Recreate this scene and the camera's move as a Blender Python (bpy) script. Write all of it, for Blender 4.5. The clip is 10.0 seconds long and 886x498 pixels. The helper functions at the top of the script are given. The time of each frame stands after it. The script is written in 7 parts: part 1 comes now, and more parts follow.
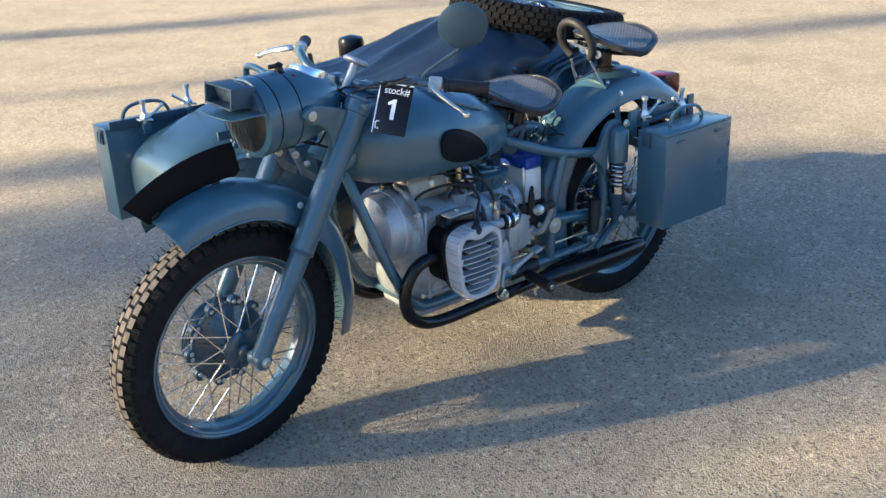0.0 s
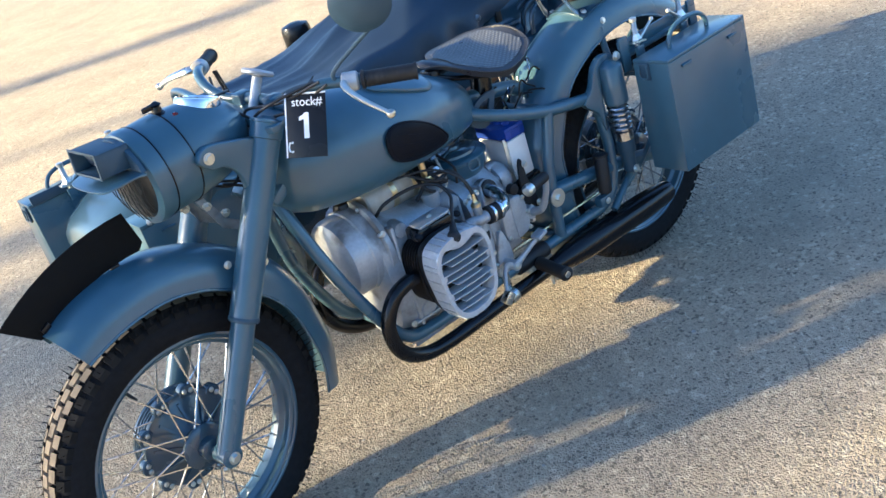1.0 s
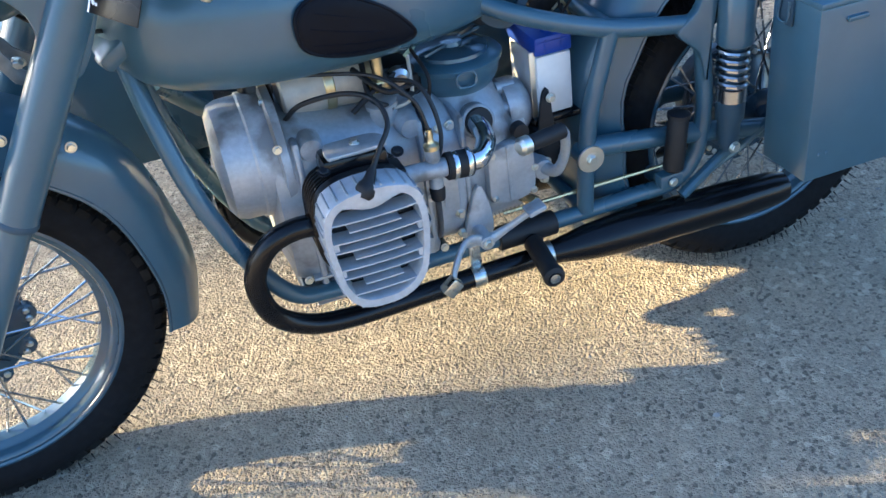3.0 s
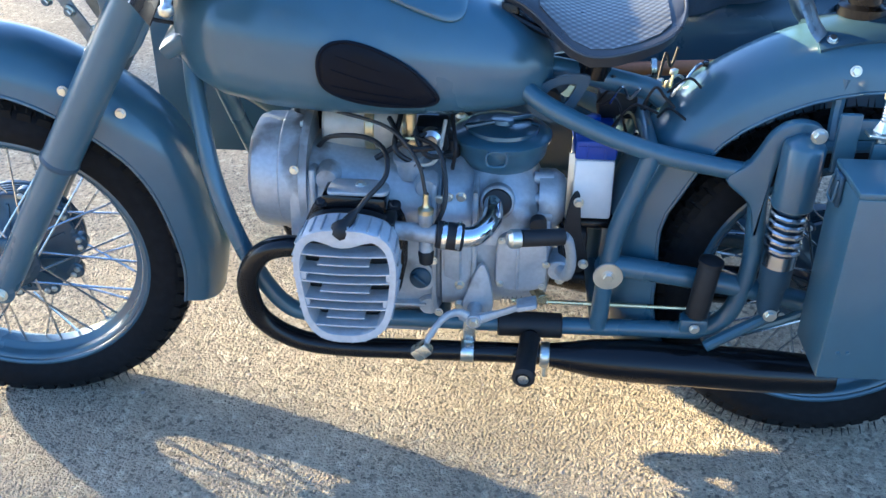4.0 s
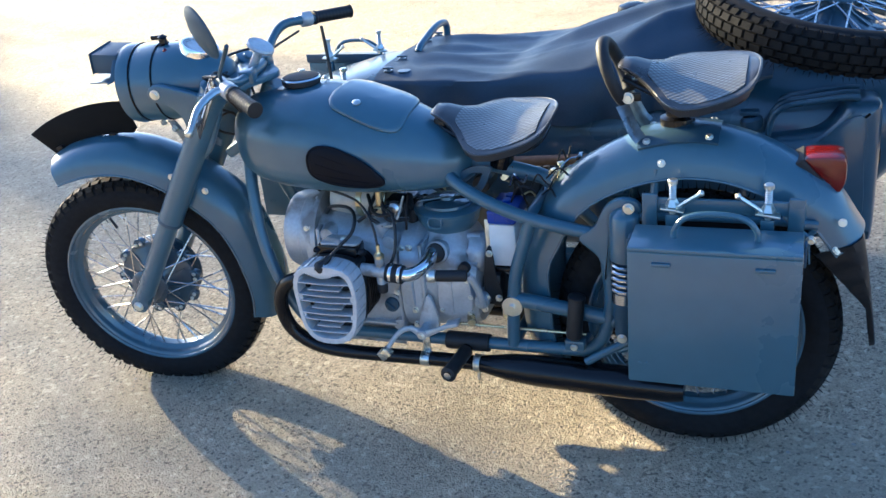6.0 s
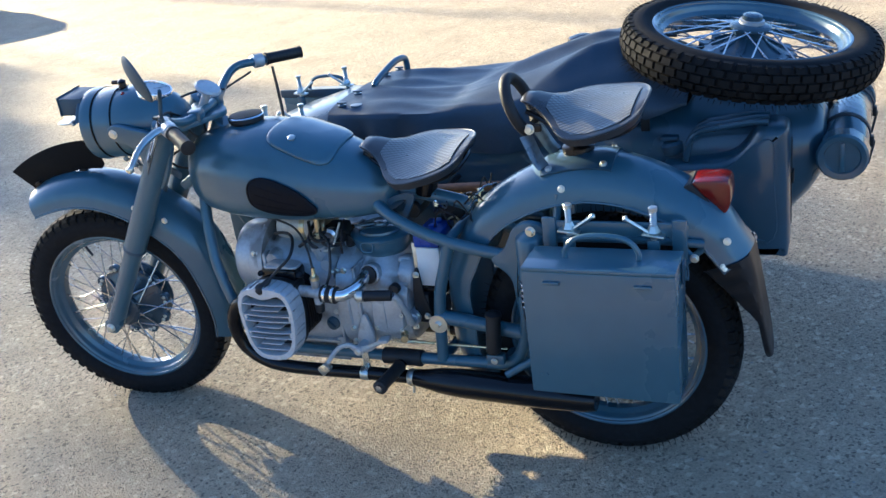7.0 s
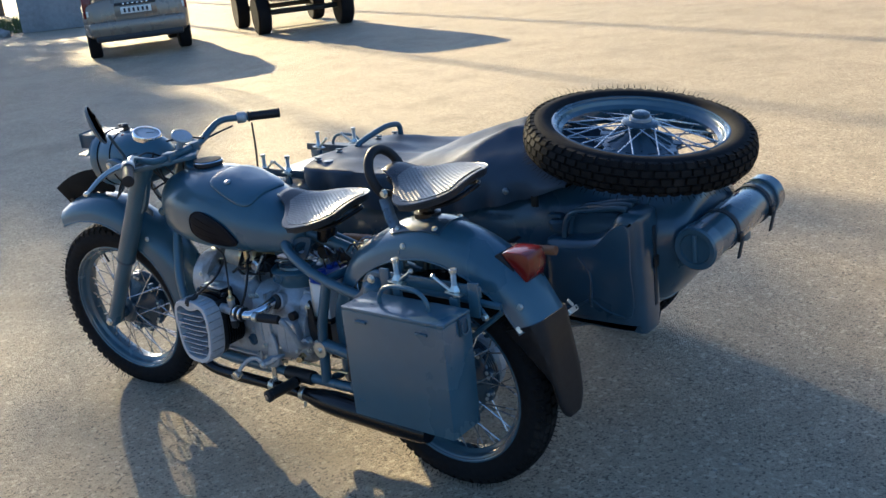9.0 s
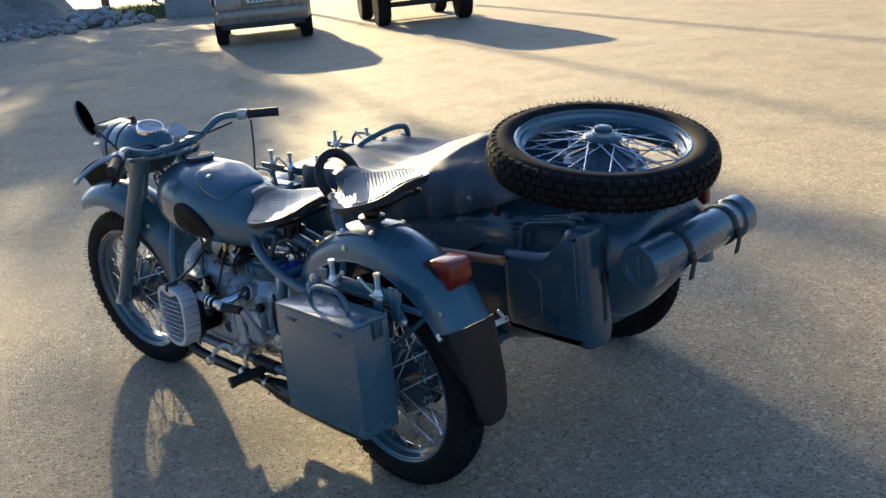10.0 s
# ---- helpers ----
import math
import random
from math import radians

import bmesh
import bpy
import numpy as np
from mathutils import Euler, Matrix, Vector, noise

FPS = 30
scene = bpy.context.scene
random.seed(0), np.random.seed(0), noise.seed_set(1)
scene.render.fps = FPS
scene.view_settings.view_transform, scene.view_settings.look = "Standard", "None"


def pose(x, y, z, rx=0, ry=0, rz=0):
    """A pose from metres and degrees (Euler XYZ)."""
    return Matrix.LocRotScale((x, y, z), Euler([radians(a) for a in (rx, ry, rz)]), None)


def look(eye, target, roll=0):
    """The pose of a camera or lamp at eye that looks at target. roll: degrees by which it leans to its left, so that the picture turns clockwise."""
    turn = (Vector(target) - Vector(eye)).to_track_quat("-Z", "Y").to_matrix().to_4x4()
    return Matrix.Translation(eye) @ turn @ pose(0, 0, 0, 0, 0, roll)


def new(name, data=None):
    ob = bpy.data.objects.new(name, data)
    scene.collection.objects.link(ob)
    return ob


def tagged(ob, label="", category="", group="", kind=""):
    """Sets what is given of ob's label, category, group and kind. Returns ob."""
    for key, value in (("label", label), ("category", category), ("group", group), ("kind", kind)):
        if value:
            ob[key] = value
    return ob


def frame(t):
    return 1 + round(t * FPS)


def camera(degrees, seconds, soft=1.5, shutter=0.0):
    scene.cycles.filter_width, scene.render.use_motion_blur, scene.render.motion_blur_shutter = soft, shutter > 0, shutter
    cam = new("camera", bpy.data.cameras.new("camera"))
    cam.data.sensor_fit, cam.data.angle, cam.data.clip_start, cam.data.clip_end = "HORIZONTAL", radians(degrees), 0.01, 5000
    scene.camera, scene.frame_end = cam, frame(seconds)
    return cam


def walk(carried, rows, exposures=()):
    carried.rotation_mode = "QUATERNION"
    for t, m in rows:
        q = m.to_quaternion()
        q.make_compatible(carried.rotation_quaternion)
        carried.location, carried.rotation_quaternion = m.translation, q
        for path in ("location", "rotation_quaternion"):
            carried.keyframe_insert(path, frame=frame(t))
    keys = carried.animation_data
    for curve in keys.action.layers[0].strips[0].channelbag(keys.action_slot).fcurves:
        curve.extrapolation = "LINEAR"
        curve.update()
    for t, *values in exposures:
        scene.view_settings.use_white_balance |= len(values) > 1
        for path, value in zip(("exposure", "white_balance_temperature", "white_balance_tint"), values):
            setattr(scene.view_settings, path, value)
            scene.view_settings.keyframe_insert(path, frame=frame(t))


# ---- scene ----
cam = camera(49.7, 10.0)
PATH = [
    (0, (-0.987, -2.28, 1.554), (0.152, -0.816, 0.804), -2.8),
    (0.5, (-0.743, -2.149, 1.537), (0.372, -0.7, 0.726), -8.5),
    (1, (-0.443, -2.024, 1.494), (0.526, -0.488, 0.655), -18.1),
    (1.5, (-0.177, -1.854, 1.401), (0.693, -0.305, 0.482), -24.2),
    (2, (0.061, -1.62, 1.333), (0.814, -0.067, 0.322), -25.9),
    (2.5, (0.252, -1.514, 1.277), (0.842, 0.038, 0.162), -18.6),
    (3, (0.458, -1.552, 1.292), (0.903, 0.047, 0.177), -8.3),
    (3.2, (0.544, -1.578, 1.294), (0.933, 0.064, 0.222), -4.3),
    (4.3, (1.135, -1.658, 1.32), (0.812, 0.049, 0.33), 0.1),
    (4.5, (1.229, -1.712, 1.343), (0.817, -0.012, 0.374), -0.5),
    (5, (1.415, -1.798, 1.413), (0.885, -0.096, 0.506), -4.4),
    (5.2, (1.49, -1.844, 1.451), (0.954, -0.133, 0.563), -5.1),
    (6.3, (1.906, -2.226, 1.578), (1.181, -0.544, 0.775), -6.9),
    (6.5, (1.985, -2.224, 1.576), (1.231, -0.543, 0.799), -7.7),
    (7, (2.164, -2.217, 1.607), (1.391, -0.548, 0.821), -8.1),
    (7.5, (2.463, -2.264, 1.618), (1.563, -0.642, 0.87), -7.4),
    (8, (2.727, -2.237, 1.63), (1.758, -0.647, 0.899), -8.6),
    (8.5, (2.954, -2.128, 1.624), (1.878, -0.583, 0.947), -7.5),
    (9, (3.255, -2.071, 1.626), (2.064, -0.591, 1.001), -6.1),
    (9.5, (3.52, -1.94, 1.627), (2.237, -0.554, 0.967), -6.3),
    (10, (3.71, -1.737, 1.628), (2.316, -0.44, 1.015), -5.3),
]
EXPOSURES = [(0.0, 2.37, 4630, 10), (1.0, 2.78, 4670, 10), (2.0, 3.07, 4840, 10), (3.0, 3.17, 4800, 10), (4.5, 3.30, 4520, 10), (5.0, 3.12, 4560, 10),
             (6.5, 2.70, 4540, 10), (7.5, 2.29, 4430, 10), (8.5, 2.04, 4590, 10), (10.0, 1.80, 4850, 10)]
walk(cam, [(t, look(eye, target, roll)) for t, eye, target, roll in PATH], EXPOSURES)

# ---------------------------------------------------------------- light
SUN_WAY = Vector((0.905, -0.425, -0.30)).normalized()   # the way the sunlight travels
world = bpy.data.worlds.new("sky")
scene.world = world
world.use_nodes = True
sky = world.node_tree.nodes.new("ShaderNodeTexSky")
sky.sky_type = "NISHITA"
sky.sun_disc = False
sky.sun_elevation = math.asin(-SUN_WAY.z)
sky.sun_rotation = math.atan2(-SUN_WAY.x, -SUN_WAY.y)
sky.air_density, sky.dust_density, sky.ozone_density = 1.0, 1.7, 1.2
back = world.node_tree.nodes["Background"]
back.inputs["Strength"].default_value = 0.0525
world.node_tree.links.new(sky.outputs[0], back.inputs["Color"])
sun = new("sun", bpy.data.lights.new("sun", "SUN"))
sun.data.energy, sun.data.angle, sun.data.color = 5.0, radians(0.53), (1.0, 0.665, 0.265)
sun.matrix_world = look(-40 * SUN_WAY, (0, 0, 0))


# ---------------------------------------------------------------- materials
def material(name, base, rough=0.5, metal=0.0, vary=0.15, grain=60.0, patch=4.0, bump=0.0, bump_scale=200.0,
             rough_vary=0.1, coat=0.0, second=None, amount=0.0, ior=1.45):
    """A surface with colour varied at two scales, uneven gloss and fine relief."""
    m = bpy.data.materials.new(name)
    m.use_nodes = True
    nt = m.node_tree
    N, L = nt.nodes, nt.links
    p = N["Principled BSDF"]
    co = N.new("ShaderNodeTexCoord")
    fine, broad = N.new("ShaderNodeTexNoise"), N.new("ShaderNodeTexNoise")
    fine.inputs["Scale"].default_value, fine.inputs["Detail"].default_value = grain, 5
    broad.inputs["Scale"].default_value, broad.inputs["Detail"].default_value = patch, 6
    for n in (fine, broad):
        L.new(co.outputs["Object"], n.inputs["Vector"])
    mix = N.new("ShaderNodeMath")
    mix.operation = "ADD"
    L.new(fine.outputs["Fac"], mix.inputs[0])
    L.new(broad.outputs["Fac"], mix.inputs[1])
    ramp = N.new("ShaderNodeMapRange")
    ramp.inputs["From Min"].default_value, ramp.inputs["From Max"].default_value = 0.7, 1.3
    ramp.inputs["To Min"].default_value, ramp.inputs["To Max"].default_value = 1 - vary, 1 + vary
    L.new(mix.outputs[0], ramp.inputs["Value"])
    tone = N.new("ShaderNodeMix")
    tone.data_type, tone.blend_type = "RGBA", "MULTIPLY"
    tone.inputs[0].default_value = 1.0
    tone.inputs[6].default_value = (*base, 1)
    L.new(ramp.outputs[0], tone.inputs[7])
    colour = tone.outputs[2]
    if second:
        spot = N.new("ShaderNodeMapRange")
        spot.inputs["From Min"].default_value, spot.inputs["From Max"].default_value = 0.62 - amount, 0.72 - amount
        L.new(broad.outputs["Fac"], spot.inputs["Value"])
        two = N.new("ShaderNodeMix")
        two.data_type = "RGBA"
        two.inputs[7].default_value = (*second, 1)
        L.new(spot.outputs[0], two.inputs[0])
        L.new(colour, two.inputs[6])
        colour = two.outputs[2]
    L.new(colour, p.inputs["Base Color"])
    gloss = N.new("ShaderNodeMapRange")
    gloss.inputs["From Min"].default_value, gloss.inputs["From Max"].default_value = 0.3, 0.7
    gloss.inputs["To Min"].default_value, gloss.inputs["To Max"].default_value = max(0.03, rough - rough_vary), min(1, rough + rough_vary)
    L.new(broad.outputs["Fac"], gloss.inputs["Value"])
    L.new(gloss.outputs[0], p.inputs["Roughness"])
    p.inputs["Metallic"].default_value = metal
    p.inputs["IOR"].default_value = ior
    if coat:
        p.inputs["Coat Weight"].default_value, p.inputs["Coat Roughness"].default_value = coat, 0.11
    if bump:
        tex = N.new("ShaderNodeTexNoise")
        tex.inputs["Scale"].default_value, tex.inputs["Detail"].default_value = bump_scale, 3
        L.new(co.outputs["Object"], tex.inputs["Vector"])
        b = N.new("ShaderNodeBump")
        b.inputs["Strength"].default_value, b.inputs["Distance"].default_value = bump, 0.002
        L.new(tex.outputs["Fac"], b.inputs["Height"])
        L.new(b.outputs[0], p.inputs["Normal"])
    return m


PAINT = material("blue grey paint", (0.051, 0.102, 0.141), 0.31, vary=0.06, grain=25, patch=3, bump=0.04, bump_scale=60, rough_vary=0.06, coat=0.5)
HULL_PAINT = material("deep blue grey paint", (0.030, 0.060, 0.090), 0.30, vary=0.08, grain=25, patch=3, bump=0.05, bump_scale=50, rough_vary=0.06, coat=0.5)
GLOSS = material("glossy blue grey paint", (0.050, 0.090, 0.122), 0.22, vary=0.10, grain=30, patch=8, bump=0.12, bump_scale=40, coat=0.8)
PAINT_DULL = material("dull blue grey paint", (0.035, 0.066, 0.098), 0.5, vary=0.08, grain=25, patch=3, bump=0.06, bump_scale=80)
HUB_PAINT = material("dark blue grey gloss paint", (0.036, 0.060, 0.084), 0.25, vary=0.12, grain=30, patch=8, bump=0.06, bump_scale=60, coat=0.6)
BLACK = material("black enamel", (0.005, 0.005, 0.006), 0.24, vary=0.2, ior=1.4)
DARK = material("dark greasy metal", (0.014, 0.015, 0.017), 0.5, metal=0.3, vary=0.3)
RUBBER = material("black rubber", (0.010, 0.010, 0.011), 0.6, vary=0.25, bump=0.1, bump_scale=300)
TYRE = material("tyre rubber", (0.011, 0.011, 0.012), 0.80, vary=0.3, patch=8, bump=0.1, bump_scale=400, second=(0.020, 0.019, 0.017), amount=0.02, ior=1.22)
ALU_BRIGHT = material("bright cast aluminium", (0.49, 0.51, 0.54), 0.45, metal=0.3, vary=0.12, grain=90, patch=12, bump=0.2, bump_scale=300)
ALU = material("cast aluminium", (0.42, 0.44, 0.46), 0.42, metal=0.35, vary=0.12, grain=120, patch=9, bump=0.25, bump_scale=420, rough_vary=0.12, second=(0.21, 0.205, 0.195), amount=0.06)
ZINC = material("zinc plated steel", (0.64, 0.65, 0.60), 0.34, metal=1.0, vary=0.1)
CHROME = material("chrome", (0.80, 0.80, 0.80), 0.12, metal=1.0, vary=0.05, rough_vary=0.05)
STEEL = material("polished steel", (0.55, 0.55, 0.55), 0.25, metal=1.0, vary=0.12)
BRASS = material("yellow passivated steel", (0.62, 0.52, 0.30), 0.3, metal=0.9, vary=0.15)
TARP = material("dark blue canvas", (0.031, 0.047, 0.071), 0.46, vary=0.18, grain=300, patch=5, bump=0.12, bump_scale=700, ior=1.38)
RED = material("red lamp plastic", (0.12, 0.005, 0.003), 0.20, vary=0.1, coat=0.2)
WHITE = material("white battery plastic", (0.72, 0.72, 0.70), 0.35, vary=0.05)
BLUE = material("blue plastic", (0.02, 0.05, 0.30), 0.35, vary=0.1)
FLAP = material("brown grey rubber", (0.015, 0.0135, 0.0135), 0.46, vary=0.2, patch=10, ior=1.32)
WIRE = material("black wire", (0.012, 0.012, 0.012), 0.45)
CARD = material("black laminated card", (0.008, 0.008, 0.009), 0.30, vary=0.1, ior=1.3)
PRINT = material("white print", (0.85, 0.85, 0.85), 0.45, vary=0.02)
TIN = material("dull tinned strip", (0.50, 0.46, 0.38), 0.5, metal=0.3, vary=0.15)
STEEL_PAINT = material("worn blue grey steel", (0.16, 0.19, 0.22), 0.35, metal=0.5, vary=0.3, grain=40, patch=20)
BLADE = material("matt black plate", (0.004, 0.004, 0.004), 0.7, vary=0.2, ior=1.25)
PAD = material("black pad rubber", (0.005, 0.006, 0.010), 0.45, vary=0.15, patch=12, ior=1.2)
GLASS_LAMP = material("fluted lamp glass", (0.030, 0.031, 0.030), 0.10, metal=0.3, vary=0.04)
CANVAS_STRAP = material("dark strap", (0.02, 0.025, 0.032), 0.7, vary=0.2)
BEIGE_CAR = material("beige metallic car paint", (0.22, 0.18, 0.135), 0.3, metal=0.25, vary=0.05, coat=0.6)
BLUE_CAR = material("dark blue car paint", (0.02, 0.03, 0.06), 0.3, vary=0.1, coat=0.5)
CAR_PLASTIC = material("black car plastic", (0.03, 0.03, 0.032), 0.55, vary=0.1)
PLATE = material("white plate", (0.75, 0.75, 0.70), 0.4)
CONCRETE = material("grey concrete", (0.30, 0.30, 0.30), 0.85, vary=0.2, grain=8, patch=1.2, bump=0.3, bump_scale=40)
STONE = material("rubble stone", (0.30, 0.29, 0.27), 0.9, vary=0.35, grain=5, patch=1)
TREAD = material("tread rubber", (0.011, 0.0105, 0.010), 0.8, vary=0.3, patch=10, second=(0.024, 0.022, 0.020), amount=0.05, ior=1.22)
TREAD_DUST = material("road dust on tread blocks", (0.230, 0.185, 0.130), 0.9, vary=0.2, patch=14, second=(0.15, 0.122, 0.088), amount=0.05, ior=1.3)
EARTH = material("earth and rubble", (0.20, 0.19, 0.17), 0.95, vary=0.4, grain=6, patch=0.8, bump=0.5, bump_scale=12)
TAN = material("varnished wood", (0.22, 0.105, 0.050), 0.4, vary=0.2, grain=60, patch=12)
GRASS = material("grass", (0.06, 0.09, 0.03), 0.8, vary=0.4, grain=5, patch=1)
LEAF = material("leaves", (0.06, 0.10, 0.03), 0.6, vary=0.3)
BARK = material("bark", (0.10, 0.08, 0.06), 0.9, vary=0.3, grain=10, patch=2)



def wrinkled(m, scale, strength, distance):
    """Lays soft creases under the fine relief of a cloth."""
    N, L = m.node_tree.nodes, m.node_tree.links
    p = N["Principled BSDF"]
    fine = p.inputs["Normal"].links[0].from_node
    while fine.inputs["Normal"].is_linked:
        fine = fine.inputs["Normal"].links[0].from_node
    co, warp, mix, tex, b = (N.new("ShaderNode" + k) for k in ("TexCoord", "TexNoise", "VectorMath", "TexNoise", "Bump"))
    warp.inputs["Scale"].default_value = scale * 0.5
    mix.operation = "MULTIPLY_ADD"
    mix.inputs[1].default_value = (0.12, 0.12, 0.12)
    L.new(co.outputs["Object"], warp.inputs["Vector"])
    L.new(warp.outputs["Color"], mix.inputs[0])
    L.new(co.outputs["Object"], mix.inputs[2])
    tex.noise_type = "RIDGED_MULTIFRACTAL"
    tex.inputs["Scale"].default_value, tex.inputs["Detail"].default_value = scale, 2.5
    L.new(mix.outputs[0], tex.inputs["Vector"])
    b.inputs["Strength"].default_value, b.inputs["Distance"].default_value = strength, distance
    L.new(tex.outputs["Fac"], b.inputs["Height"])
    L.new(b.outputs[0], fine.inputs["Normal"])


wrinkled(TARP, 3.2, 0.9, 0.020)
wrinkled(TARP, 9.0, 0.7, 0.006)
GLASS = bpy.data.materials.new("glass")
GLASS.use_nodes = True
GLASS.node_tree.nodes["Principled BSDF"].inputs["Base Color"].default_value = (0.02, 0.025, 0.03, 1)
GLASS.node_tree.nodes["Principled BSDF"].inputs["Roughness"].default_value = 0.04
MIRROR = bpy.data.materials.new("mirror")
MIRROR.use_nodes = True
MIRROR.node_tree.nodes["Principled BSDF"].inputs["Base Color"].default_value = (0.05, 0.052, 0.055, 1)
MIRROR.node_tree.nodes["Principled BSDF"].inputs["Metallic"].default_value = 1.0
MIRROR.node_tree.nodes["Principled BSDF"].inputs["Roughness"].default_value = 0.02
MIRROR.node_tree.nodes["Principled BSDF"].inputs["Specular Tint"].default_value = (0.08, 0.08, 0.09, 1)


def saddle_material():
    """Black rubber with a raised woven diamond pattern."""
    m = material("woven saddle rubber", (0.074, 0.076, 0.074), 0.37, vary=0.15, patch=20, ior=1.75)
    N, L = m.node_tree.nodes, m.node_tree.links
    p = N["Principled BSDF"]
    co = N.new("ShaderNodeTexCoord")
    sep = N.new("ShaderNodeSeparateXYZ")
    L.new(co.outputs["Object"], sep.inputs[0])

    def term(op, a, b):
        n = N.new("ShaderNodeMath")
        n.operation = op
        for k, v in enumerate((a, b)):
            if v is None:
                continue
            if isinstance(v, (int, float)):
                n.inputs[k].default_value = v
            else:
                L.new(v, n.inputs[k])
        return n.outputs[0]

    a = term("SINE", term("MULTIPLY", sep.outputs[0], 360.0), None)
    b = term("SINE", term("MULTIPLY", sep.outputs[1], 470.0), None)
    h = term("MULTIPLY", a, b)
    bump = N.new("ShaderNodeBump")
    bump.inputs["Strength"].default_value, bump.inputs["Distance"].default_value = 0.65, 0.0011
    L.new(h, bump.inputs["Height"])
    L.new(bump.outputs[0], p.inputs["Normal"])
    return m


SADDLE = saddle_material()
SADDLE_RIM = material("smooth black saddle rubber", (0.026, 0.026, 0.028), 0.34, vary=0.2, patch=14, bump=0.05, bump_scale=150, ior=1.55)


def ground_material():
    """Old dusty asphalt: pale and dark grit, dust patches, hairline cracks."""
    m = bpy.data.materials.new("old asphalt")
    m.use_nodes = True
    nt = m.node_tree
    N, L = nt.nodes, nt.links
    p = N["Principled BSDF"]
    co = N.new("ShaderNodeTexCoord")

    def noise_tex(scale, detail=4.0, rough=0.6):
        n = N.new("ShaderNodeTexNoise")
        n.inputs["Scale"].default_value, n.inputs["Detail"].default_value, n.inputs["Roughness"].default_value = scale, detail, rough
        L.new(co.outputs["Object"], n.inputs["Vector"])
        return n

    def mixed(fac, a, b):
        n = N.new("ShaderNodeMix")
        n.data_type = "RGBA"
        for k, v in ((0, fac), (6, a), (7, b)):
            if isinstance(v, tuple):
                n.inputs[k].default_value = (*v, 1)
            elif isinstance(v, float):
                n.inputs[k].default_value = v
            else:
                L.new(v, n.inputs[k])
        return n.outputs[2]

    def ranged(v, a, b, c=0.0, d=1.0):
        n = N.new("ShaderNodeMapRange")
        for k, w in (("From Min", a), ("From Max", b), ("To Min", c), ("To Max", d)):
            n.inputs[k].default_value = w
        L.new(v, n.inputs["Value"])
        return n.outputs[0]

    def cells(scale, feature="F1"):
        n = N.new("ShaderNodeTexVoronoi")
        n.feature = feature
        n.inputs["Scale"].default_value = scale
        L.new(co.outputs["Object"], n.inputs["Vector"])
        return n

    def grey(v):
        n = N.new("ShaderNodeRGBToBW")
        L.new(v, n.inputs[0])
        return n.outputs[0]

    grit, fine, pebble = cells(150), cells(330), cells(130)
    broad, mid, tiny = noise_tex(0.35, 5), noise_tex(2.2, 6, 0.65), noise_tex(110.0, 4, 0.7)
    c = mixed(ranged(grey(grit.outputs["Color"]), 0.15, 0.85), (0.166, 0.139, 0.101), (0.503, 0.417, 0.290))
    c = mixed(ranged(grey(fine.outputs["Color"]), 0.4, 0.8, 0.0, 0.6), c, (0.559, 0.464, 0.326))
    c = mixed(ranged(tiny.outputs["Fac"], 0.35, 0.7, 0.0, 0.4), c, (0.206, 0.176, 0.127))
    c = mixed(ranged(mid.outputs["Fac"], 0.42, 0.75, 0.0, 0.5), c, (0.510, 0.420, 0.289))
    c = mixed(ranged(broad.outputs["Fac"], 0.42, 0.62, 0.0, 0.45), c, (0.476, 0.394, 0.275))
    # dark chips and pale chips set in the surface
    c = mixed(ranged(grey(pebble.outputs["Color"]), 0.76, 0.80, 0.0, 0.7), c, (0.073, 0.064, 0.049))
    pale = cells(11)
    c = mixed(ranged(pale.outputs["Distance"], 0.035, 0.06, 0.8, 0.0), c, (0.620, 0.565, 0.407))
    small = cells(70)
    c = mixed(ranged(grey(small.outputs["Color"]), 0.80, 0.83, 0.0, 0.65), c, (0.620, 0.538, 0.384))
    stain = noise_tex(1.5, 8, 0.72)
    c = mixed(ranged(stain.outputs["Fac"], 0.50, 0.66, 0.0, 0.50), c, (0.227, 0.192, 0.137))
    smear = noise_tex(9.0, 6, 0.7)
    c = mixed(ranged(smear.outputs["Fac"], 0.5, 0.72, 0.0, 0.45), c, (0.227, 0.192, 0.134))
    # hairline cracks that wander across
    warp = N.new("ShaderNodeVectorMath")
    warp.operation = "MULTIPLY_ADD"
    warp.inputs[1].default_value = (0.620, 0.620, 0.000)
    L.new(noise_tex(1.7, 5, 0.6).outputs["Color"], warp.inputs[0])
    L.new(co.outputs["Object"], warp.inputs[2])
    crack = N.new("ShaderNodeTexVoronoi")
    crack.feature = "DISTANCE_TO_EDGE"
    crack.inputs["Scale"].default_value = 0.42
    L.new(warp.outputs[0], crack.inputs["Vector"])
    line = N.new("ShaderNodeMath")
    line.operation = "MULTIPLY"
    L.new(ranged(crack.outputs["Distance"], 0.0003, 0.0012, 0.5, 0.0), line.inputs[0])
    L.new(ranged(noise_tex(1.1, 3).outputs["Fac"], 0.56, 0.66), line.inputs[1])
    c = mixed(line.outputs[0], c, (0.050, 0.047, 0.043))
    L.new(c, p.inputs["Base Color"])
    p.inputs["Roughness"].default_value = 0.78
    p.inputs["Specular IOR Level"].default_value = 0.4
    hsum = N.new("ShaderNodeMath")
    hsum.operation = "ADD"
    L.new(ranged(grit.outputs["Distance"], 0.0, 0.7, 1.0, 0.0), hsum.inputs[0])
    L.new(ranged(fine.outputs["Distance"], 0.0, 0.7, 0.55, 0.0), hsum.inputs[1])
    hole = N.new("ShaderNodeMath")
    hole.operation = "SUBTRACT"
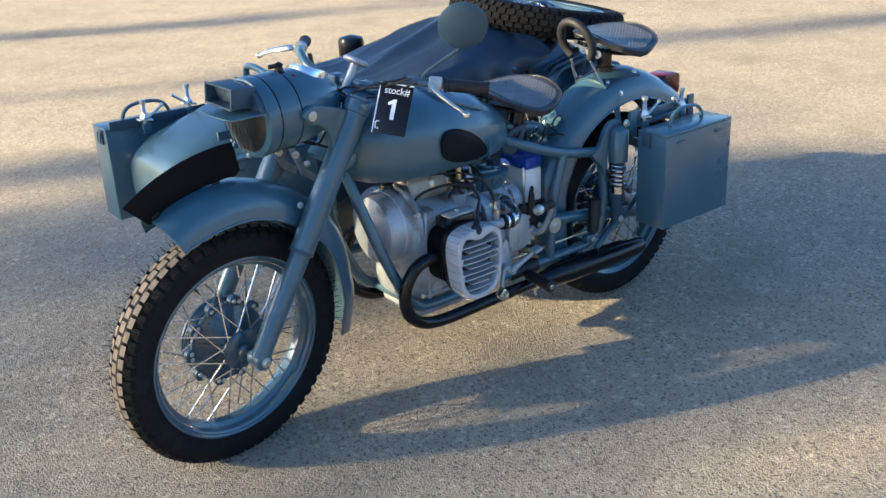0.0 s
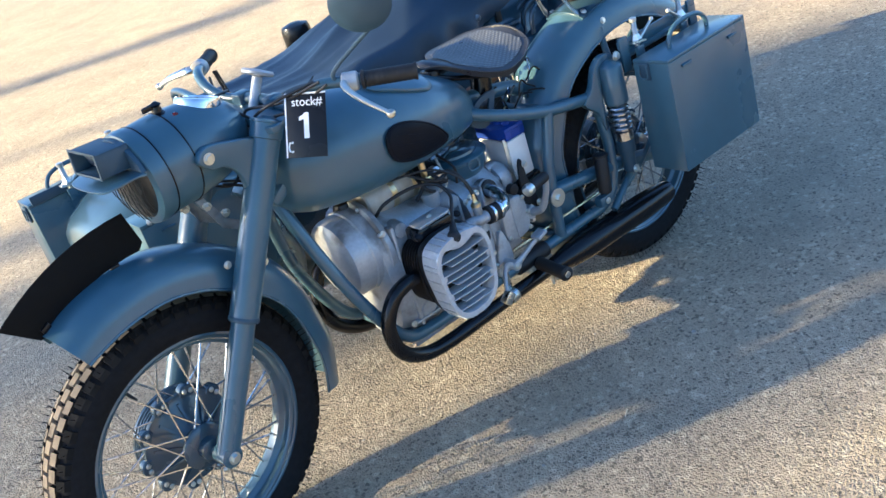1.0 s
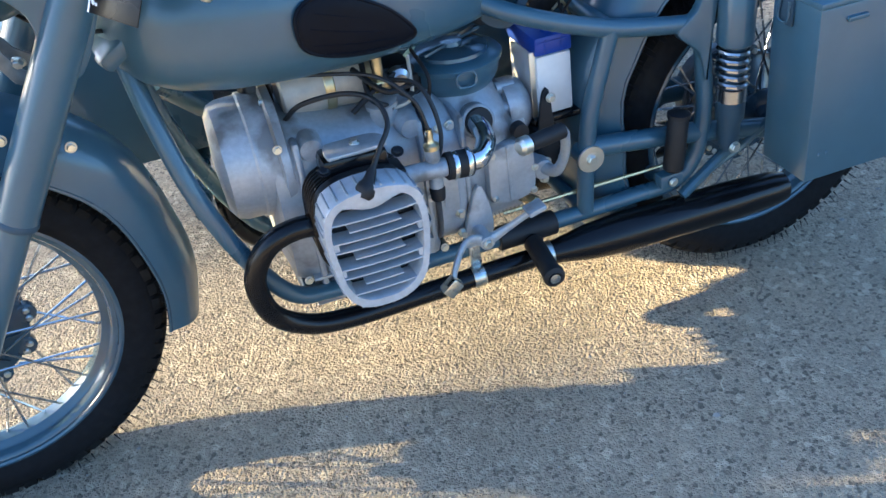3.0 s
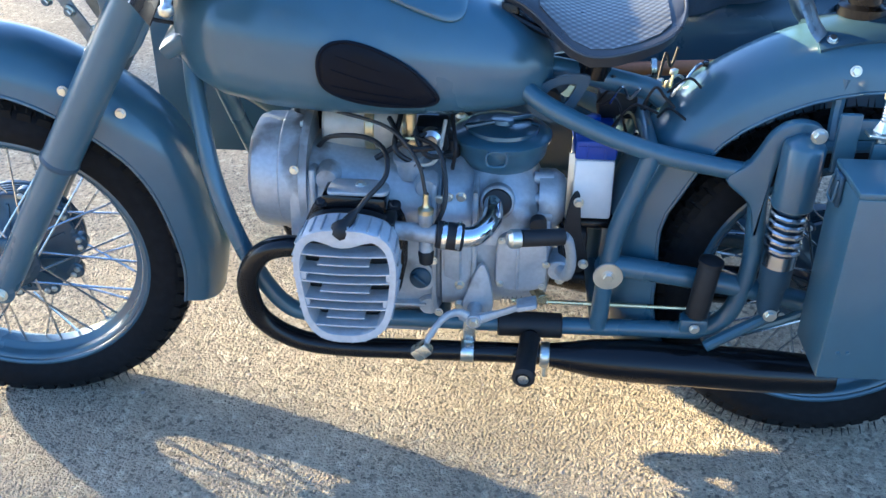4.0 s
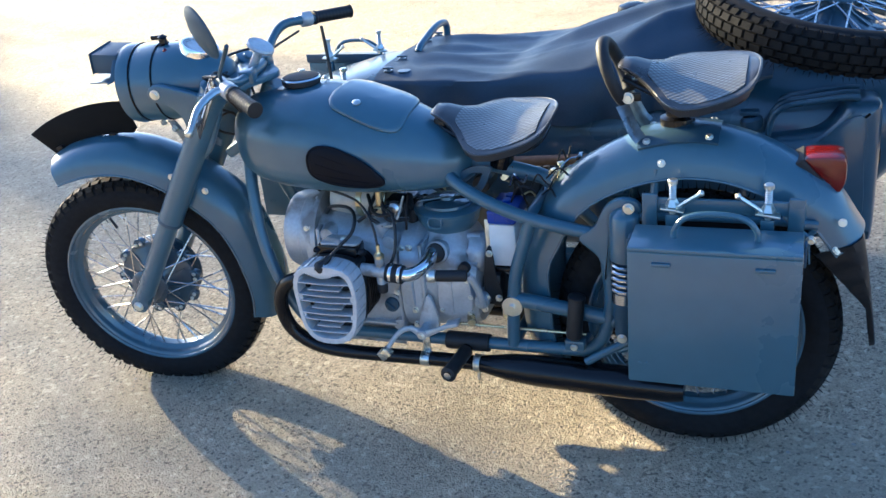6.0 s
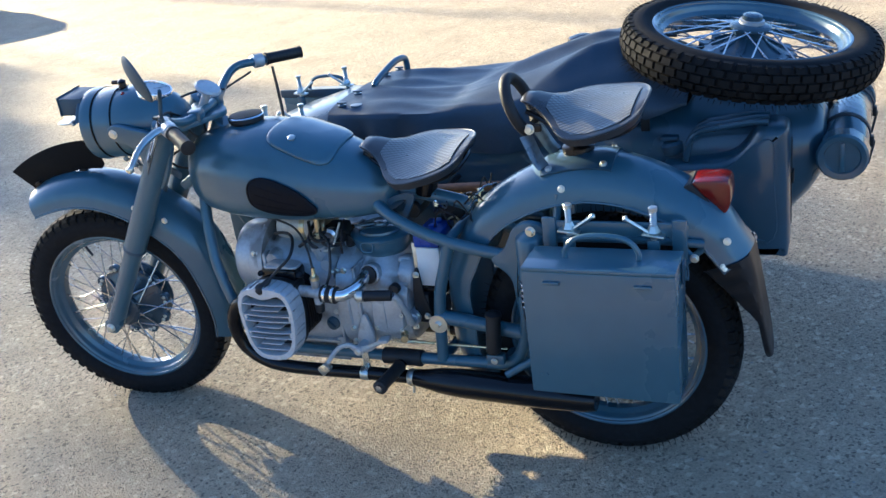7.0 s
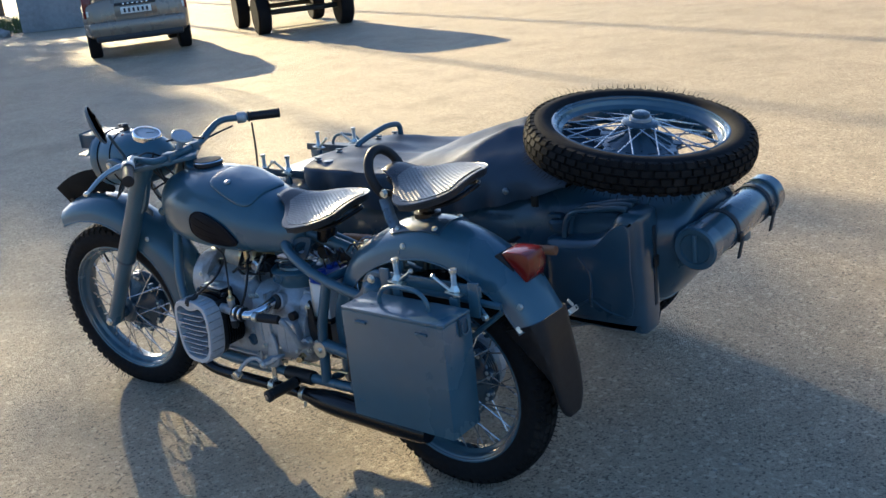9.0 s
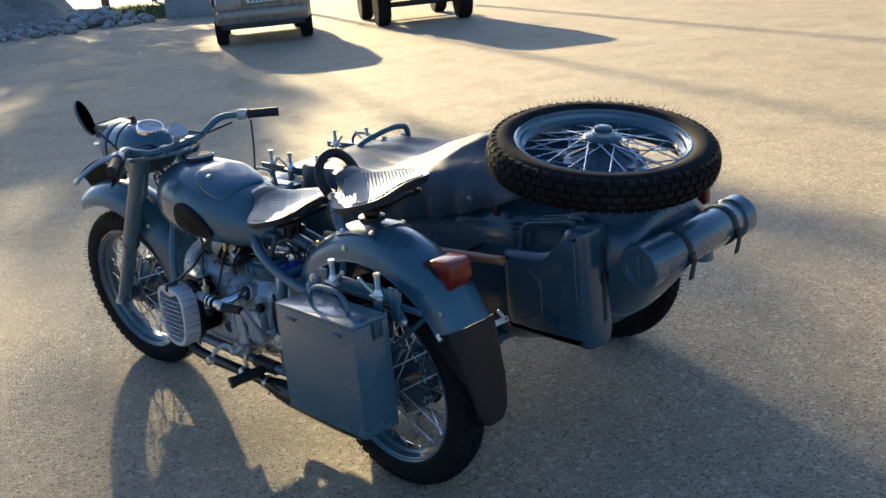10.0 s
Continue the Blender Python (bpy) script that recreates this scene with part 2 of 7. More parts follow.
    L.new(hsum.outputs[0], hole.inputs[0])
    L.new(line.outputs[0], hole.inputs[1])
    b = N.new("ShaderNodeBump")
    b.inputs["Strength"].default_value, b.inputs["Distance"].default_value = 1.0, 0.0055
    L.new(hole.outputs[0], b.inputs["Height"])
    b2 = N.new("ShaderNodeBump")
    b2.inputs["Strength"].default_value, b2.inputs["Distance"].default_value = 0.25, 0.02
    L.new(mid.outputs["Fac"], b2.inputs["Height"])
    L.new(b2.outputs[0], b.inputs["Normal"])
    L.new(b.outputs[0], p.inputs["Normal"])
    return m


ASPHALT = ground_material()


# ---------------------------------------------------------------- building tools
class Geo:
    """Vertices and faces, joined piece by piece."""

    def __init__(self):
        self.v, self.f = [], []

    def add(self, verts, faces):
        n = len(self.v)
        self.v += [tuple(p) for p in verts]
        self.f += [tuple(i + n for i in f) for f in faces]
        return self

    def join(self, other):
        return self.add(other.v, other.f)

    def moved(self, m):
        g = Geo()
        g.v = [tuple(m @ Vector(p)) for p in self.v]
        g.f = list(self.f)
        return g


WORLD = {}          # where each built object stands


def part(name, geo, mat, parent=None, label="", at=None, smooth=35, kind=""):
    """One mesh object, under a thing or under a part."""
    if isinstance(geo, Geo):
        me = bpy.data.meshes.new(name)
        me.from_pydata(geo.v, [], geo.f)
        me.validate()
        bm = bmesh.new()
        bm.from_mesh(me)
        bmesh.ops.recalc_face_normals(bm, faces=bm.faces)
        bm.to_mesh(me)
        bm.free()
        me.materials.append(mat)
        if smooth:
            me.polygons.foreach_set("use_smooth", [True] * len(me.polygons))
            me.set_sharp_from_angle(angle=radians(smooth))
        me.update()
    else:
        me = geo
    ob = new(name, me)
    at = at or Matrix.Identity(4)
    WORLD[ob.name] = at
    if parent:
        ob.parent = parent
        ob.matrix_parent_inverse = WORLD[parent.name].inverted()
    ob.matrix_basis = at
    return tagged(ob, label, kind=kind)


def thing(name, at, label, category, group=""):
    ob = new(name)
    ob.empty_display_size = 0.1
    m = Matrix.Translation(at) if not isinstance(at, Matrix) else at
    ob.matrix_basis = m
    WORLD[ob.name] = m
    return tagged(ob, label, category, group)


def curve_points(pts, steps=6, closed=False):
    """A smooth line through the points."""
    P = [Vector(p) for p in pts]
    n = len(P)
    if n < 3:
        return P
    out = []
    for i in range(n if closed else n - 1):
        p1, p2 = P[i], P[(i + 1) % n]
        p0 = P[(i - 1) % n] if closed or i else p1 * 2 - p2
        p3 = P[(i + 2) % n] if closed or i + 2 < n else p2 * 2 - p1
        for k in range(steps):
            t = k / steps
            out.append(0.5 * ((2 * p1) + (p2 - p0) * t + (2 * p0 - 5 * p1 + 4 * p2 - p3) * t * t + (3 * p1 - p0 - 3 * p2 + p3) * t ** 3))
    if not closed:
        out.append(P[-1])
    return out


def tube(pts, r, n=12, closed=False, steps=6, flat=1.0):
    """A round bar along a smooth line; r may be a list, one for each given point."""
    line = curve_points(pts, steps, closed)
    m = len(line)
    if isinstance(r, (list, tuple)):
        radii = [r[min(int(i * (len(r) - 1) / (m - 1)), len(r) - 2)] * (1 - (i * (len(r) - 1) / (m - 1)) % 1) + r[min(int(i * (len(r) - 1) / (m - 1)) + 1, len(r) - 1)] * ((i * (len(r) - 1) / (m - 1)) % 1)
                 if i < m - 1 else r[-1] for i in range(m)]
    else:
        radii = [r] * m
    g = Geo()
    side = None
    rings = []
    for i, p in enumerate(line):
        a = line[(i - 1) % m] if closed or i else p
        b = line[(i + 1) % m] if closed or i < m - 1 else p
        t = (b - a).normalized()
        if side is None:
            side = t.orthogonal().normalized()
        side = (side - t * side.dot(t)).normalized()
        up = t.cross(side)
        rings.append([p + radii[i] * (math.cos(2 * math.pi * k / n) * side + flat * math.sin(2 * math.pi * k / n) * up) for k in range(n)])
    return loft(rings, closed_line=closed)


def loft(rings, caps=True, closed_line=False, closed_ring=True):
    g = Geo()
    n = len(rings[0])
    m = len(rings)
    verts = [p for ring in rings for p in ring]
    faces = []
    for i in range(m if closed_line else m - 1):
        for k in range(n if closed_ring else n - 1):
            a, b = i * n + k, i * n + (k + 1) % n
            c, d = ((i + 1) % m) * n + (k + 1) % n, ((i + 1) % m) * n + k
            faces.append((a, b, c, d))
    if caps and not closed_line and closed_ring:
        faces += [tuple(range(n))[::-1], tuple(range((m - 1) * n, m * n))]
    return g.add(verts, faces)


def frame_of(a, b):
    """A pose at a whose z points to b."""
    z = (Vector(b) - Vector(a)).normalized()
    return Matrix.Translation(a) @ z.to_track_quat("Z", "Y").to_matrix().to_4x4()


def lathe(profile, a=(0, 0, 0), b=(0, 0, 1), n=24):
    """A turned body: (radius, height along the line from a to b)."""
    m = frame_of(a, b)
    rings = [[m @ Vector((max(r, 1e-4) * math.cos(2 * math.pi * k / n), max(r, 1e-4) * math.sin(2 * math.pi * k / n), h)) for k in range(n)] for r, h in profile]
    return loft(rings)


def rod(a, b, r, n=12):
    d = (Vector(b) - Vector(a)).length
    return lathe([(r * 0.9, 0), (r, min(0.1 * d, 0.1 * r)), (r, d - min(0.1 * d, 0.1 * r)), (r * 0.9, d)], a, b, n)


def block(size, at=(0, 0, 0), bevel=0.003, turn=None):
    """A box with rounded edges."""
    bm = bmesh.new()
    bmesh.ops.create_cube(bm, size=1)
    bmesh.ops.scale(bm, vec=size, verts=bm.verts)
    if bevel:
        bmesh.ops.bevel(bm, geom=list(bm.edges), offset=min(bevel, 0.45 * min(size)), segments=2, affect="EDGES", profile=0.5)
    m = Matrix.Translation(at) @ (turn or Matrix.Identity(4))
    g = Geo()
    bm.verts.index_update()
    g.add([m @ v.co for v in bm.verts], [tuple(v.index for v in f.verts) for f in bm.faces])
    bm.free()
    return g


def prism(outline, thick, m=None, bevel=0.0):
    """A flat plate: an outline in x and y, thick along z (centred)."""
    bm = bmesh.new()
    vs = [bm.verts.new((x, y, -thick / 2)) for x, y in outline]
    f = bm.faces.new(vs)
    out = bmesh.ops.extrude_face_region(bm, geom=[f])
    bmesh.ops.translate(bm, vec=(0, 0, thick), verts=[e for e in out["geom"] if isinstance(e, bmesh.types.BMVert)])
    bmesh.ops.recalc_face_normals(bm, faces=bm.faces)
    if bevel:
        rim = [e for e in bm.edges if len(e.link_faces) == 2 and e.calc_face_angle(0) > 1.0 and abs(e.verts[0].co.z - e.verts[1].co.z) < 1e-6]
        bmesh.ops.bevel(bm, geom=rim, offset=bevel, segments=2, affect="EDGES", profile=0.5)
    m = m or Matrix.Identity(4)
    g = Geo()
    bm.verts.index_update()
    g.add([m @ v.co for v in bm.verts], [tuple(v.index for v in f.verts) for f in bm.faces])
    bm.free()
    return g


# x and y of an outline laid into the upright plane of the bike: x back, z up, thickness across
UPRIGHT = Matrix(((1, 0, 0, 0), (0, 0, 1, 0), (0, 1, 0, 0), (0, 0, 0, 1)))


def upright(y):
    return Matrix.Translation((0, y, 0)) @ UPRIGHT


def rounded(points, steps=5):
    return [(p.x, p.y) for p in curve_points([(x, y, 0) for x, y in points], steps, closed=True)]


_bolt = {}


def bolt(parent, at, way, r=0.009, h=0.006, mat=None, name="bolt"):
    """A hexagonal head on a washer; all of one size share a mesh."""
    mat = mat or ZINC
    key = (round(r, 4), round(h, 4), mat.name)
    m = frame_of(at, Vector(at) + Vector(way))
    if key not in _bolt:
        g = lathe([(r * 1.35, 0), (r * 1.35, 0.0015), (r * 1.3, 0.002)], n=16)
        g.join(lathe([(r, 0.002), (r, h * 0.85), (r * 0.85, h)], n=6))
        ob = part(name, g, mat, parent, at=m, smooth=30)
        _bolt[key] = ob.data
        return ob
    return part(name, _bolt[key], mat, parent, at=m)


# ---------------------------------------------------------------- ground
def build_ground():
    g = Geo()
    xs = [-900, -300, -100, -40, -20, -10, -5, 0, 5, 10, 20, 40, 100, 300, 900]
    n = len(xs)
    g.add([(x, y, 0) for y in xs for x in xs], [(j * n + i, j * n + i + 1, (j + 1) * n + i + 1, (j + 1) * n + i) for j in range(n - 1) for i in range(n - 1)])
    ob = part("ground", g, ASPHALT, smooth=0)
    tagged(ob, "old dusty grey asphalt yard with grit and hairline cracks", "ground", kind="structure")
    rnd = random.Random(4)
    g = Geo()
    for _ in range(2600):
        x, y, r = rnd.uniform(-3, 5), rnd.uniform(-2.5, 3), rnd.uniform(0.0012, 0.0035) * (2.2 if rnd.random() < 0.03 else 1)
        a = rnd.uniform(0, 6.28)
        vs = [(x + r * math.cos(a + k * 1.57) * rnd.uniform(0.6, 1.2), y + r * math.sin(a + k * 1.57) * rnd.uniform(0.6, 1.2), 0.0) for k in range(4)] + [(x, y, r * rnd.uniform(0.5, 1.0))]
        g.add(vs, [(0, 1, 4), (1, 2, 4), (2, 3, 4), (3, 0, 4)])
    for _ in range(140):
        x, y, r = rnd.uniform(-3, 5), rnd.uniform(-2.5, 3), rnd.uniform(0.004, 0.008)
        a = rnd.uniform(0, 6.28)
        vs = [(x + r * math.cos(a + k * 1.257) * rnd.uniform(0.7, 1.2), y + r * math.sin(a + k * 1.257) * rnd.uniform(0.7, 1.2), 0.0) for k in range(5)] + [(x, y, r * rnd.uniform(0.4, 0.8))]
        g.add(vs, [(k, (k + 1) % 5, 5) for k in range(5)])
    tagged(part("gravel", g, STONE_PALE, smooth=0), "loose pale grit scattered over the asphalt", "gravel", kind="stuff")
    g = Geo()
    for _ in range(90):
        x, y, a, s, w = rnd.uniform(-3, 5), rnd.uniform(-2.5, 3), rnd.uniform(0, 6.28), rnd.uniform(0.008, 0.022), rnd.uniform(0.0008, 0.0018)
        u, v, bend = Vector((math.cos(a), math.sin(a), 0)), Vector((-math.sin(a), math.cos(a), 0)), rnd.uniform(-0.3, 0.3) * s
        p, q, r = Vector((x, y, 0)) - u * s, Vector((x, y, 0.002)) + v * bend, Vector((x, y, 0)) + u * s
        g.add([p - v * w, p + v * w, q - v * w, q + v * w, r - v * w, r + v * w, q + Vector((0, 0, w * 1.5))], [(0, 2, 6), (0, 6, 1), (1, 6, 3), (2, 4, 6), (4, 5, 6), (5, 3, 6)])
    tagged(part("straw", g, STRAW, smooth=0), "dry straw bits strewn over the asphalt", "straw", kind="stuff")


STRAW = material("dry straw", (0.55, 0.50, 0.36), 0.7, vary=0.3, grain=30, patch=2)
STONE_PALE = material("pale grit", (0.30, 0.28, 0.25), 0.85, vary=0.4, grain=30, patch=2)
build_ground()

# ---------------------------------------------------------------- the motorcycle
R_TYRE = 0.345
FRONT, REAR = Vector((0.0, 0.0, 0.337)), Vector((1.592, -0.008, 0.338))
AXIS = Vector((0.515, 0, 0.857)).normalized()
STEER_AT = Vector((0.47, 0, 0.97))
STEER = Matrix.Translation((0, -0.018, 0)) @ Matrix.Translation(STEER_AT) @ Matrix.Rotation(0.15, 4, AXIS) @ Matrix.Translation(-STEER_AT)

bike = thing("motorcycle", (0.8, 0, 0), "blue-grey military motorcycle with boxer engine, parked on asphalt", "motorcycle")


def tyre_geo():
    """Carcass with a rounded section; the wheel's axle lies along y."""
    prof = [(-0.030, 0.250), (-0.044, 0.262), (-0.053, 0.285), (-0.052, 0.308), (-0.043, 0.325), (-0.026, 0.3345), (0, 0.338),
            (0.026, 0.3345), (0.043, 0.325), (0.052, 0.308), (0.053, 0.285), (0.044, 0.262), (0.030, 0.250), (0, 0.246)]
    n = 72
    rings = [[(r * math.cos(2 * math.pi * k / n), y, r * math.sin(2 * math.pi * k / n)) for y, r in prof] for k in range(n)]
    return loft(rings, closed_line=True)


def tread_geo():
    """Staggered rows of brick-like blocks, shoulder lugs and side knobs."""
    g = Geo()
    across = {0: (-0.049, -0.034), 1: (-0.0315, -0.0135), 2: (-0.0105, 0.0105), 3: (0.0135, 0.0315), 4: (0.034, 0.049)}

    def radius(y):
        y = abs(y)
        return 0.338 - 0.0045 * (y / 0.026) ** 2 if y < 0.03 else 0.332 - (y - 0.03) * 0.30 - ((y - 0.03) / 0.022) ** 3 * 0.012

    n = 60
    for k, (y0, y1) in across.items():
        for i in range(n):
            a = 2 * math.pi * (i + 0.5 * (k % 2)) / n
            w = 2 * math.pi / n * (0.43 if 0 < k < 4 else 0.37)
            low, high = -0.004, 0.0085
            vs = []
            for h, s in ((low, 1.0), (high, 0.88)):
                for da, y in ((-w, y0), (w, y0), (w, y1), (-w, y1)):
                    ym = (y0 + y1) / 2 + (y - (y0 + y1) / 2) * s
                    r = radius(ym) + h
                    vs.append((r * math.cos(a + da * s), ym, r * math.sin(a + da * s)))
            g.add(vs, [(0, 1, 2, 3), (4, 5, 6, 7), (0, 1, 5, 4), (1, 2, 6, 5), (2, 3, 7, 6), (3, 0, 4, 7)])
    return g


def whisker_geo():
    """The moulding hairs of a new tyre."""
    g = Geo()
    rnd = random.Random(9)
    for s in (-1, 1):
        for i in range(120):
            a = 2 * math.pi * (i + rnd.uniform(-0.2, 0.2)) / 120
            l = rnd.uniform(0.014, 0.025)
            y0, r0 = s * 0.048, 0.332
            da, dy = rnd.uniform(-0.01, 0.01), s * l * rnd.uniform(0.2, 0.7)
            p = Vector((r0 * math.cos(a), y0, r0 * math.sin(a)))
            q = Vector(((r0 + l) * math.cos(a + da), y0 + dy, (r0 + l) * math.sin(a + da)))
            side = Vector((-math.sin(a), 0, math.cos(a))) * 0.0016
            up = Vector((0, 0.0016, 0))
            g.add([p + side, p - side, p + up, q], [(0, 1, 3), (1, 2, 3), (2, 0, 3), (0, 2, 1)])
    return g


def rim_geo():
    half = [(0.0, 0.228), (0.012, 0.229), (0.016, 0.233), (0.019, 0.240), (0.023, 0.243), (0.033, 0.244), (0.037, 0.247), (0.039, 0.252), (0.043, 0.253), (0.0455, 0.257), (0.044, 0.262), (0.040, 0.264)]
    prof = [(-y, r) for y, r in half[::-1]] + half[1:] + [(0.036, 0.256), (0.020, 0.250), (0.014, 0.236), (-0.014, 0.236), (-0.020, 0.250), (-0.036, 0.256)]
    n = 72
    rings = [[(r * math.cos(2 * math.pi * k / n), y, r * math.sin(2 * math.pi * k / n)) for y, r in prof] for k in range(n)]
    return loft(rings, closed_line=True)


def hub_geo():
    """A small spoke flange on one side, a wide finned brake drum on the other."""
    g = lathe([(0.018, -0.082), (0.026, -0.078), (0.027, -0.058), (0.052, -0.054), (0.056, -0.050), (0.056, -0.044), (0.046, -0.040), (0.042, -0.022), (0.052, -0.012), (0.080, 0.002), (0.098, 0.008),
               (0.106, 0.013), (0.114, 0.014), (0.116, 0.018), (0.116, 0.024), (0.108, 0.027), (0.108, 0.060), (0.114, 0.063), (0.114, 0.070), (0.095, 0.077), (0.040, 0.082), (0.020, 0.088)], (0, 0, 0), (0, 1, 0), 48)
    for k in range(3):
        y = 0.034 + 0.009 * k
        g.join(lathe([(0.107, 0.0), (0.113, 0.001), (0.113, 0.004), (0.107, 0.005)], (0, y, 0), (0, 1, 0), 48))
    return g


def hub_stud_geo():
    """Bright nuts in pairs round the drum's flange."""
    g = Geo()
    for k in range(20):
        a = 2 * math.pi * (k // 2) / 10 + (0.07 if k % 2 else -0.07)
        c, d = 0.116 * math.cos(a), 0.116 * math.sin(a)
        g.join(lathe([(0.0062, 0.0), (0.0062, 0.004), (0.004, 0.006)], (c, 0.012, d), (c, -1, d), 8))
    return g


MESH = {}


def build_wheel(name, parent, m, label="", colour=None, level_thing=False):
    """Rim with tyre, tread, hub and forty spokes. The axle lies along y."""
    colour = colour or PAINT
    def get(key, make, mat, smooth):
        if key not in MESH:
            me = part(key, make(), mat, smooth=smooth)
            MESH[key] = me.data
            bpy.data.objects.remove(me)
        return MESH[key]
    if level_thing:
        base = parent
        part("rim", get("rim", rim_geo, GLOSS, 40), GLOSS, base, at=m)
    else:
        base = part(name, get("rim", rim_geo, GLOSS, 40), GLOSS, parent, label, at=m)
    part("tyre", get("tyre", tyre_geo, TYRE, 50), TYRE, base, "black block-tread tyre", at=m)
    if name != "front_wheel":
        part("tread", get("tread", tread_geo, TREAD, 0), TREAD, base, at=m, kind="stuff")
    else:
        # the front wheel carries road dust on the outer faces of its blocks
        worn = get("dusty_tread", tread_geo, TREAD, 0)
        if len(worn.materials) < 2:
            worn.materials.append(TREAD_DUST)
            for f in worn.polygons:
                if math.hypot(f.center.x, f.center.z) > 0.338:
                    f.material_index = 1
        part("tread", worn, TREAD, base, at=m, kind="stuff")
    part("moulding_hairs", get("moulding_hairs", whisker_geo, TYRE, 0), TYRE, base, at=m, kind="stuff")
    part("hub", get("hub", hub_geo, HUB_PAINT, 40), HUB_PAINT, base, at=m)
    lobe = get("hub_lobe", lambda: lathe([(0.019, -0.006), (0.020, 0.0), (0.020, 0.010), (0.017, 0.013)], (0.112, 0.024, 0), (0.112, -1, 0), 14), HUB_PAINT, 40)
    rib = get("hub_rib", lambda: prism([(0.040, -0.030), (0.050, -0.018), (0.098, 0.004), (0.098, 0.014), (0.040, 0.014)], 0.006), HUB_PAINT, 40)
    for k in range(10):
        part("hub_lobe", lobe, HUB_PAINT, base, at=m @ Matrix.Rotation(-0.2 * math.pi * k, 4, "Y"))
        part("hub_rib", rib, HUB_PAINT, base, at=m @ Matrix.Rotation(-0.2 * math.pi * k - 0.3, 4, "Y"))
    if not level_thing:
        part("hub_nuts", get("hub_nuts", hub_stud_geo, ZINC, 30), ZINC, base, at=m, kind="stuff")
    if not level_thing:
        part("axle", get("axle_bar", lambda: lathe([(0.011, -0.125), (0.013, -0.12), (0.013, -0.112), (0.009, -0.11), (0.009, 0.11), (0.013, 0.112), (0.011, 0.125)], (0, 0, 0), (0, 1, 0), 10), STEEL, 30), STEEL, base, at=m)
    part("valve", get("valve", lambda: rod((0.228 * math.cos(2.0), 0, 0.228 * math.sin(2.0)), (0.190 * math.cos(2.0), 0.0, 0.190 * math.sin(2.0)), 0.004, 8), RUBBER, 30), RUBBER, base, at=m)
    if "spoke" not in MESH:
        g = tube([(0, 0, 0), (0, 0, 0.06), (0, 0, 1.0)], 0.0024, 6, steps=1)
        me = part("spoke", g, STEEL)
        MESH["spoke"] = me.data
        bpy.data.objects.remove(me)
    for k in range(40):
        near = k % 2
        a = 2 * math.pi * k / 40
        turn = 0.62 if (k // 2) % 2 else -0.62
        y, r = (-0.047, 0.053) if near else (0.016, 0.118)
        if not near:
            turn *= 0.55
        p = Vector((r * math.cos(a + turn), y, r * math.sin(a + turn)))
        q = Vector((0.229 * math.cos(a), -0.006 if near else 0.006, 0.229 * math.sin(a)))
        part("spoke", MESH["spoke"], STEEL, base, at=m @ frame_of(p, q) @ Matrix.Diagonal((1, 1, (q - p).length, 1)))
    return base


front_wheel = build_wheel("front_wheel", bike, STEER @ Matrix.Translation(FRONT + Vector((0, 0, 0.004))) @ Matrix.Scale(1.022, 4), "spoked front wheel with black block tyre")
rear_wheel = build_wheel("rear_wheel", bike, Matrix.Translation(REAR) @ Matrix.Rotation(0.4, 4, "Y"), "spoked rear wheel with black block tyre")


def fender_geo(centre, spans, half, side_r, thick=0.003, n=44, edge_bulge=0.004):
    """A mudguard: crown radius by angle, curved across; angles in degrees from the rear, up and over."""
    rings_o, rings_i = [], []
    a0, a1 = spans[0][0], spans[-1][0]
    for i in range(n + 1):
        deg = a0 + (a1 - a0) * i / n
        for (d0, r0, w0, s0), (d1, r1, w1, s1) in zip(spans, spans[1:]):
            if d0 <= deg <= d1:
                t = (deg - d0) / (d1 - d0)
                t2 = t * t * (3 - 2 * t)
                crown, w, sr = r0 + (r1 - r0) * t2, w0 + (w1 - w0) * t2, s0 + (s1 - s0) * t2
                break
        a = radians(deg)
        for rings, off in ((rings_o, 0.0), (rings_i, thick)):
            ring = []
            for k in range(17):
                u = -1 + 2 * k / 16
                ph = u * math.pi / 2
                y = (w - off) * math.sin(ph) ** 1 if abs(u) < 1 else (w - off) * u
                r = sr + (crown - off - sr) * max(math.cos(ph), 0) ** 0.75
                if abs(u) > 0.99:
                    y = (w + edge_bulge - off) * u
                ring.append((centre.x + r * math.cos(a), centre.y + y, centre.z + r * math.sin(a)))
            rings.append(ring)
    g = Geo()
    m = len(rings_o[0])
    rings = [ro + ri[::-1] for ro, ri in zip(rings_o, rings_i)]
    return loft(rings)


# mudguards: angle, crown radius, half width, radius of the side edge
front_spans = [(-13, 0.412, 0.078, 0.342), (10, 0.426, 0.086, 0.346), (45, 0.460, 0.088, 0.370), (90, 0.480, 0.088, 0.395), (106, 0.478, 0.088, 0.397), (114, 0.472, 0.088, 0.400)]
front_fender = part("front_fender", fender_geo(FRONT, front_spans, 0, 0).moved(STEER), PAINT, bike, "deep valanced front mudguard in blue-grey paint")
rear_spans = [(37, 0.466, 0.091, 0.392), (55, 0.490, 0.094, 0.405), (90, 0.512, 0.096, 0.415), (125, 0.500, 0.096, 0.412), (150, 0.474, 0.095, 0.385), (175, 0.440, 0.092, 0.345), (212, 0.420, 0.088, 0.325)]
rear_fender = part("rear_fender", fender_geo(REAR, rear_spans, 0, 0), PAINT, bike, "deep rear mudguard in blue-grey paint")


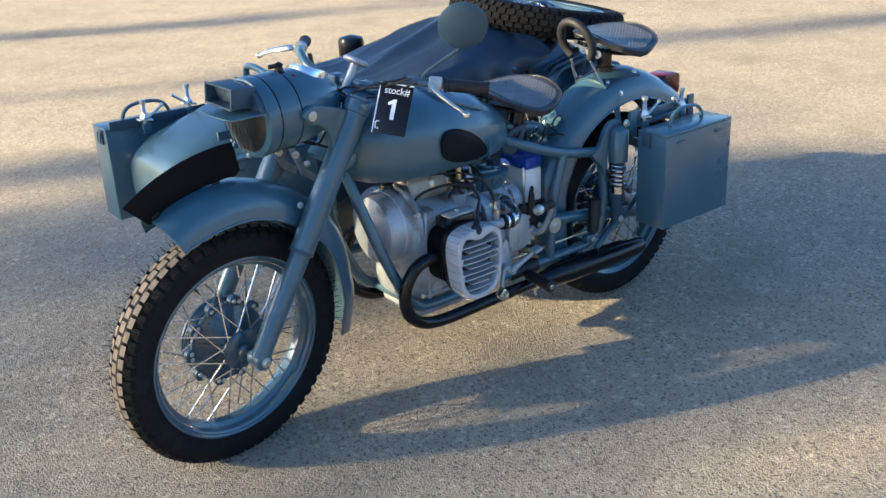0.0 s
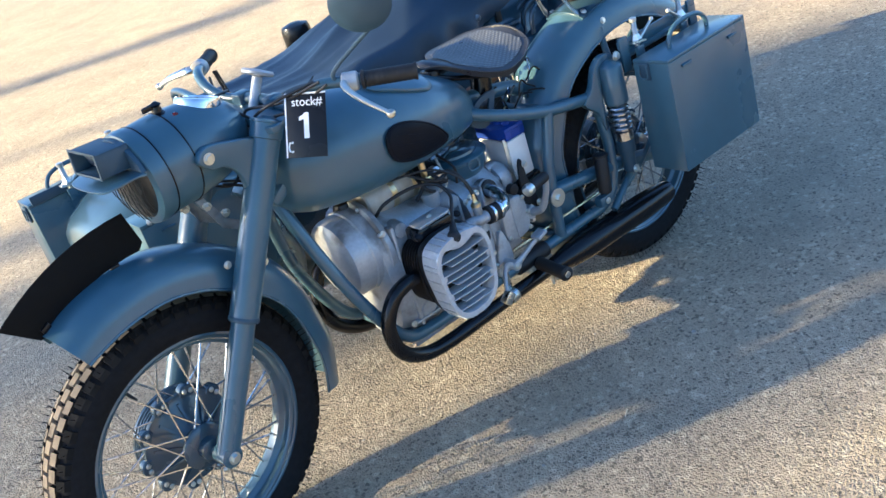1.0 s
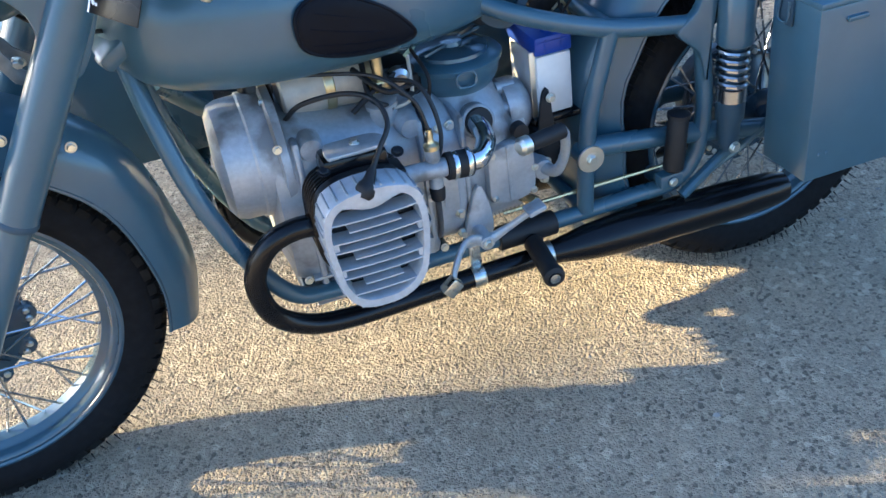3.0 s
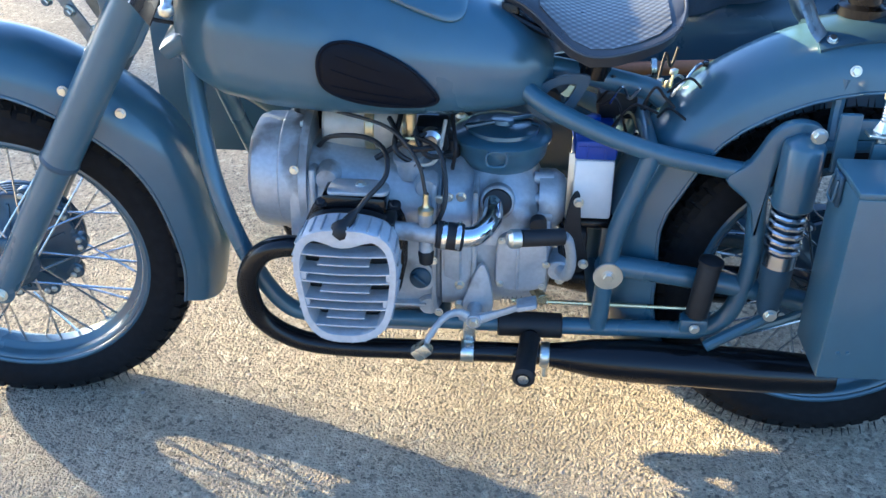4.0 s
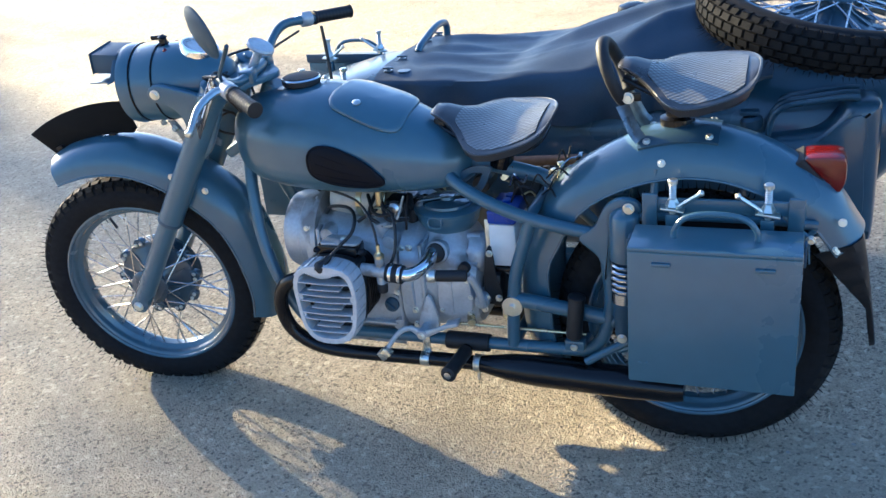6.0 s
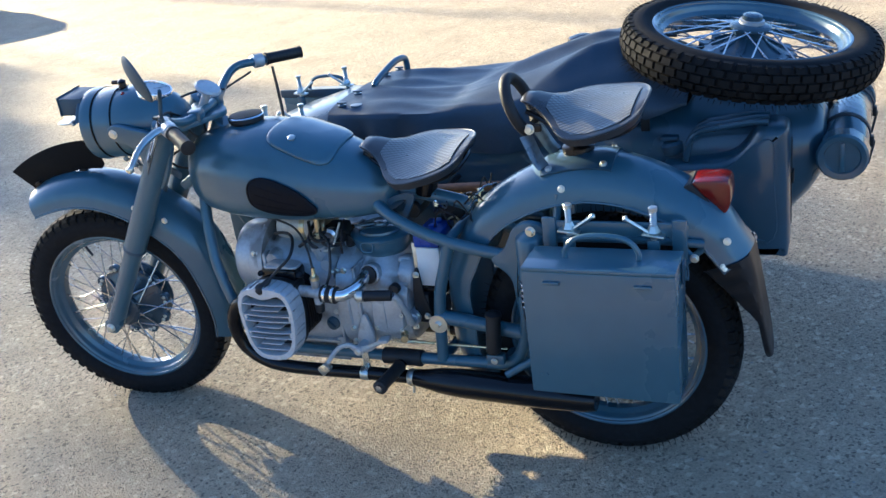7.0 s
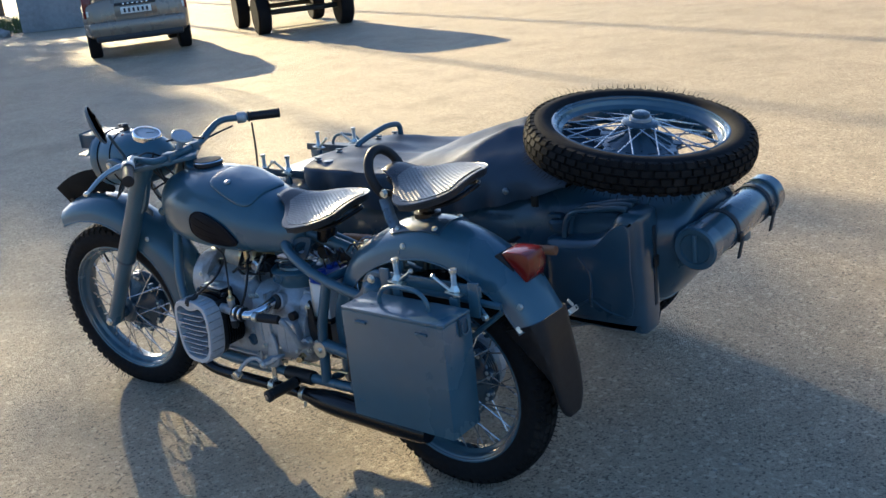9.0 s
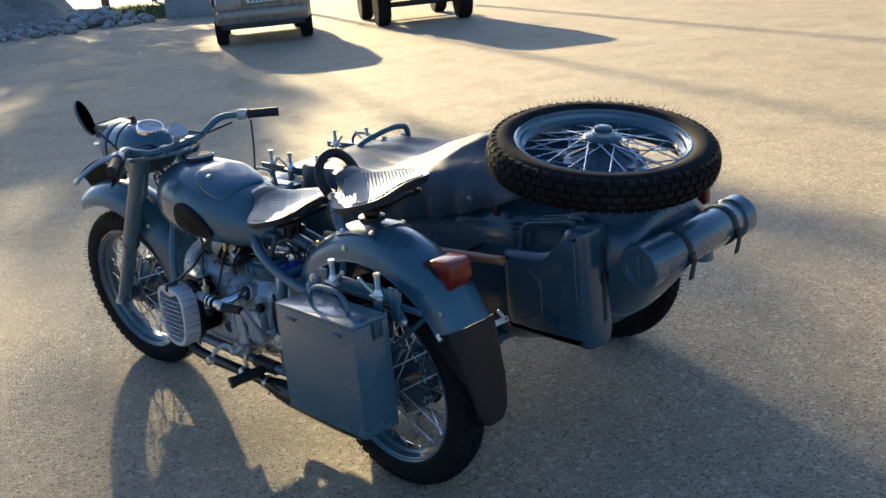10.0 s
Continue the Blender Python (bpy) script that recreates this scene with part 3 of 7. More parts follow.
def edge_line(centre, spans, u):
    """The line along a mudguard's lower edge."""
    pts = []
    for k in range(33):
        deg = spans[0][0] + (spans[-1][0] - spans[0][0]) * k / 32
        for (d0, r0, w0, s0), (d1, r1, w1, s1) in zip(spans, spans[1:]):
            if d0 <= deg <= d1:
                t = (deg - d0) / (d1 - d0)
                t = t * t * (3 - 2 * t)
                w, sr = w0 + (w1 - w0) * t, s0 + (s1 - s0) * t
                break
        pts.append((centre.x + sr * math.cos(radians(deg)), centre.y + u * (w + 0.003), centre.z + sr * math.sin(radians(deg))))
    return pts


for u in (-1, 1):
    part("edge_bead", tube(edge_line(FRONT, front_spans, u), 0.0036, 8, steps=1).moved(STEER), GLOSS, front_fender)
    part("edge_bead", tube(edge_line(REAR, rear_spans, u), 0.0036, 8, steps=1), GLOSS, rear_fender)


def st(p):
    return STEER @ Vector(p)


def stw(v):
    return STEER.to_3x3() @ Vector(v)


for x, z in ((0.286, 0.680), (0.197, 0.724)):
    bolt(front_fender, st((x, -0.093, z)), stw((0, -1, 0.1)), 0.007)
for d in (45, 99):
    bolt(rear_fender, (REAR.x + 0.452 * math.cos(radians(d)), -0.100, REAR.z + 0.452 * math.sin(radians(d))), (0, -1, 0.2), 0.007)
for d in (38.5, 39.5):
    for s in (-0.093, -0.06):
        bolt(rear_fender, (REAR.x + (0.40 if s < -0.08 else 0.436) * math.cos(radians(d)), REAR.y + s, REAR.z + (0.40 if s < -0.08 else 0.436) * math.sin(radians(d))), (0.5, -1 if s < -0.08 else -0.5, 0.3), 0.005)

# black plate that stands along the crown of the front mudguard
outline = [(-0.232, 0.728), (-0.296, 0.790)]
for k in range(9):
    a = radians(121 - k * 4.2)
    outline.append((0.003 + 0.543 * math.cos(a), 0.337 + 0.543 * math.sin(a)))
outline += [(0.045, 0.800)]
for k in range(9):
    a = radians(86 + k * 4.2)
    outline.append((0.452 * math.cos(a), 0.335 + 0.452 * math.sin(a)))
plate = part("number_blade", prism(outline, 0.003, Matrix.Translation((0.034, 0, 0.034)) @ upright(0), 0.0008).moved(STEER), BLADE, bike, "blank black plate along the mudguard's crown")
for a in (90, 112):
    p = Vector((0.479 * math.cos(radians(a)), 0, 0.337 + 0.479 * math.sin(radians(a))))
    part("clip", block((0.022, 0.016, 0.012), bevel=0.002, turn=Matrix.Rotation(radians(90 - a), 4, "Y")).moved(STEER @ Matrix.Translation(p)), BLACK, plate)


# ---- fork, lamp and handlebar
def fork_leg(s):
    y = 0.118 * s
    low, seam, top = Vector((0.010, y, 0.335)), Vector((0.172, y, 0.602)), Vector((0.396, y, 0.972))
    leg = part("fork_leg", rod(seam - (top - seam) * 0.01, top, 0.0335, 20).moved(STEER), PAINT, bike)
    part("fork_slider", rod(low, seam, 0.0275, 20).moved(STEER), PAINT, leg)
    part("fork_collar", lathe([(0.0335, 0), (0.035, 0.003), (0.035, 0.009), (0.0335, 0.012)], seam - (top - seam) * 0.012, top, 20).moved(STEER), PAINT_DULL, leg)
    up = (top - seam).normalized()
    part("fork_cap", lathe([(0.0335, -0.030), (0.0365, -0.028), (0.0365, 0.004), (0.0385, 0.006), (0.0385, 0.011), (0.034, 0.013), (0.020, 0.014), (0.018, 0.020), (0.004, 0.021)], top, top + up, 24).moved(STEER), PAINT, leg)
    part("fork_end", lathe([(0.012, -0.028), (0.026, -0.022), (0.026, 0.022), (0.012, 0.028)], low, low + Vector((0, 1, 0)), 18).moved(STEER), PAINT, leg)
    bolt(leg, st(low + Vector((0, s * 0.028, 0))), stw((0, s, 0)), 0.011, 0.010)
    bolt(leg, st(low + Vector((-0.022, s * 0.014, -0.02))), stw((-0.6, s * 0.6, -0.3)), 0.006, 0.006)
    # ear that carries the headlamp
    ear = rounded([(0.340, 0.800), (0.385, 0.880), (0.398, 0.925), (0.352, 0.962), (0.300, 0.980), (0.236, 0.996), (0.208, 0.972), (0.232, 0.946), (0.266, 0.934), (0.292, 0.900), (0.296, 0.850), (0.300, 0.800)], 4)
    e = part("lamp_ear", prism(ear, 0.022, upright(y * 0.95), 0.005).moved(STEER), PAINT, leg)
    bolt(e, st((0.232, y * 0.95 + s * 0.011, 0.971)), stw((0, s, 0)), 0.010, 0.006)
    return leg


for s in (-1, 1):
    fork_leg(s)
part("lower_yoke", block((0.08, 0.17, 0.030), (0.405, 0, 0.80), 0.01, Matrix.Rotation(radians(-31), 4, "Y")).moved(STEER), PAINT, bike)
part("upper_yoke", prism(rounded([(0.37, -0.15), (0.42, -0.155), (0.50, -0.05), (0.53, 0), (0.50, 0.05), (0.42, 0.155), (0.37, 0.15), (0.40, 0)], 4), 0.016, Matrix.Translation((0, 0, 0.972)), 0.003).moved(STEER), PAINT, bike)
part("steering_head", rod((0.395, 0, 0.74), (0.51, 0, 0.945), 0.034, 20), PAINT, bike)

lamp_a, lamp_b = Vector((0.110, 0, 0.964)), Vector((0.41, 0, 0.970))
lamp = part("headlamp", lathe([(0.094, 0.0), (0.104, 0.004), (0.107, 0.020), (0.104, 0.040), (0.101, 0.043), (0.103, 0.050), (0.104, 0.105), (0.1015, 0.108), (0.1025, 0.112), (0.100, 0.16), (0.090, 0.21), (0.070, 0.26), (0.040, 0.292), (0.004, 0.300)], lamp_a, lamp_b, 48).moved(STEER), PAINT, bike, "bullet headlamp with blackout cover")
part("lamp_glass", lathe([(0.093, 0.004), (0.080, -0.006), (0.045, -0.014), (0.002, -0.017)], lamp_a, lamp_b, 40).moved(STEER), GLASS_LAMP, lamp, "fluted headlamp glass")
for h in (0.0415, 0.1065):
    part("lamp_seal", lathe([(0.1005, h - 0.0022), (0.1050, h - 0.0014), (0.1050, h + 0.0014), (0.1005, h + 0.0022)], lamp_a, lamp_b, 48).moved(STEER), BLACK, lamp)
for y in (-0.045, 0.045):
    part("lamp_bracket", prism([(0.205, 0.870), (0.225, 0.870), (0.262, 0.800), (0.300, 0.770), (0.292, 0.752), (0.246, 0.782)], 0.006, upright(y), 0.001).moved(STEER), STEEL_PAINT, lamp)
for x, y, z in ((0.185, -0.03, 0.862), (0.225, -0.05, 0.850), (0.262, -0.05, 0.815)):
    bolt(lamp, st((x, y, z)), stw((-0.4, -0.8, -0.3)), 0.008, 0.010)
half_disc = [(0.100 * math.cos(radians(a)), 0.100 * math.sin(radians(a))) for a in range(22, 160, 8)]
cm = Matrix.Translation(lamp_a + Vector((-0.006, 0, 0))) @ Matrix(((0, 0, 1, 0), (1, 0, 0, 0), (0, 1, 0, 0), (0, 0, 0, 1)))
part("blackout_cover", prism(half_disc, 0.012, cm, 0.002).moved(STEER), PAINT_DULL, lamp, "painted blackout cover over the upper glass")
# slit visor: a thin-walled box high on the cover, a hinged flap inside, a shelf below it
VISOR = STEER @ Matrix.Translation((0.100, 0, 0.964)) @ Matrix.Rotation(radians(4), 4, "Y")
box = part("slit_box", block((0.074, 0.108, 0.003), (-0.034, 0, 0.094), 0.0008).moved(VISOR), PAINT_DULL, bike)
for size, at in (((0.074, 0.003, 0.050), (-0.034, -0.0525, 0.070)), ((0.074, 0.003, 0.050), (-0.034, 0.0525, 0.070)), ((0.074, 0.108, 0.003), (-0.034, 0, 0.046)),
                 ((0.003, 0.116, 0.006), (-0.071, 0, 0.096)), ((0.003, 0.116, 0.006), (-0.071, 0, 0.046)), ((0.003, 0.006, 0.050), (-0.071, -0.055, 0.071)), ((0.003, 0.006, 0.050), (-0.071, 0.055, 0.071))):
    part("box_flange" if size[0] < 0.01 else "box_wall", block(size, at, 0.0008).moved(VISOR), PAINT_DULL, box)
part("slit_flap", block((0.003, 0.100, 0.034), (-0.040, 0, 0.066), 0.001, Matrix.Rotation(radians(-20), 4, "Y")).moved(VISOR), STEEL_PAINT, lamp)
part("slit_shelf", prism(rounded([(-0.088, -0.052), (-0.074, -0.076), (-0.020, -0.092), (0.0, -0.095), (0.0, 0.095), (-0.020, 0.092), (-0.074, 0.076), (-0.088, 0.052), (-0.092, 0)], 4), 0.004, VISOR @ Matrix.Translation((0, 0, 0.036)) @ Matrix.Rotation(radians(-9), 4, "Y"), 0.001), PAINT, lamp)
for k in range(9):
    y = -0.072 + k * 0.018
    z = -math.sqrt(0.092 ** 2 - y * y)
    part("glass_flute", tube([(0.100 - 0.010 * (1 - abs(y) / 0.1), y, 0.964 + 0.030), (0.097 - 0.008 * (1 - abs(y) / 0.1), y, 0.964 + z * 0.5), (0.104, y, 0.964 + z * 0.96)], 0.0011, 6, steps=3).moved(STEER), GLASS_LAMP, lamp)
bolt(lamp, st((0.112, 0, 0.964 - 0.100)), stw((-1, 0, -0.3)), 0.006)
g_at, g_up = Vector((0.322, 0, 1.047)), Vector((0.36, 0, 0.93)).normalized()
speedo = part("speedometer", lathe([(0.050, -0.04), (0.052, 0.006), (0.049, 0.013), (0.044, 0.0135), (0.043, 0.010)], g_at, g_at + g_up, 32).moved(STEER), CHROME, lamp, "round speedometer with chrome ring")
part("dial", lathe([(0.043, 0.0100), (0.002, 0.0104)], g_at, g_at + g_up, 32).moved(STEER), ALU, speedo, "pale silver dial")
dial_m = STEER @ frame_of(g_at + g_up * 0.0108, g_at + g_up)
for k in range(13):
    a = radians(-30 + 20 * k)
    part("dial_mark", block((0.008, 0.0014, 0.0006), (0.036, 0, 0), 0).moved(dial_m @ Matrix.Rotation(a, 4, "Z")), WIRE, speedo)
part("needle", block((0.030, 0.0016, 0.0008), (0.012, 0, 0.0006), 0).moved(dial_m @ Matrix.Rotation(radians(-30), 4, "Z")), WIRE, speedo)
sw = Vector((0.225, 0, 1.062))
part("ignition_switch", lathe([(0.020, -0.01), (0.022, 0.004), (0.012, 0.008), (0.010, 0.020), (0.013, 0.024), (0.004, 0.03)], sw, sw + Vector((0.05, 0, 1)), 18).moved(STEER), BLACK, lamp)
part("ignition_key", block((0.035, 0.008, 0.012), (0.210, 0, 1.084), 0.003).moved(STEER), BLACK, lamp)
for y in (-0.035, 0.035):
    part("warning_light", lathe([(0.008, 0), (0.008, 0.005), (0.003, 0.009)], (0.243, y, 1.055), (0.243, y, 2), 12).moved(STEER), RED, lamp)

bar_half = [(0.475, 0.03, 0.990), (0.462, 0.11, 0.990), (0.456, 0.17, 1.012), (0.476, 0.225, 1.036), (0.532, 0.290, 1.030), (0.608, 0.370, 1.020)]
bar_pts = [(x, -y, z) for x, y, z in bar_half[::-1]] + bar_half
bar = part("handlebar", tube(bar_pts, 0.0125, 14).moved(STEER), PAINT, bike, "wide handlebar in blue-grey paint")
for s in (-1, 1):
    a, b = Vector((0.536, s * 0.300, 1.029)), Vector((0.622, s * 0.385, 1.019))
    d = (b - a).length
    prof = [(0.012, 0.0), (0.020, 0.002), (0.020, 0.008)]
    for k in range(10):
        prof += [(0.0165, 0.011 + k * 0.011), (0.0175, 0.014 + k * 0.011), (0.0175, 0.018 + k * 0.011)]
    prof += [(0.019, d - 0.006), (0.019, d - 0.001), (0.012, d)]
    part("grip", lathe(prof, a, b, 20).moved(STEER), RUBBER, bar, "ribbed black rubber grip")
    part("lever_mount", lathe([(0.016, 0), (0.021, 0.003), (0.021, 0.032), (0.016, 0.036)], a + (a - b).normalized() * 0.04, a, 18).moved(STEER), ALU, bar)
    q = Vector((0.520, s * 0.282, 1.036))
    tip = Vector((0.477, s * 0.436, 0.990))
    part("lever", tube([q, q + Vector((-0.030, s * 0.018, -0.002)), q.lerp(tip, 0.5) + Vector((-0.026, 0, 0.006)), tip], [0.008, 0.0105, 0.0085, 0.0065], 10, flat=0.7).moved(STEER), ZINC, bar)
    part("lever_ball", lathe([(0.003, -0.009), (0.009, -0.005), (0.0105, 0), (0.009, 0.005), (0.003, 0.009)], tip, tip + Vector((0, 0, 1)), 12).moved(STEER), ZINC, bar)
    part("bar_clamp", block((0.04, 0.035, 0.035), (0.47, s * 0.06, 0.988), 0.006).moved(STEER), PAINT, bar)
mount = Vector((0.50, -0.262, 1.036))
part("mirror_stem", tube([mount, mount + Vector((0.0, -0.01, 0.03)), mount + Vector((0.06, -0.085, 0.10)), mount + Vector((0.085, -0.115, 0.13))], 0.005, 8).moved(STEER), PAINT_DULL, bar)
mc = Vector((0.578, -0.395, 1.168))
mn = Vector((0.60, 0.74, 0.30)).normalized()
mir = part("mirror", lathe([(0.003, -0.015), (0.035, -0.012), (0.056, -0.006), (0.064, 0.0), (0.064, 0.004), (0.061, 0.005)], mc, mc + mn, 32), PAINT_DULL, bar, "round mirror with a painted back")
part("mirror_glass", lathe([(0.061, 0.0052), (0.002, 0.0056)], mc, mc + mn, 32), MIRROR, mir)
dk = Vector((0.450, 0, 0.974))
dt = Vector((0.515, 0, 0.857)) * 0.075
part("steering_damper", Geo().join(rod(dk, dk + dt, 0.012, 16)).join(lathe([(0.008, 0), (0.036, 0.004), (0.038, 0.010), (0.034, 0.015), (0.005, 0.017)], dk + dt, dk + dt * 2, 20)).moved(STEER), ALU, bike, "cast steering damper knob")
for i, pts in enumerate(([(0.52, 0.28, 1.03), (0.53, 0.27, 0.95), (0.545, 0.25, 0.85), (0.56, 0.22, 0.72)], [(0.525, 0.275, 1.03), (0.537, 0.265, 0.94), (0.55, 0.245, 0.83)],
                         [(0.50, -0.25, 1.03), (0.40, -0.16, 1.0), (0.42, -0.05, 0.93), (0.50, -0.02, 0.80)], [(0.48, 0.22, 1.03), (0.435, 0.12, 1.00), (0.41, 0.04, 0.97), (0.46, -0.02, 0.86)],
                         [(0.36, 0.03, 0.94), (0.42, 0.07, 0.97), (0.46, 0.05, 0.86), (0.50, 0.03, 0.72)], [(0.34, -0.03, 0.93), (0.40, -0.08, 0.96), (0.45, -0.07, 0.85), (0.47, -0.03, 0.70)],
                         [(0.30, -0.05, 0.86), (0.36, -0.07, 0.83), (0.42, -0.04, 0.80), (0.47, -0.02, 0.70)],
                         [(0.27, -0.02, 0.87), (0.32, -0.06, 0.85), (0.38, -0.03, 0.87), (0.44, -0.04, 0.78)], [(0.50, -0.27, 1.03), (0.44, -0.19, 1.005), (0.40, -0.10, 1.00), (0.42, -0.02, 0.95)],
                         [(0.51, -0.28, 1.02), (0.46, -0.21, 0.985), (0.42, -0.13, 0.96), (0.45, -0.05, 0.84)], [(0.46, 0.10, 1.01), (0.40, 0.05, 1.02), (0.38, -0.05, 1.01), (0.42, -0.10, 0.95), (0.47, -0.06, 0.82)],
                         [(0.26, 0.03, 0.87), (0.33, 0.05, 0.84), (0.40, 0.02, 0.80), (0.46, 0.04, 0.68)])):
    part("control_cable", tube(pts, 0.0035, 8), WIRE, bike)


# ---- fuel tank
TANK = [  # x, z of bottom, z of widest, z of top, half width, half width below
    (0.385, 0.775, 0.815, 0.850, 0.030), (0.400, 0.742, 0.812, 0.882, 0.072), (0.430, 0.715, 0.808, 0.910, 0.112), (0.480, 0.694, 0.803, 0.930, 0.145),
    (0.560, 0.680, 0.795, 0.942, 0.166), (0.650, 0.674, 0.785, 0.942, 0.174), (0.750, 0.672, 0.772, 0.926, 0.168), (0.850, 0.674, 0.757, 0.897, 0.150), (0.930, 0.678, 0.742, 0.862, 0.122),
    (0.990, 0.684, 0.732, 0.828, 0.092), (1.025, 0.692, 0.728, 0.800, 0.064), (1.042, 0.705, 0.728, 0.770, 0.030)]


def tank_point(x, ph, off=0.0):
    """A point of the tank's skin: ph in degrees from the side (y minus) upwards."""
    for a, b in zip(TANK, TANK[1:]):
        if a[0] <= x <= b[0]:
            t = (x - a[0]) / (b[0] - a[0])
            zb, zw, zt, w = (a[k] + (b[k] - a[k]) * t for k in (1, 2, 3, 4))
            break
    c, s = math.cos(radians(ph)), math.sin(radians(ph))
    e = 0.80
    y = -math.copysign(abs(c) ** e, c) * (w + off)
    z = zw + ((zt - zw + off) if s > 0 else (zw - zb + off)) * math.copysign(abs(s) ** (0.9 if s > 0 else 0.75), s)
    return Vector((x, y, z))


xs = [TANK[0][0] + (TANK[-1][0] - TANK[0][0]) * (0.5 - 0.5 * math.cos(math.pi * k / 40)) for k in range(41)]
tank = part("fuel_tank", loft([[tank_point(min(max(x, 0.3851), 1.0419), a) for a in range(0, 360, 8)] for x in xs]), PAINT, bike, "teardrop fuel tank in blue-grey paint", smooth=60)


def tank_patch(outline, height, rim=0.003, n=10):
    """A pad that follows the tank's skin; outline in x and angle."""
    cx, ca = sum(p[0] for p in outline) / len(outline), sum(p[1] for p in outline) / len(outline)
    rings = []
    for scale, h in ((1.0, -0.004), (1.0, height * 0.6), (0.96, height * 0.9), (0.88, height), (0.6, height), (0.3, height), (0.02, height)):
        rings.append([tank_point(cx + (x - cx) * scale, ca + (a - ca) * scale, h) for x, a in outline])
    return loft(rings)


knee = rounded([(0.664, 2), (0.675, 12), (0.711, 17), (0.764, 14), (0.816, 6), (0.852, -6), (0.842, -15), (0.797, -19), (0.730, -17), (0.678, -9)], 4)
pad = part("knee_pad", tank_patch(knee, 0.010), PAD, tank, "black rubber knee pad")
part("knee_pad", tank_patch([(x, 180 - a) for x, a in knee], 0.010), PAD, tank, "black rubber knee pad")
for a0, x0, x1 in ((-12, 0.700, 0.815), (-5, 0.685, 0.820), (2, 0.685, 0.800), (9, 0.695, 0.765)):
    part("pad_rib", tube([tank_point(x0, a0, 0.0102), tank_point((x0 + x1) / 2, a0 - 2.5, 0.0102), tank_point(x1, a0 - 5, 0.0102)], 0.0010, 6), PAD, pad)
part("pad_rim", tube([tank_point(x, a, 0.007) for x, a in knee[::2]], 0.0035, 8, closed=True, steps=2), PAD, pad)
lid = rounded([(0.700, 84), (0.712, 112), (0.78, 118), (0.868, 116), (0.892, 100), (0.895, 60), (0.88, 45), (0.84, 42), (0.74, 52), (0.705, 62)], 4)
lid_part = part("toolbox_lid", tank_patch(lid, 0.010), PAINT, tank, "raised toolbox lid on the tank")
p = tank_point(0.775, 66, 0.010)
part("lid_lock", lathe([(0.011, 0), (0.011, 0.004), (0.006, 0.007)], p, p + Vector((0.15, -0.4, 1)), 16), ZINC, lid_part)
cap = part("filler_cap", lathe([(0.045, -0.02), (0.046, 0.006), (0.050, 0.010), (0.051, 0.022), (0.047, 0.029), (0.030, 0.033), (0.003, 0.034)], (0.585, 0.0, 0.934), (0.578, 0, 1.934), 32), RUBBER, tank, "black filler cap")
part("cap_ring", lathe([(0.0515, 0.022), (0.052, 0.024), (0.050, 0.027)], (0.585, 0.0, 0.934), (0.578, 0, 1.934), 32), CHROME, cap)
part("filler_neck", lathe([(0.058, -0.03), (0.056, -0.005), (0.048, 0.002)], (0.585, 0.0, 0.934), (0.578, 0, 1.934), 32), PAINT, tank)
part("fuel_tap", Geo().join(rod((0.80, -0.08, 0.62), (0.80, -0.08, 0.68), 0.009)).join(block((0.03, 0.02, 0.02), (0.80, -0.085, 0.63), 0.004)), BRASS, tank)


# ---- frame
def frame_tube(pts, r=0.0165, label=""):
    return part("frame_tube", tube(pts, r, 14), PAINT, bike, label)


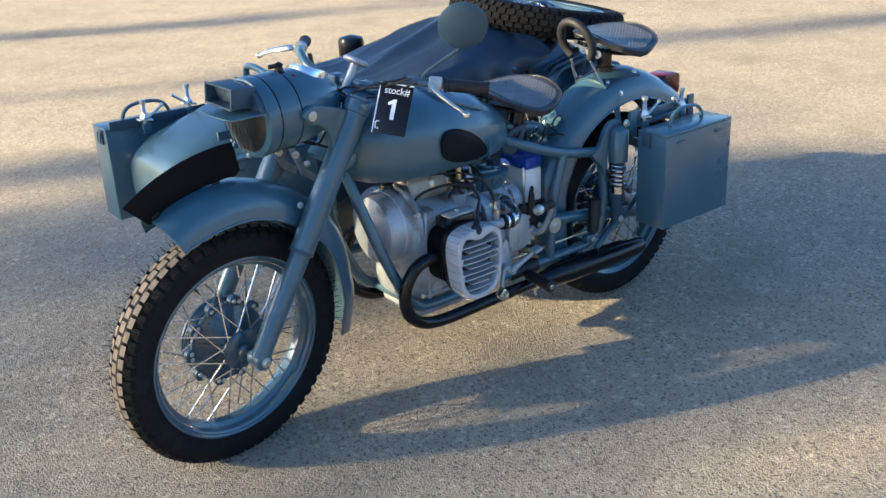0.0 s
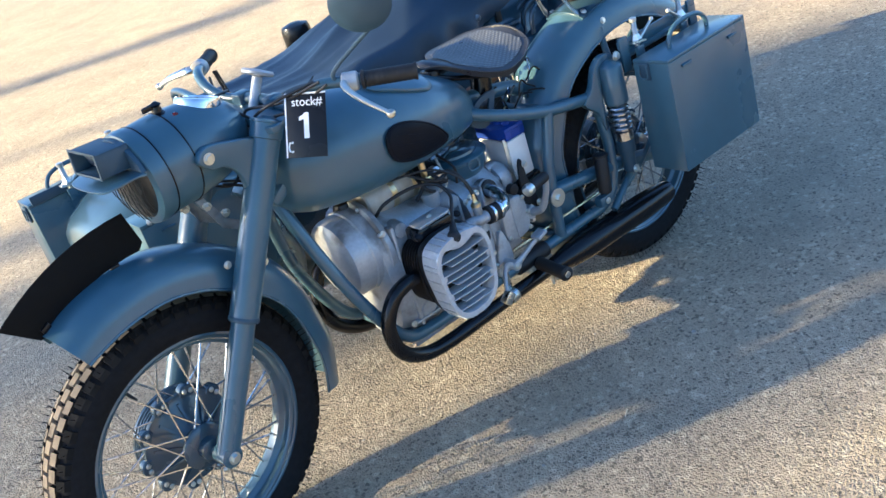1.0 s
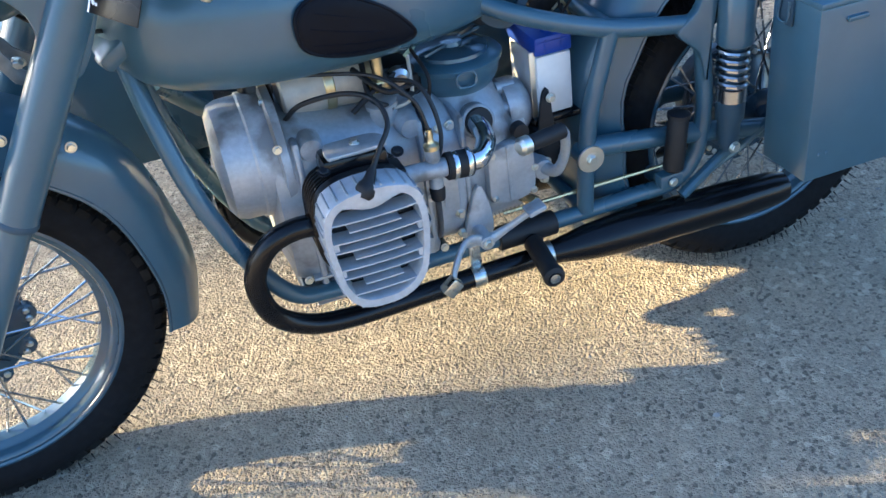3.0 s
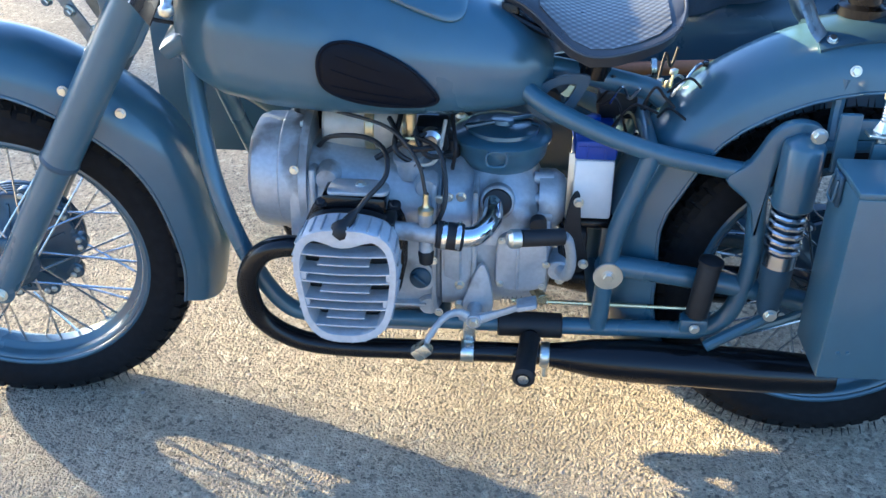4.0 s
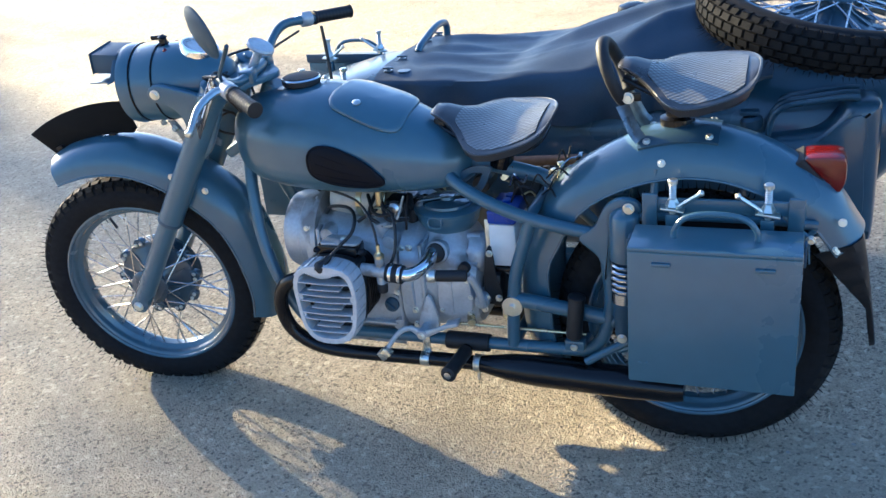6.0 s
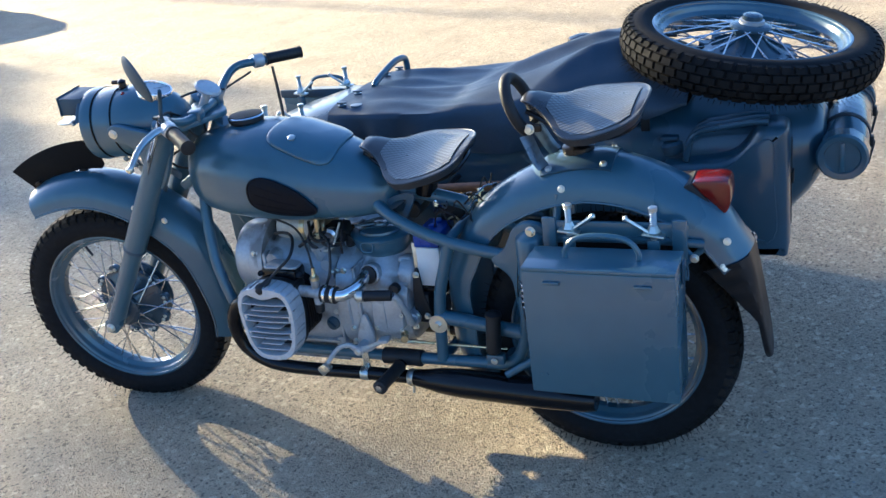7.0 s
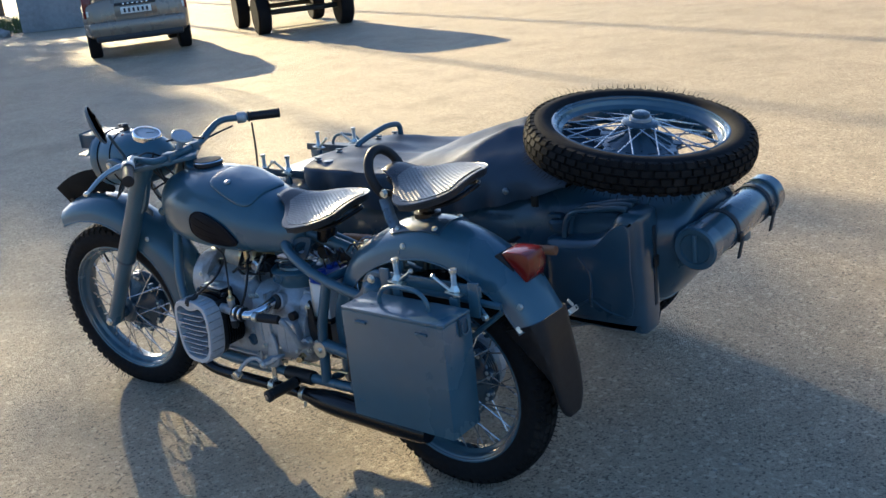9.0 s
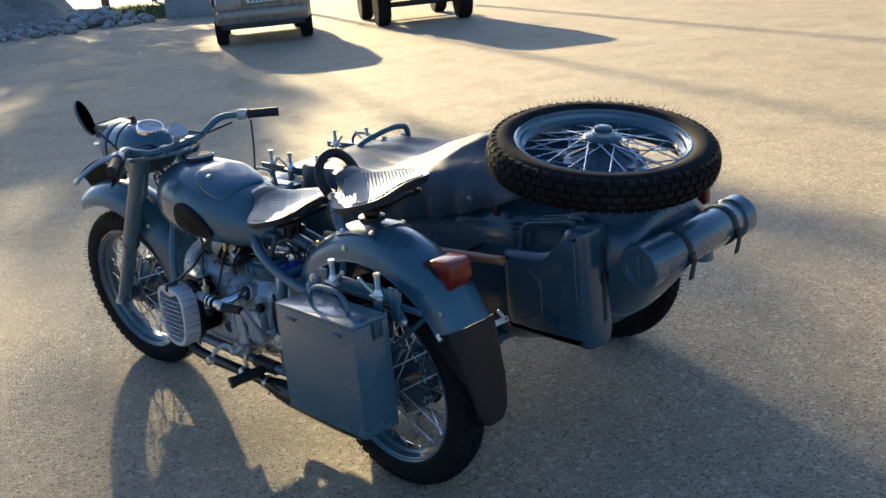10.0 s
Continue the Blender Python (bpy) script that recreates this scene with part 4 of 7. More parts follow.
for s in (-1, 1):
    frame_tube([(0.41, s * 0.035, 0.76), (0.425, s * 0.075, 0.66), (0.455, s * 0.115, 0.53), (0.505, s * 0.13, 0.40), (0.565, s * 0.13, 0.305), (0.64, s * 0.125, 0.283), (0.80, s * 0.12, 0.279),
                (1.05, s * 0.12, 0.279), (1.26, s * 0.12, 0.282), (1.34, s * 0.125, 0.290), (1.385, s * 0.13, 0.335), (1.405, s * 0.13, 0.43), (1.40, s * 0.13, 0.53), (1.392, s * 0.13, 0.615)])
    frame_tube([(0.98, s * 0.06, 0.735), (1.03, s * 0.095, 0.708), (1.12, s * 0.118, 0.672), (1.21, s * 0.125, 0.643), (1.30, s * 0.13, 0.625), (1.395, s * 0.13, 0.610)])
    frame_tube([(1.215, s * 0.125, 0.645), (1.192, s * 0.125, 0.57), (1.168, s * 0.125, 0.49), (1.156, s * 0.125, 0.39), (1.150, s * 0.125, 0.285)])
    gus = rounded([(1.335, 0.605), (1.372, 0.640), (1.398, 0.690), (1.430, 0.712), (1.468, 0.708), (1.482, 0.685), (1.462, 0.662), (1.425, 0.660), (1.412, 0.620), (1.405, 0.53), (1.395, 0.50), (1.38, 0.56)], 4)
    part("shock_bracket", prism(gus, 0.022, upright(s * 0.138), 0.005), PAINT, bike)
    arm = part("swing_arm", tube([(1.155, s * 0.125, 0.420), (1.25, s * 0.125, 0.408), (1.40, s * 0.125, 0.385), (1.50, s * 0.12, 0.36), (1.592, s * 0.12, 0.338)], 0.020, 14), PAINT, bike)
    piv = part("pivot_washer", lathe([(0.006, 0), (0.026, 0.0), (0.027, 0.003), (0.026, 0.005), (0.012, 0.0055)], (1.158, s * 0.140, 0.405), (1.158, s * 1.140, 0.405), 28), ZINC, bike, "large zinc washer")
    bolt(piv, (1.158, s * 0.145, 0.405), (0, s, 0), 0.009, 0.008)
    part("pivot_boss", rod((1.158, s * 0.10, 0.405), (1.158, s * 0.141, 0.405), 0.022, 18), PAINT, bike)
    # spring leg
    top, bot = Vector((1.447, s * 0.162, 0.690)), Vector((1.440, s * 0.162, 0.365))
    shock = part("shock_absorber", lathe([(0.012, -0.005), (0.030, 0.006), (0.034, 0.012), (0.034, 0.118), (0.031, 0.122), (0.022, 0.123)], top + Vector((0, 0, 0)), bot, 24), PAINT, bike, "spring leg with a painted shroud and bare coils")
    helix = [(1.443 + 0.0265 * math.cos(2 * math.pi * k / 10), s * 0.162 + 0.0265 * math.sin(2 * math.pi * k / 10), 0.566 - k * 0.0158 / 10) for k in range(52)]
    part("spring", tube(helix, 0.0055, 8, steps=1), STEEL, shock)
    part("damper_body", lathe([(0.020, 0.115), (0.020, 0.205), (0.027, 0.207), (0.027, 0.270), (0.022, 0.278), (0.020, 0.32), (0.015, 0.335)], top, bot, 20), PAINT_DULL, shock)
    part("damper_sleeve", lathe([(0.0265, 0.206), (0.0282, 0.207), (0.0282, 0.232), (0.0265, 0.233)], top, bot, 24), STEEL, shock)
    bolt(shock, top + Vector((0, s * 0.005, 0.0)) + Vector((0.012, s * 0.014, 0.014)), (0, s, 0), 0.010, 0.010, ZINC)
    bolt(shock, bot + Vector((0, s * 0.022, 0)), (0, s, 0), 0.009, 0.008)
    # folded pillion peg
    peg = part("pillion_peg", lathe([(0.017, 0), (0.020, 0.004), (0.020, 0.10), (0.018, 0.106), (0.022, 0.108), (0.022, 0.116), (0.012, 0.120)], (1.318, s * 0.165, 0.345), (1.330, s * 0.165, 0.465), 18), RUBBER, bike, "folded black rubber pillion peg")
    part("peg_bracket", block((0.05, 0.03, 0.03), (1.318, s * 0.15, 0.318), 0.006), PAINT, peg)
    bolt(peg, (1.318, s * 0.168, 0.318), (0, s, 0), 0.007)
    # rider's peg and the sleeve on the rail
    fp = part("rider_peg", lathe([(0.014, 0.0), (0.0195, 0.004), (0.0185, 0.012), (0.0185, 0.105), (0.0205, 0.107), (0.0205, 0.118), (0.013, 0.122), (0.010, 0.119)], (1.026, s * 0.150, 0.268), (1.014, s * 0.272, 0.264), 20), RUBBER, bike, "ribbed black rubber foot peg")
    part("peg_tip", lathe([(0.010, 0.1195), (0.010, 0.1235), (0.004, 0.125)], (1.026, s * 0.150, 0.268), (1.014, s * 0.272, 0.264), 14), STEEL, fp)
    part("rail_sleeve", rod((0.965, s * 0.121, 0.279), (1.085, s * 0.121, 0.279), 0.024, 20), RUBBER, bike)
    part("peg_stub", rod((1.030, s * 0.11, 0.270), (1.025, s * 0.155, 0.268), 0.015, 12), BLACK, bike)
    # rear stay of the mudguard
    part("mudguard_stay", tube([(1.42, s * 0.135, 0.30), (1.50, s * 0.135, 0.335), (1.592, s * 0.13, 0.40), (1.72, s * 0.12, 0.52), (1.86, s * 0.10, 0.64)], 0.008, 8), PAINT, bike)
    part("mudguard_stay", tube([(1.50, s * 0.12, 0.66), (1.505, s * 0.10, 0.72), (1.51, s * 0.095, 0.77)], 0.010, 8), PAINT, bike)
    part("lower_stay", tube([(1.345, s * 0.155, 0.272), (1.39, s * 0.15, 0.300), (1.46, s * 0.14, 0.34)], 0.011, 10), PAINT, bike)
for x in (0.60, 0.86, 1.15, 1.33):
    part("cross_tube", rod((x, -0.13, 0.282), (x, 0.13, 0.282), 0.014), PAINT, bike)
part("top_tube", tube([(0.44, 0, 0.85), (0.62, 0, 0.77), (0.90, 0, 0.755), (1.02, 0, 0.745), (1.20, 0, 0.71), (1.24, 0, 0.69)], 0.020, 12), PAINT, bike)
part("cross_tube", rod((1.21, -0.125, 0.645), (1.21, 0.125, 0.645), 0.014), PAINT, bike)
part("final_drive", lathe([(0.03, 0.0), (0.075, 0.006), (0.092, 0.022), (0.092, 0.045), (0.07, 0.06), (0.02, 0.066)], (1.592, 0.085, 0.338), (1.592, 1, 0.338), 32), ALU, bike)
part("drive_shaft", rod((1.08, 0.10, 0.40), (1.53, 0.115, 0.345), 0.022), PAINT, bike)

# ---- engine
engine = part("crankcase", Geo()
              .join(loft([[Vector((x, hw * math.copysign(abs(math.cos(a)) ** 0.55, math.cos(a)), (zt + zb) / 2 + (zt - zb) / 2 * math.copysign(abs(math.sin(a)) ** 0.6, math.sin(a))))
                           for a in (2 * math.pi * k / 40 for k in range(40))] for x, hw, zb, zt in
                          [(0.575, 0.085, 0.330, 0.600), (0.585, 0.118, 0.290, 0.615), (0.62, 0.125, 0.268, 0.610), (0.70, 0.125, 0.262, 0.590), (0.80, 0.122, 0.262, 0.575), (0.855, 0.115, 0.268, 0.575), (0.862, 0.100, 0.285, 0.56)]])),
              ALU, bike, "cast aluminium boxer engine crankcase", smooth=45)
part("timing_cover", lathe([(0.02, 0.0), (0.085, 0.004), (0.102, 0.014), (0.108, 0.030), (0.1085, 0.062), (0.112, 0.066), (0.112, 0.100), (0.124, 0.104), (0.124, 0.118), (0.10, 0.122)], (0.500, -0.004, 0.528), (1.5, -0.004, 0.528), 44), ALU, engine, "round cast timing cover")
part("engine_flange", lathe([(0.112, 0), (0.150, 0.004), (0.152, 0.03), (0.148, 0.034)], (0.862, 0, 0.435), (2, 0, 0.435), 40), ALU, engine)
part("sump", block((0.24, 0.19, 0.035), (0.72, 0, 0.258), 0.012), ALU, engine)
for k in range(9):
    part("sump_fin", block((0.22, 0.004, 0.014), (0.72, -0.085 + k * 0.021, 0.2365), 0.001), ALU, engine)
part("case_rib", block((0.012, 0.255, 0.30), (0.630, 0, 0.435), 0.005), ALU, engine)
for x, z, r in ((0.655, 0.565, 0.022), (0.83, 0.555, 0.020), (0.66, 0.33, 0.024), (0.835, 0.31, 0.020)):
    part("case_boss", lathe([(r * 1.15, -0.03), (r, 0.0), (r * 0.85, 0.006)], (x, -0.118, z), (x, -1, z), 18), ALU, engine)
part("case_rib", block((0.010, 0.252, 0.27), (0.845, 0, 0.43), 0.004), ALU, engine)
part("case_seam", block((0.22, 0.258, 0.006), (0.72, 0, 0.315), 0.002), ALU, engine)
for x in (0.645, 0.70, 0.755, 0.81):
    bolt(engine, (x, -0.126, 0.283), (0, -1, -0.3), 0.005)
for k in range(8):
    a = radians(20 + k * 45)
    bolt(engine, (0.603, -0.004 + 0.115 * math.cos(a), 0.528 + 0.115 * math.sin(a)), (-1, 0, 0), 0.005)
part("breather", Geo().join(rod((0.87, -0.03, 0.575), (0.87, -0.03, 0.615), 0.016, 16)).join(tube([(0.87, -0.03, 0.61), (0.86, -0.06, 0.64), (0.80, -0.09, 0.635), (0.74, -0.10, 0.60)], 0.005, 10)), DARK, engine)
part("oil_filler", lathe([(0.024, 0), (0.024, 0.03), (0.028, 0.032), (0.028, 0.042), (0.01, 0.045)], (0.80, -0.075, 0.560), (0.79, -0.09, 0.66), 18), ALU, engine)
gear = part("gearbox", loft([[Vector((x, hw * math.copysign(abs(math.cos(a)) ** 0.6, math.cos(a)), zc + hh * math.copysign(abs(math.sin(a)) ** 0.65, math.sin(a)))) for a in (2 * math.pi * k / 36 for k in range(36))]
                             for x, hw, zc, hh in [(0.86, 0.145, 0.435, 0.145), (0.90, 0.142, 0.43, 0.142), (0.925, 0.122, 0.415, 0.125), (0.985, 0.115, 0.41, 0.118), (1.03, 0.112, 0.405, 0.11), (1.052, 0.10, 0.405, 0.10), (1.060, 0.07, 0.405, 0.07)]]),
            ALU, bike, "cast aluminium gearbox", smooth=45)
# side cover with a raised seam and studs
cov = rounded([(0.958, 0.372), (0.956, 0.42), (0.960, 0.465), (0.985, 0.478), (1.025, 0.478), (1.046, 0.462), (1.050, 0.42), (1.046, 0.375), (1.020, 0.360), (0.982, 0.360)], 4)
part("gearbox_cover", prism(cov, 0.030, upright(-0.122), 0.008), ALU, gear)
part("cover_seam", block((0.006, 0.006, 0.112), (0.996, -0.136, 0.420), 0.002), ALU, gear)
for x, z in ((0.966, 0.376), (0.966, 0.466), (1.040, 0.466), (1.042, 0.374), (1.047, 0.42)):
    bolt(gear, (x, -0.137, z), (0, -1, 0), 0.005)
part("gearbox_rib", block((0.010, 0.27, 0.25), (0.918, 0, 0.432), 0.004), ALU, gear)
for z in (0.552, 0.372, 0.33):
    bolt(gear, (0.893, -0.140, z), (0, -1, 0), 0.007, 0.010)
# sloping casting that carries the filter, with the black-lipped inlet sockets
part("inlet_casting", loft([[Vector((cx + rx * math.copysign(abs(math.cos(a)) ** 0.8, math.cos(a)), ry * math.copysign(abs(math.sin(a)) ** 0.8, math.sin(a)), z + tilt * math.cos(a))) for a in (2 * math.pi * k / 32 for k in range(32))]
                            for z, cx, rx, ry, tilt in ((0.450, 0.960, 0.090, 0.128, 0.0), (0.500, 0.962, 0.084, 0.118, 0.0), (0.540, 0.965, 0.070, 0.092, -0.006), (0.565, 0.966, 0.056, 0.062, -0.008), (0.580, 0.966, 0.044, 0.046, -0.008))]), ALU, gear, smooth=50)
for s in (-1, 1):
    part("inlet_socket", lathe([(0.031, -0.02), (0.031, 0.006), (0.028, 0.009), (0.022, 0.009)], (0.956, s * 0.108, 0.528), (0.945, s * 0.40, 0.60), 24), ALU, gear)
    part("socket_seal", lathe([(0.018, 0.004), (0.026, 0.0095), (0.024, 0.015), (0.018, 0.016)], (0.956, s * 0.108, 0.528), (0.945, s * 0.40, 0.60), 24), RUBBER, gear)
part("rear_housing", lathe([(0.055, 0.0), (0.055, 0.03), (0.045, 0.045), (0.030, 0.052)], (1.030, -0.03, 0.500), (1.10, -0.03, 0.50), 24), ALU, gear)
for y, z in ((-0.085, 0.515), (-0.095, 0.488), (-0.06, 0.545)):
    part("rear_boss", rod((1.02, y + 0.02, z), (1.056, y + 0.02, z), 0.012, 14), ALU, gear)
part("speedometer_drive", rod((1.03, -0.10, 0.345), (1.045, -0.138, 0.345), 0.011, 14), BRASS, gear)
plug = part("oil_plug", lathe([(0.020, 0), (0.020, 0.006), (0.016, 0.009), (0.002, 0.010)], (0.820, -0.124, 0.374), (0.812, -0.3, 0.390), 24), PAINT_DULL, engine, "dark round oil plug with a grip bar")
part("plug_bar", block((0.006, 0.030, 0.010), (0, 0, 0.012), 0.002).moved(frame_of((0.820, -0.124, 0.374), (0.812, -0.3, 0.390)) @ Matrix.Rotation(0.9, 4, "Z")), PAINT_DULL, plug)
part("plug_boss", lathe([(0.030, -0.03), (0.028, 0.0)], (0.820, -0.124, 0.374), (0.812, -0.3, 0.390), 20), ALU, engine)
part("inspection_plug", lathe([(0.015, -0.01), (0.015, 0.010), (0.006, 0.013)], (1.030, -0.118, 0.492), (1.030, -1, 0.492), 14), RUBBER, gear)
for x, z in ((0.855, 0.545), (0.872, 0.55), (0.855, 0.31), (0.845, 0.42), (0.60, 0.585), (0.60, 0.32), (0.66, 0.285)):
    bolt(engine, (x, -0.128 if x < 0.84 else -0.140, z), (0, -1, 0.1), 0.006)


def rounded_head(scale=1.0, cx=0.709, cz=0.447):
    pts = [(0.622, 0.490), (0.634, 0.533), (0.664, 0.551), (0.706, 0.556), (0.750, 0.552), (0.784, 0.534), (0.797, 0.490), (0.794, 0.430), (0.780, 0.370), (0.748, 0.338), (0.705, 0.330), (0.662, 0.338), (0.636, 0.372), (0.626, 0.430)]
    return rounded([(cx + (x - cx) * scale, cz + (z - cz) * scale) for x, z in pts], 4)


for s in (-1, 1):
    dx = 0.0 if s < 0 else 0.035
    shift = Matrix.Translation((dx, 0, 0))
    barrel = part("cylinder", rod((0.709, s * 0.115, 0.452), (0.709, s * 0.215, 0.452), 0.062, 28).moved(shift), BLACK, bike, "black finned engine cylinder")
    for k in range(7):
        y = s * (0.138 + k * 0.0105)
        fin = [(0.709 + 0.090 * math.copysign(abs(math.cos(a)) ** 0.6, math.cos(a)), 0.455 + 0.092 * math.copysign(abs(math.sin(a)) ** 0.6, math.sin(a))) for a in (2 * math.pi * j / 28 for j in range(28))]
        part("cooling_fin", prism(fin, 0.0035, shift @ upright(y), 0.001), BLACK, barrel)
    part("pushrod_cover", block((0.112, 0.060, 0.060), (0.712, s * 0.162, 0.540), 0.010, Matrix.Rotation(radians(3), 4, "Y")).moved(shift), BLACK, barrel)
    part("cylinder_plate", prism(rounded([(0.668, -0.024), (0.672, 0.022), (0.70, 0.027), (0.748, 0.026), (0.770, 0.010), (0.770, -0.022), (0.745, -0.028), (0.69, -0.028)], 3), 0.008, shift @ Matrix.Translation((0, s * 0.162, 0.573)), 0.003), ALU, barrel)
    bolt(barrel, Vector((0.722 + dx, s * 0.160, 0.577)), (0, 0, 1), 0.007)
    bolt(barrel, Vector((0.658 + dx, s * 0.190, 0.556)), (0, 0.6 * s, 1), 0.008, mat=BLACK)
    bolt(barrel, Vector((0.784 + dx, s * 0.190, 0.556)), (0, 0.6 * s, 1), 0.008, mat=BLACK)
    head = part("cylinder_head", prism(rounded_head(0.97), 0.030, shift @ upright(s * 0.212), 0.004), DARK, barrel)
    # valve cover: flat rim, deep back and cast ribs
    cover_part = part("valve_cover", loft([[(x + dx, s * y, z) for x, z in rounded_head(k)] for y, k in
                      ((0.222, 0.985), (0.262, 0.995), (0.278, 0.99), (0.282, 0.975), (0.282, 0.860), (0.279, 0.850), (0.240, 0.840), (0.238, 0.3), (0.238, 0.02))]), ALU_BRIGHT, barrel, "ribbed cast aluminium valve cover", smooth=40)
    part("cover_web", prism(rounded_head(0.83), 0.003, shift @ upright(s * 0.2405)), DARK, cover_part)
    outline = rounded_head(0.865)

    def reach(z):
        xs_in = [x0 + (x1 - x0) * (z - z0) / (z1 - z0) for (x0, z0), (x1, z1) in zip(outline, outline[1:] + outline[:1]) if (z0 - z) * (z1 - z) < 0]
        return min(xs_in), max(xs_in)

    def bowed(a, b, z, depth, high):
        """A cast rib that sags a little towards its middle."""
        mid, w = 0.709, 0.085
        rows = []
        for k in range(9):
            x = a + (b - a) * k / 8
            zz = z - 0.004 * (1 - ((x - mid) / w) ** 2)
            rows.append([(x + dx, s * (0.281 - d), zz + h) for d, h in ((0.0, -high * 0.35), (0.0, high * 0.35), (depth, high * 0.5), (depth, -high * 0.5))])
        return loft(rows)

    # long ribs reach the rim; every third one is cut short at both ends
    for k in range(9):
        z = 0.370 + k * 0.0172
        a, b = reach(z)
        if k % 3 == 1:
            a, b = a + 0.030, b - 0.034
        part("cover_rib", bowed(a, b, z, 0.036, 0.0036), ALU_BRIGHT, cover_part, smooth=30)
    for k in (2, 5):
        a, b = reach(0.378 + k * 0.0172)
        for x0, x1 in ((a - 0.002, a + 0.007 + 0.003 * (k % 2)), (b - 0.008, b + 0.002)):
            part("cover_tooth", block((x1 - x0, 0.020, 0.0150), ((x0 + x1) / 2 + dx, s * 0.2690, 0.3785 + k * 0.0172), 0.001), ALU_BRIGHT, cover_part)
    # face that widens under the plug
    lip = [(0.640, 0.534), (0.660, 0.532), (0.678, 0.527), (0.692, 0.521), (0.706, 0.519), (0.722, 0.521), (0.740, 0.528), (0.760, 0.533), (0.778, 0.535), (0.770, 0.545), (0.740, 0.550), (0.706, 0.552), (0.670, 0.549), (0.650, 0.543)]
    part("plug_lip", prism(lip, 0.012, shift @ upright(s * 0.2755), 0.002), ALU_BRIGHT, cover_part)
    ring = rounded_head(0.993)
    for k in range(30):
        i0 = int(k * len(ring) / 30)
        p, q = ring[i0], ring[(i0 + 1) % len(ring)]
        t = math.atan2(q[1] - p[1], q[0] - p[0])
        part("rim_rib", block((0.0035, 0.052, 0.005), (p[0] + dx, s * 0.252, p[1]), 0.001, Matrix.Rotation(-t, 4, "Y")), ALU, cover_part)
    boot = part("plug_cap", lathe([(0.010, -0.014), (0.016, -0.006), (0.0175, 0.002), (0.015, 0.010), (0.010, 0.017), (0.0075, 0.034), (0.006, 0.038)], (0.704 + dx, s * 0.270, 0.547), (0.752 + dx, s * 0.225, 0.600), 16), RUBBER, barrel, "black rubber spark plug cap")
    part("plug_lead", tube([(0.718 + dx, s * 0.257, 0.562), (0.745 + dx, s * 0.232, 0.590), (0.772 + dx, s * 0.205, 0.618), (0.765 + dx, s * 0.165, 0.645), (0.725, s * 0.120, 0.648), (0.66, s * 0.085, 0.632), (0.63, s * 0.06, 0.60)], 0.0045, 10), WIRE, barrel)
    # carburettor and inlet pipe
    carb = part("carburettor", Geo().join(rod((0.838 + dx, s * 0.206, 0.480), (0.838 + dx, s * 0.206, 0.556), 0.0125, 18)).join(rod((0.780 + dx, s * 0.204, 0.516), (0.858 + dx, s * 0.212, 0.516), 0.016, 18)), ALU, bike, "cast carburettor")
    part("carburettor_bowl", lathe([(0.006, 0), (0.012, 0.004), (0.014, 0.024), (0.010, 0.032)], (0.838 + dx, s * 0.206, 0.452), (0.838 + dx, s * 0.206, 0.6), 18), DARK, carb)
    part("carburettor_top", lathe([(0.0135, 0), (0.0135, 0.008), (0.007, 0.012), (0.005, 0.018), (0.005, 0.036)], (0.838 + dx, s * 0.206, 0.552), (0.838 + dx, s * 0.20, 0.7), 18), BRASS, carb)
    part("throttle_cable", tube([(0.838 + dx, s * 0.205, 0.586), (0.822 + dx, s * 0.19, 0.640), (0.77, s * 0.15, 0.680), (0.66, s * 0.10, 0.690)], 0.0032, 8), WIRE, carb)
    part("fuel_hose", tube([(0.845 + dx, s * 0.19, 0.50), (0.868 + dx, s * 0.17, 0.56), (0.855, s * 0.13, 0.63), (0.81, s * 0.09, 0.64)], 0.0042, 8), WIRE, carb)
    part("heat_spacer", block((0.022, 0.050, 0.056), (0.775 + dx, s * 0.200, 0.512), 0.004), DARK, carb)
    hose = part("inlet_boot", rod((0.856 + dx, s * 0.212, 0.516), (0.902 + dx, s * 0.210, 0.510), 0.024, 20), RUBBER, bike)
    for x in (0.866, 0.890):
        part("hose_clip", lathe([(0.0248, 0), (0.0252, 0.001), (0.0252, 0.007), (0.0248, 0.008)], (x + dx, s * 0.211, 0.514), (x + 1, s * 0.2, 0.4), 24), CHROME, hose)
    part("inlet_pipe", tube([(0.895 + dx, s * 0.211, 0.511), (0.922, s * 0.203, 0.511), (0.945, s * 0.172, 0.520), (0.950, s * 0.13, 0.530), (0.950, s * 0.06, 0.535)], 0.018, 16), CHROME, bike)
    # exhaust
    ex = part("exhaust_pipe", tube([(0.655, s * 0.182, 0.450), (0.60, s * 0.180, 0.462), (0.542, s * 0.176, 0.442), (0.507, s * 0.168, 0.378), (0.520, s * 0.160, 0.297), (0.578, s * 0.153, 0.246), (0.66, s * 0.149, 0.228),
                                   (0.80, s * 0.147, 0.227), (0.95, s * 0.146, 0.229), (1.07, s * 0.146, 0.229)], 0.0195, 18), BLACK, bike, "black enamelled exhaust pipe")
    part("silencer", lathe([(0.022, 0), (0.024, 0.02), (0.036, 0.09), (0.041, 0.16), (0.041, 0.40), (0.036, 0.50), (0.030, 0.53), (0.024, 0.53)], (1.055, s * 0.146, 0.229), (1.60, s * 0.152, 0.217), 24), BLACK, ex, "black enamelled silencer")
    part("pipe_clamp", lathe([(0.0205, 0), (0.0215, 0.002), (0.0215, 0.022), (0.0205, 0.024)], (0.898, s * 0.1465, 0.2285), (2, s * 0.146, 0.229), 20), ZINC, ex, "zinc plated clamp")
